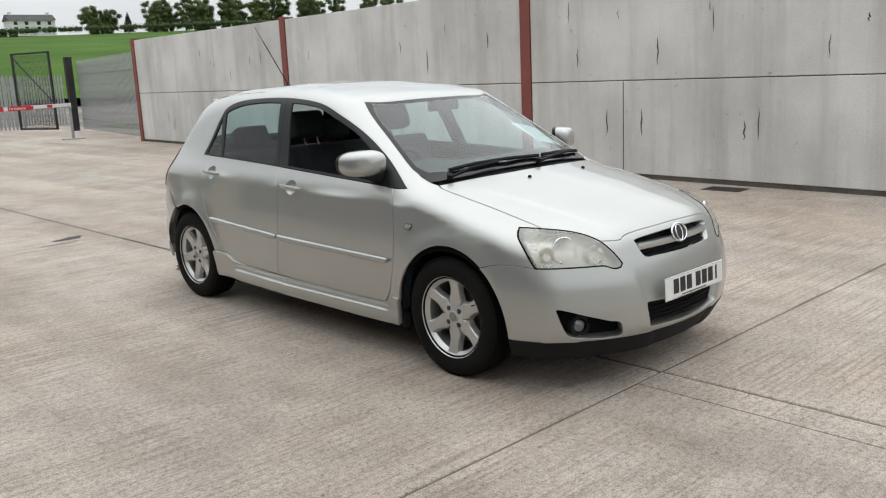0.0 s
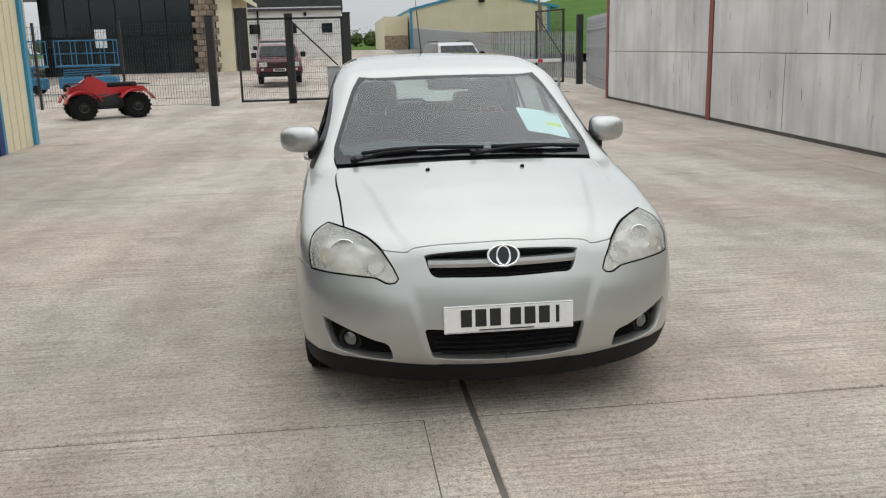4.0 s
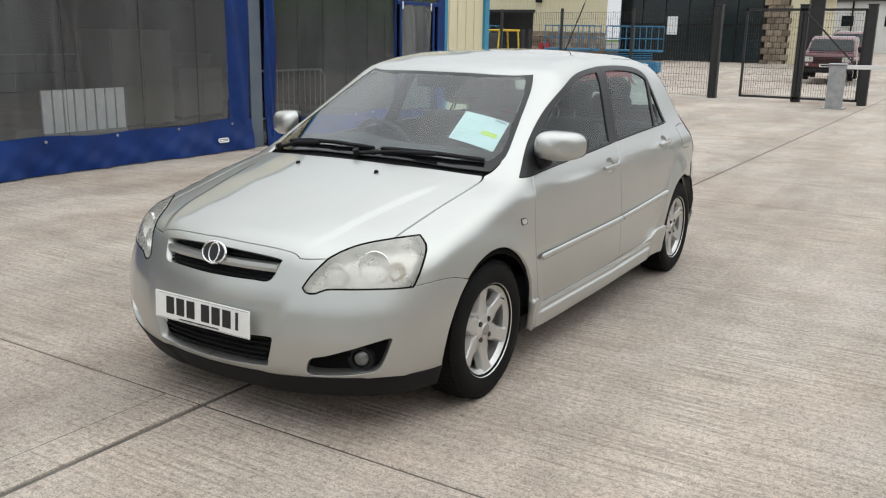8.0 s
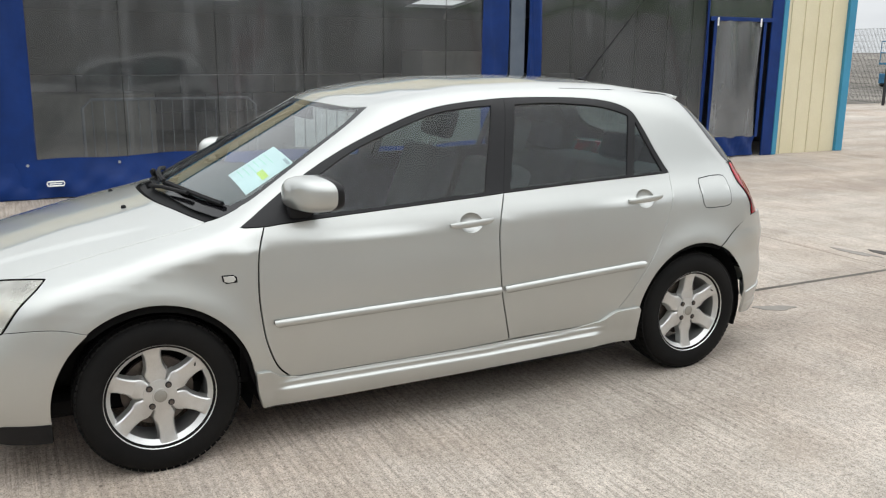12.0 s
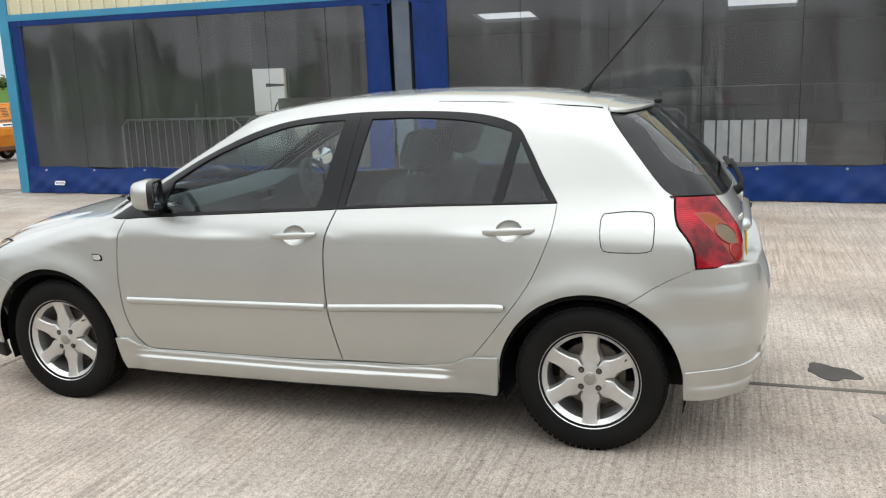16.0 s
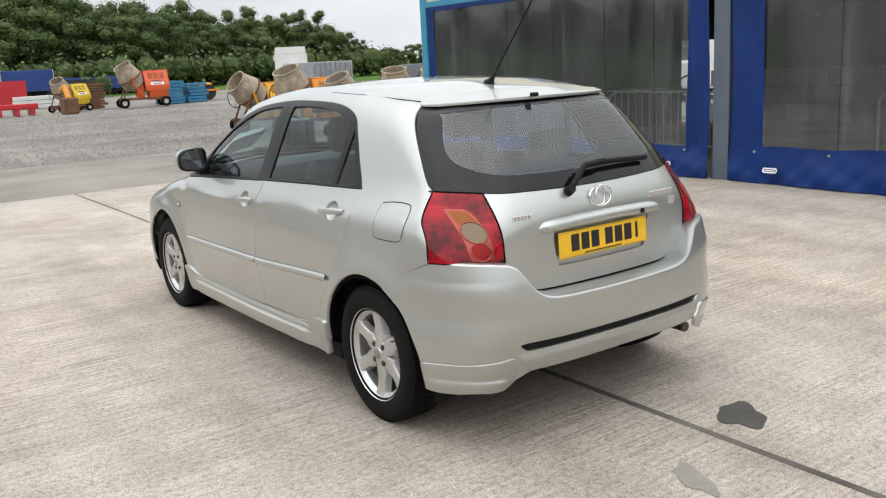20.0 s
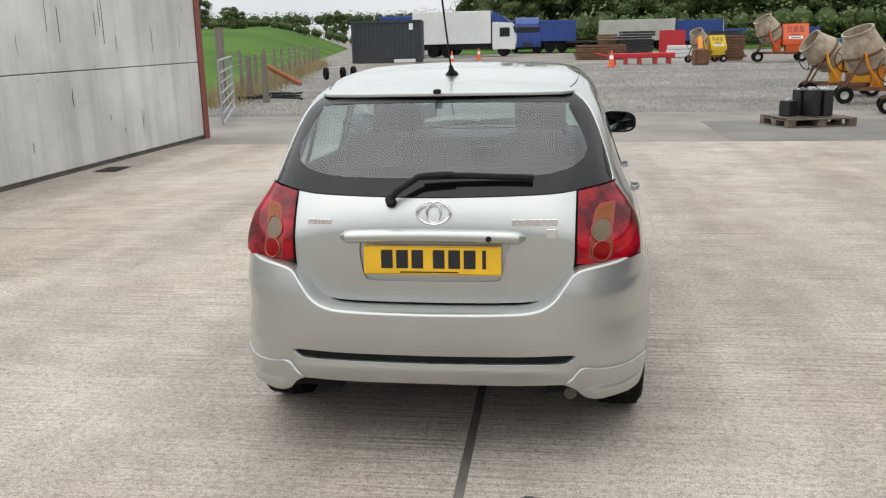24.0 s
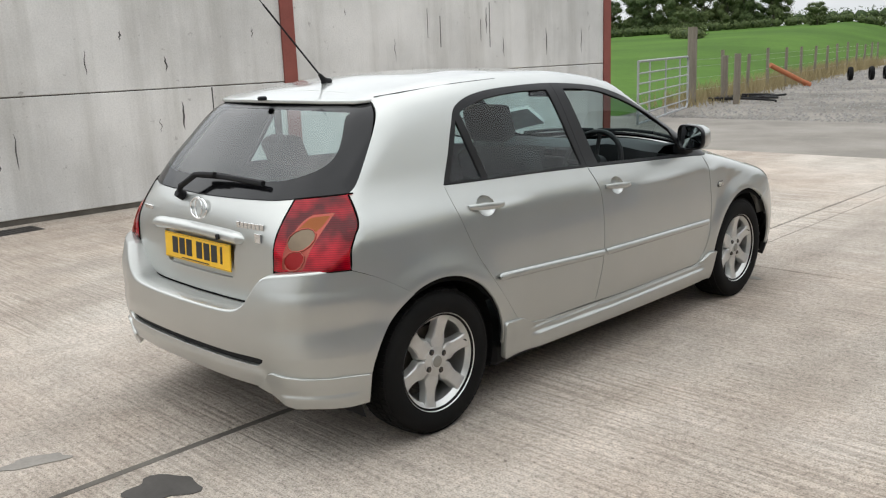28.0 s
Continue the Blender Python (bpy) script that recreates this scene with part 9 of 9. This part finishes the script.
me = bpy.data.meshes.new("dry_grass")
me.from_pydata(v, [], f)
me.materials.append(M_DRYGRASS)
tagged(new("dry_grass", me), "tall dry straw-coloured grass along the fence", "grass", kind="stuff")
# odds and ends by the fence
pipe1 = ground_thing("clay_pipe", "orange clay drainpipe lying by the fence", "pipe", 9.4, -25.4, 0.0, 60)
part("barrel", tube((-0.8, 0, 0.1), (0.6, 0, 0.75), 0.085, seg=12), M_CLAY, pipe1, smooth=True)
part("collar", tube((-0.95, 0, 0.03), (-0.8, 0, 0.1), 0.105, seg=12), M_CLAY, pipe1, smooth=True)
for x, y in ((8.9, -29.8), (8.3, -30.2), (8.0, -30.8)):
    b = ground_thing("tyre_pile_tyre", "worn tyre leaning by the fence", "tyre", x, y, 0, 30, "loose tyres")
    b.scale = (0.7, 0.7, 0.7)
    part("tyre", revolve([(0.22, -0.09), (0.33, -0.10), (0.36, 0.0), (0.33, 0.10), (0.22, 0.09), (0.22, -0.09)], 20), M_RUBBER, b).matrix_basis = pose(0, 0, 0.36)
rub = random.Random(9)
for k in range(5):
    x, y = 7.0 + rub.uniform(0, 1.6), -17.8 - rub.uniform(0, 3.2)
    b = ground_thing("pipe_offcut", "bent dark plastic pipe lying on the gravel", "pipe", x, y, 0, rub.uniform(0, 360), "pipe offcuts")
    part("tube", pipe([(0.9 * math.cos(a), 0.35 * math.sin(a), 0.035 + 0.02 * a) for a in np.linspace(0, rub.uniform(2, 5), 12)], 0.03, 6), M_BLACK, b, smooth=True)

# gravel: loose stones lying on the yard
sr = random.Random(17)
v, f = [], []
for _ in range(15000):
    y = -13.3 - 26 * sr.random() ** 1.5
    x = sr.uniform(-14, 8.0 + (-y - 14) * 0.2)
    s = sr.uniform(0.012, 0.045) * (1 + 0.02 * (-13 - y))
    i = len(v)
    for dx, dy, dz in ((1, 0, 0), (0, 1, 0), (-1, 0, 0), (0, -1, 0), (0, 0, 0.9)):
        v.append((x + s * dx * sr.uniform(0.7, 1.3), y + s * dy * sr.uniform(0.7, 1.3), s * dz - 0.012 + 0.0))
    f += [(i, i + 1, i + 4), (i + 1, i + 2, i + 4), (i + 2, i + 3, i + 4), (i + 3, i, i + 4)]
me = bpy.data.meshes.new("loose_stones")
me.from_pydata(v, [], f)
me.materials.append(surf("loose_stone", (0.16, 0.15, 0.14), (0.36, 0.345, 0.325), 8, 0.9, None, 30, 0.3, 0.2))
tagged(new("loose_stones", me), "loose grey crushed stones on the yard", "gravel", kind="stuff")


M_ORANGEFADED = surf("faded_orange_paint", (0.52, 0.22, 0.06), (0.66, 0.33, 0.11), 4, 0.6, 0.75, 30, 0.35, 0.15, vary=0.1)
M_AMBER = surf("yellow_orange_paint", (0.66, 0.28, 0.012), (0.76, 0.36, 0.02), 3, 0.5, 0.65, 30, 0.25, 0.1)


def mixer(x, y, rz, paint, label, tilt=22, s=1.0):
    """A site mixer: sloping engine cabinet beside an open drum in a yoke, on a four-wheeled chassis."""
    m = ground_thing("cement_mixer", label, "cement mixer", x, y, 0, rz, "cement mixers")
    m.scale = (s, s, s)
    upright = Matrix(((0, 0, 1, 0), (1, 0, 0, 0), (0, 1, 0, 0), (0, 0, 0, 1)))
    bm = bmesh.new()
    prism([(-0.38, 0.60), (0.36, 0.60), (0.36, 1.36), (-0.08, 1.36), (-0.38, 0.80)], 0.10, 1.00, bm, upright)
    bmesh.ops.bevel(bm, geom=bm.edges[:], offset=0.022, segments=2, affect="EDGES")
    cab = part("engine_cabinet", bm, paint, m)
    slope = Matrix(((1, 0, 0, 0.55), (0, 0.472, -0.881, -0.38), (0, 0.881, 0.472, 0.80), (0, 0, 0, 1)))

    def on_slope(name, x0, x1, y0, y1, d0, d1, material, label=""):
        b2 = box(x0, x1, y0, y1, d0, d1)
        b2.transform(slope)
        return part(name, b2, material, cab, label)

    for k in range(6):
        for x0 in (-0.30, -0.09, 0.12):
            on_slope("vent_slot", x0, x0 + 0.16, 0.30 + 0.042 * k, 0.316 + 0.042 * k, -0.002, 0.004, M_INK)
    on_slope("maker_plate", -0.24, 0.24, 0.03, 0.13, -0.002, 0.005, M_PAPER, "white plate with unreadable print")
    on_slope("plate_bar", -0.17, 0.17, 0.06, 0.10, 0.004, 0.007, M_INK)
    on_slope("name_bar", -0.20, 0.14, 0.17, 0.22, -0.002, 0.004, M_STEELDARK)
    part("lid_edge", box(0.085, 1.015, -0.07, 0.375, 1.352, 1.372, 0.006), paint, cab)
    for k in range(5):
        for z in (0.82, 1.00):
            part("side_slot", box(0.094, 0.10, -0.16 + 0.085 * k, -0.12 + 0.085 * k, z, z + 0.11), M_INK, cab)
    bm = bmesh.new()
    prism([(-0.30, 0.26), (0.24, 0.26), (0.34, 0.60), (-0.36, 0.60)], 0.22, 0.92, bm, upright)
    part("engine_pan", bm, paint, m)
    drum = revolve([(0.02, -0.50), (0.26, -0.48), (0.41, -0.34), (0.45, -0.02), (0.455, 0.02), (0.335, 0.46), (0.350, 0.47), (0.350, 0.52), (0.318, 0.52), (0.305, 0.46), (0.42, 0.02), (0.38, -0.30), (0.02, -0.42)], 30, "Z")
    d = part("drum", drum, M_CRUST, m, "cement-crusted drum", True)
    d.matrix_basis = Matrix.Translation((-0.40, 0, 1.14)) @ Matrix.Rotation(radians(-tilt), 4, "Y") @ Matrix.Rotation(radians(14), 4, "X")
    part("drum_band", revolve([(0.446, -0.03), (0.470, -0.03), (0.470, 0.03), (0.446, 0.03)], 30, "Z"), M_RUST, d)
    for yy in (-0.50, 0.50):
        part("yoke_arm", pipe([(-0.05, yy * 0.8, 0.42), (-0.30, yy, 0.80), (-0.40, yy, 1.14)], 0.035, 6), paint, m)
        part("trestle", pipe([(-0.75, yy * 0.8, 0.34), (-0.40, yy, 1.10)], 0.03, 6), M_RUST, m)
        part("rail", box(-0.86, 0.95, yy * 0.62 - 0.035, yy * 0.62 + 0.035, 0.28, 0.36), M_RUST, m)
    part("drum_post", box(-0.20, 0.06, -0.20, 0.20, 0.30, 0.86, 0.015), paint, m)
    ringp = [(0.30 * math.cos(q), 0.0, 0.30 * math.sin(q)) for q in np.linspace(0, 2 * math.pi, 25)]
    tw = part("tilt_wheel", pipe(ringp, 0.014, 6), M_BLACKSTEEL, m, smooth=True)
    tw.matrix_basis = pose(-0.72, 0.30, 0.98, 0, 0, 30)
    part("tilt_wheel_shaft", tube((-0.72, 0.30, 0.98), (-0.40, 0.50, 1.10), 0.02, seg=8), M_RUST, m)
    for q in (30, 150, 270):
        part("spoke", tube((0, 0, 0), (0.30 * math.cos(radians(q)), 0, 0.30 * math.sin(radians(q))), 0.009, seg=6), M_BLACKSTEEL, tw)
    for xx in (-0.74, 0.78):
        for yy in (-0.44, 0.44):
            w = part("wheel", revolve([(0.09, -0.05), (0.165, -0.06), (0.19, -0.03), (0.19, 0.03), (0.165, 0.06), (0.09, 0.05)], 20), M_RUBBER, m, smooth=True)
            w.matrix_basis = pose(xx, yy, 0.19, 0, 0, 90)
            part("rim", revolve([(0.01, -0.03), (0.095, -0.035), (0.095, 0.035), (0.01, 0.03)], 12), M_GRIMY, w)
        part("axle", tube((xx, -0.44, 0.19), (xx, 0.44, 0.19), 0.028, seg=8), M_RUST, m)
        part("axle_post", box(xx - 0.04, xx + 0.04, -0.30, 0.30, 0.19, 0.29), M_RUST, m)
    return m


mixer(-7.1, -17.4, 172, M_AMBER, "yellow-orange cement mixer with a rusty crusted drum tipped low", 52, 0.90)
mixer(-7.3, -15.1, 166, M_ORANGE, "orange cement mixer with a buff crusted drum", 20, 0.95)
mixer(-7.2, -12.5, 164, M_ORANGEFADED, "faded pale orange cement mixer with a crusted drum", 24, 0.82)
mixer(-8.9, -13.0, 166, M_ORANGE, "orange cement mixer with a pale crusted drum", 8, 0.86)
mixer(-9.9, -12.8, 162, M_ORANGE, "orange cement mixer half behind the shed", 10, 0.86)
mixer(-11.4, -42.0, 172, M_ORANGERED, "orange-red cement mixer on the far yard", 30, 1.35)
mixer(-7.9, -42.5, 200, M_YELLOW, "yellow cement mixer on the far yard", 30, 1.0)

# pallet with black drums
pal = ground_thing("pallet", "grey-brown timber pallet on the tarmac", "pallet", -4.65, -10.6, 0, 14)
for k in range(6):
    part("deck_board", box(-0.6, 0.6, -0.5 + k * 0.178, -0.5 + k * 0.178 + 0.11, 0.122, 0.144, 0.003), M_PALLET, pal)
for yy in (-0.5, -0.07, 0.36):
    part("bottom_board", box(-0.6, 0.6, yy, yy + 0.13, 0.0, 0.022, 0.003), M_PALLET, pal)
    for xx in (-0.6, -0.07, 0.46):
        part("block", box(xx, xx + 0.14, yy, yy + 0.13, 0.022, 0.10, 0.003), M_PALLET, pal)
for xx in (-0.6, -0.07, 0.46):
    part("bearer", box(xx, xx + 0.14, -0.5, 0.5, 0.10, 0.122, 0.003), M_PALLET, pal)
pm = pal.matrix_basis
ply = part("ply_sheet", box(-0.45, 0.62, -0.42, 0.42, 0.145, 0.155), M_STEELDARK)
tagged(ply, "grey plywood sheet on the pallet", "board")
ply.matrix_basis = pm
for k, (dx, dy, h) in enumerate(((-0.30, -0.10, 0.42), (-0.10, -0.10, 0.44), (0.10, -0.08, 0.43), (-0.20, 0.14, 0.43), (0.02, 0.15, 0.44), (0.36, 0.0, 0.26))):
    d = tagged(new("black_container"), "black plastic square container with a white handle", "container", "containers on the pallet")
    d.matrix_basis = pm @ pose(dx, dy, 0.156, 0, 0, 4 * k)
    part("tub", box(-0.095, 0.095, -0.11, 0.11, 0, h, 0.015, seg=2), M_BLACKBAG, d)
    part("handle", pipe([(-0.08, 0, h), (-0.04, 0, h + 0.025), (0.04, 0, h + 0.025), (0.08, 0, h)], 0.007, 5), M_PAPER, d)

# grey container
ct = ground_thing("shipping_container", "dark grey corrugated shipping container at the yard's edge", "container", 11.0, -54.3, 0, 3)
part("shell", box(-2.25, 2.25, -1.1, 1.1, 0.12, 2.66), M_CONTAINER, ct)
for k in range(16):
    part("rib", box(-2.15 + k * 0.28, -2.02 + k * 0.28, 1.1, 1.14, 0.28, 2.5, 0.006), M_CONTAINER, ct)
for z0, z1 in ((0.0, 0.18), (2.56, 2.72)):
    part("rail", box(-2.3, 2.3, 1.06, 1.18, z0, z1), M_CONTAINER, ct)
for x in (-2.28, 2.28):
    part("corner_post", box(x - 0.08, x + 0.08, 1.02, 1.19, 0.0, 2.72), M_CONTAINER, ct)
part("label", box(-1.75, -1.50, 1.145, 1.15, 2.1, 2.5), M_PAPER, ct)
beam = part("timber_baulk", box(9.0, 10.4, -52.9, -52.6, 0, 0.22, 0.01), M_BOXWHITE)
tagged(beam, "pale timber baulk lying by the container", "timber")
for x, y in ((5.7, -45.6), (5.2, -57.0), (-2.9, -38.6)):
    c = ground_thing("traffic_cone", "orange traffic cone with a white band", "cone", x, y, 0, 0, "traffic cones")
    part("base", box(-0.22, 0.22, -0.22, 0.22, 0, 0.04, 0.01), M_CONE, c)
    part("cone", tube((0, 0, 0.04), (0, 0, 0.78), 0.16, 0.03, 16), M_CONE, c, smooth=True)
    part("band", tube((0, 0, 0.36), (0, 0, 0.54), 0.105, 0.080, 16), M_PAPER, c, smooth=True)


def lorry(x, y, rz, cab, bodym, L, H, label, body_z=1.0, hat=None):
    t = ground_thing("lorry", label, "lorry", x, y, 0, rz)
    part("box_body", box(-L / 2, L / 2, -1.2, 1.2, body_z, H, 0.03), bodym, t)
    part("body_rail", box(-L / 2, L / 2, 1.2, 1.23, body_z, body_z + 0.12), M_GALV, t)
    part("chassis", box(-L / 2, L / 2 + 1.9, -0.45, 0.45, 0.55, body_z), M_BLACKSTEEL, t)
    bm = bmesh.new()
    prism([(0, 0.5), (1.75, 0.5), (1.82, 1.45), (1.55, 2.55), (0.0, 2.65)], -1.15, 1.15, bm, Matrix(((1, 0, 0, L / 2 + 0.12), (0, 0, 1, 0), (0, 1, 0, 0), (0, 0, 0, 1))))
    bmesh.ops.bevel(bm, geom=bm.edges[:], offset=0.06, segments=2, affect="EDGES")
    cb = part("cab", bm, cab, t, smooth=True)
    part("windscreen", box(L / 2 + 1.70, L / 2 + 1.86, -1.02, 1.02, 1.5, 2.3, 0.03), M_DARKGLASS, cb)
    for s in (-1, 1):
        part("side_window", box(L / 2 + 0.7, L / 2 + 1.5, s * 1.15 - 0.02, s * 1.15 + 0.02, 1.5, 2.2, 0.01), M_DARKGLASS, cb)
        for xx in (L / 2 + 1.0, -L / 2 + 1.6, -L / 2 + 2.7):
            w = part("wheel", revolve([(0.05, -0.14), (0.42, -0.15), (0.47, -0.1), (0.47, 0.1), (0.42, 0.15), (0.05, 0.14)], 22), M_RUBBER, t)
            w.matrix_basis = pose(xx, s * 1.0, 0.47, 0, 0, 90)
    bm = bmesh.new()
    prism([(0, 2.62), (1.45, 2.55), (0.9, 3.0), (0.0, max(3.1, H - 0.05))], -1.05, 1.05, bm, Matrix(((1, 0, 0, L / 2 + 0.12), (0, 0, 1, 0), (0, 1, 0, 0), (0, 0, 0, 1))))
    part("wind_deflector", bm, hat or M_TRUCKBLUE, t)
    return t


lorry(8.1, -66.5, 180, M_BOXWHITE, M_BOXWHITE, 6.2, 3.5, "white box lorry with a blue wind deflector")
lorry(2.9, -80.0, 95, M_TRUCKBLUE, M_TRUCKBLUE, 7.0, 2.9, "blue lorry parked nose out")
lorry(-25.2, -52.0, 250, M_BOXWHITE, M_GRIMY, 4.0, 1.15, "white tractor unit without its trailer", 0.95, M_BOXWHITE)
lorry(12.6, -74.0, 178, M_TRUCKBLUE, M_TRUCKBLUE, 5.5, 3.4, "blue lorry standing behind the white one")


def trailer(x0, x1, y, h, material, label, z0=1.0, door=None):
    t = ground_thing("trailer", label, "trailer", 0, y, 0)
    part("side", box(x0, x1, -1.2, 1.2, z0, h, 0.02), material, t)
    part("chassis", box(x0, x1, -0.5, 0.5, 0.6, z0), M_BLACKSTEEL, t)
    for xx in np.arange(x0 + 0.6, x1, 1.25):
        part("side_rib", box(xx - 0.02, xx + 0.02, 1.2, 1.215, z0 + 0.05, h - 0.05), material, t)
    for k in range(3):
        for s in (-1, 1):
            w = part("wheel", revolve([(0.05, -0.14), (0.42, -0.15), (0.47, -0.1), (0.47, 0.1), (0.42, 0.15), (0.05, 0.14)], 18), M_RUBBER, t)
            w.matrix_basis = pose(x0 + 1.2 + 1.1 * k, s * 0.95, 0.47, 0, 0, 90)
    if door:
        part("end_door", box(x0 - 0.04 if door < 0 else x1, x0 if door < 0 else x1 + 0.04, -1.2, 1.2, z0, h), M_BOXWHITE, t)
    return t


trailer(-1.8, 1.5, -76.0, 2.8, M_TRUCKBLUE, "blue curtain-sided trailer on the gravel")
trailer(-10.8, -4.0, -80.0, 2.75, M_GRIMY, "grimy white box trailer", 0.85)
trailer(-15.2, -11.0, -81.0, 2.6, M_TRUCKBLUE, "blue curtain-sided trailer with white doors", 0.75, -1)
trailer(-24.5, -15.6, -84.0, 1.75, M_TRUCKBLUE, "low blue container trailer", 0.6)
flat = ground_thing("flatbed_trailer", "empty black flatbed trailer", "trailer", -3.4, -74)
part("bed", box(-3.2, 2.4, -1.1, 1.1, 0.85, 1.0), M_BLACKSTEEL, flat)
for k in range(3):
    part("wheel", revolve([(0.05, -0.14), (0.42, -0.15), (0.45, 0.0), (0.42, 0.15), (0.05, 0.14)], 18), M_RUBBER, flat).matrix_basis = pose(-1.5 + 1.1 * k, 0.9, 0.45, 0, 0, 90)

# machinery and stacks on the far yard
jr = random.Random(31)


def stack(x, y, n, material, label, L=2.2, w=1.0, h=0.11, category="stack"):
    s = ground_thing("stack", label, category, x, y, 0, jr.uniform(-12, 12))
    for k in range(n):
        o = jr.uniform(-0.12, 0.12)
        part("layer", box(-L / 2 + o, L / 2 + o, -w / 2, w / 2, k * (h + 0.03), k * (h + 0.03) + h, 0.008), material, s)


stack(-2.9, -52, 6, M_RUST, "stack of rusty timber formwork", 3.0, 1.2, 0.12)
stack(-5.4, -56, 10, M_BLACKSTEEL, "stack of dark steel crates", 2.2, 1.2, 0.14)
stack(-3.6, -57, 9, M_RUST, "stack of brown pallets on gravel", 1.2, 1.0, 0.14)
stack(-8.5, -54, 3, M_BOXWHITE, "bundles wrapped in white plastic", 2.4, 1.0, 0.22)
stack(-9.6, -46, 9, M_RUST, "stack of rusty frames on gravel", 1.6, 1.1, 0.12)
stack(-10.2, -50, 10, M_BLACKSTEEL, "stack of dark pallets on gravel", 1.8, 1.1, 0.13)
stack(-13.6, -44.5, 7, M_LIFTBLUE, "stack of blue steel stillages", 1.3, 1.0, 0.15)
stack(-15.2, -45.0, 6, M_LIFTBLUE, "stack of blue steel stillages", 1.2, 1.0, 0.15)
rake = ground_thing("towed_rake", "long red towed implement on the gravel", "implement", -4.6, -42.0, 0, 4)
part("beam", box(-1.7, 1.7, -0.2, 0.2, 0.30, 0.55, 0.03), M_REDSIGN, rake)
part("drawbar", pipe([(1.7, 0, 0.4), (2.4, 0, 0.6)], 0.05, 6), M_REDSIGN, rake)
for xx in (-1.4, -0.7, 0.1, 0.8, 1.4):
    part("tine_frame", box(xx - 0.04, xx + 0.04, -0.55, 0.55, 0.0, 0.32), M_REDSIGN, rake)
bk = ground_thing("digger_bucket", "rusty digger bucket on an orange boom", "implement", -7.2, -39.5, 0, 10)
part("bucket", box(-0.35, 0.35, -0.3, 0.3, 0.0, 0.75, 0.06), M_RUST, bk)
part("boom", pipe([(0, 0, 0.7), (-0.1, -0.5, 1.25), (-0.3, -1.4, 1.1)], 0.13, 6), M_ORANGE, bk)
for x, y in ((-15.6, -46.5), (-16.8, -47.2)):
    r = ground_thing("roller", "orange towed roller with black tyre", "roller", x, y, 0, 80)
    part("drum", tube((-0.7, 0, 0.45), (0.7, 0, 0.45), 0.45, seg=24), M_BLACKBAG, r, smooth=True)
    part("frame", box(-0.85, 0.85, -0.6, 0.6, 0.5, 0.62, 0.02), M_ORANGE, r)
    part("hood", box(-0.5, 0.5, -0.3, 0.3, 0.62, 1.0, 0.08), M_ORANGE, r)
rs = ground_thing("red_stand", "red steel frame rack standing behind the bundles", "rack", -8.3, -60)
part("panel", box(-0.9, 0.9, -0.05, 0.05, 0.0, 1.7), M_REDSIGN, rs)
gs = ground_thing("grey_shed_box", "grey steel site box beyond the mixers", "container", -13.6, -26.5, 0, 12)
part("shell", box(-1.0, 1.0, -0.9, 0.9, 0.05, 1.75, 0.02), M_GALV, gs)
for k in range(8):
    part("rib", box(-0.95 + k * 0.25, -0.87 + k * 0.25, 0.9, 0.93, 0.1, 1.7), M_GALV, gs)
wire_rng = random.Random(3)
lines = tagged(new("power_lines"), "thin overhead power lines across the sky", "cable", kind="structure")
for dz in (0.0, 0.6, 1.2):
    part("cable", pipe([(-150 + 12 * k, -125 + 4 * k, 17 + dz - 2.2 * math.sin(math.pi * (k % 9) / 8)) for k in range(18)], 0.035, 4), M_BLACKSTEEL, lines)
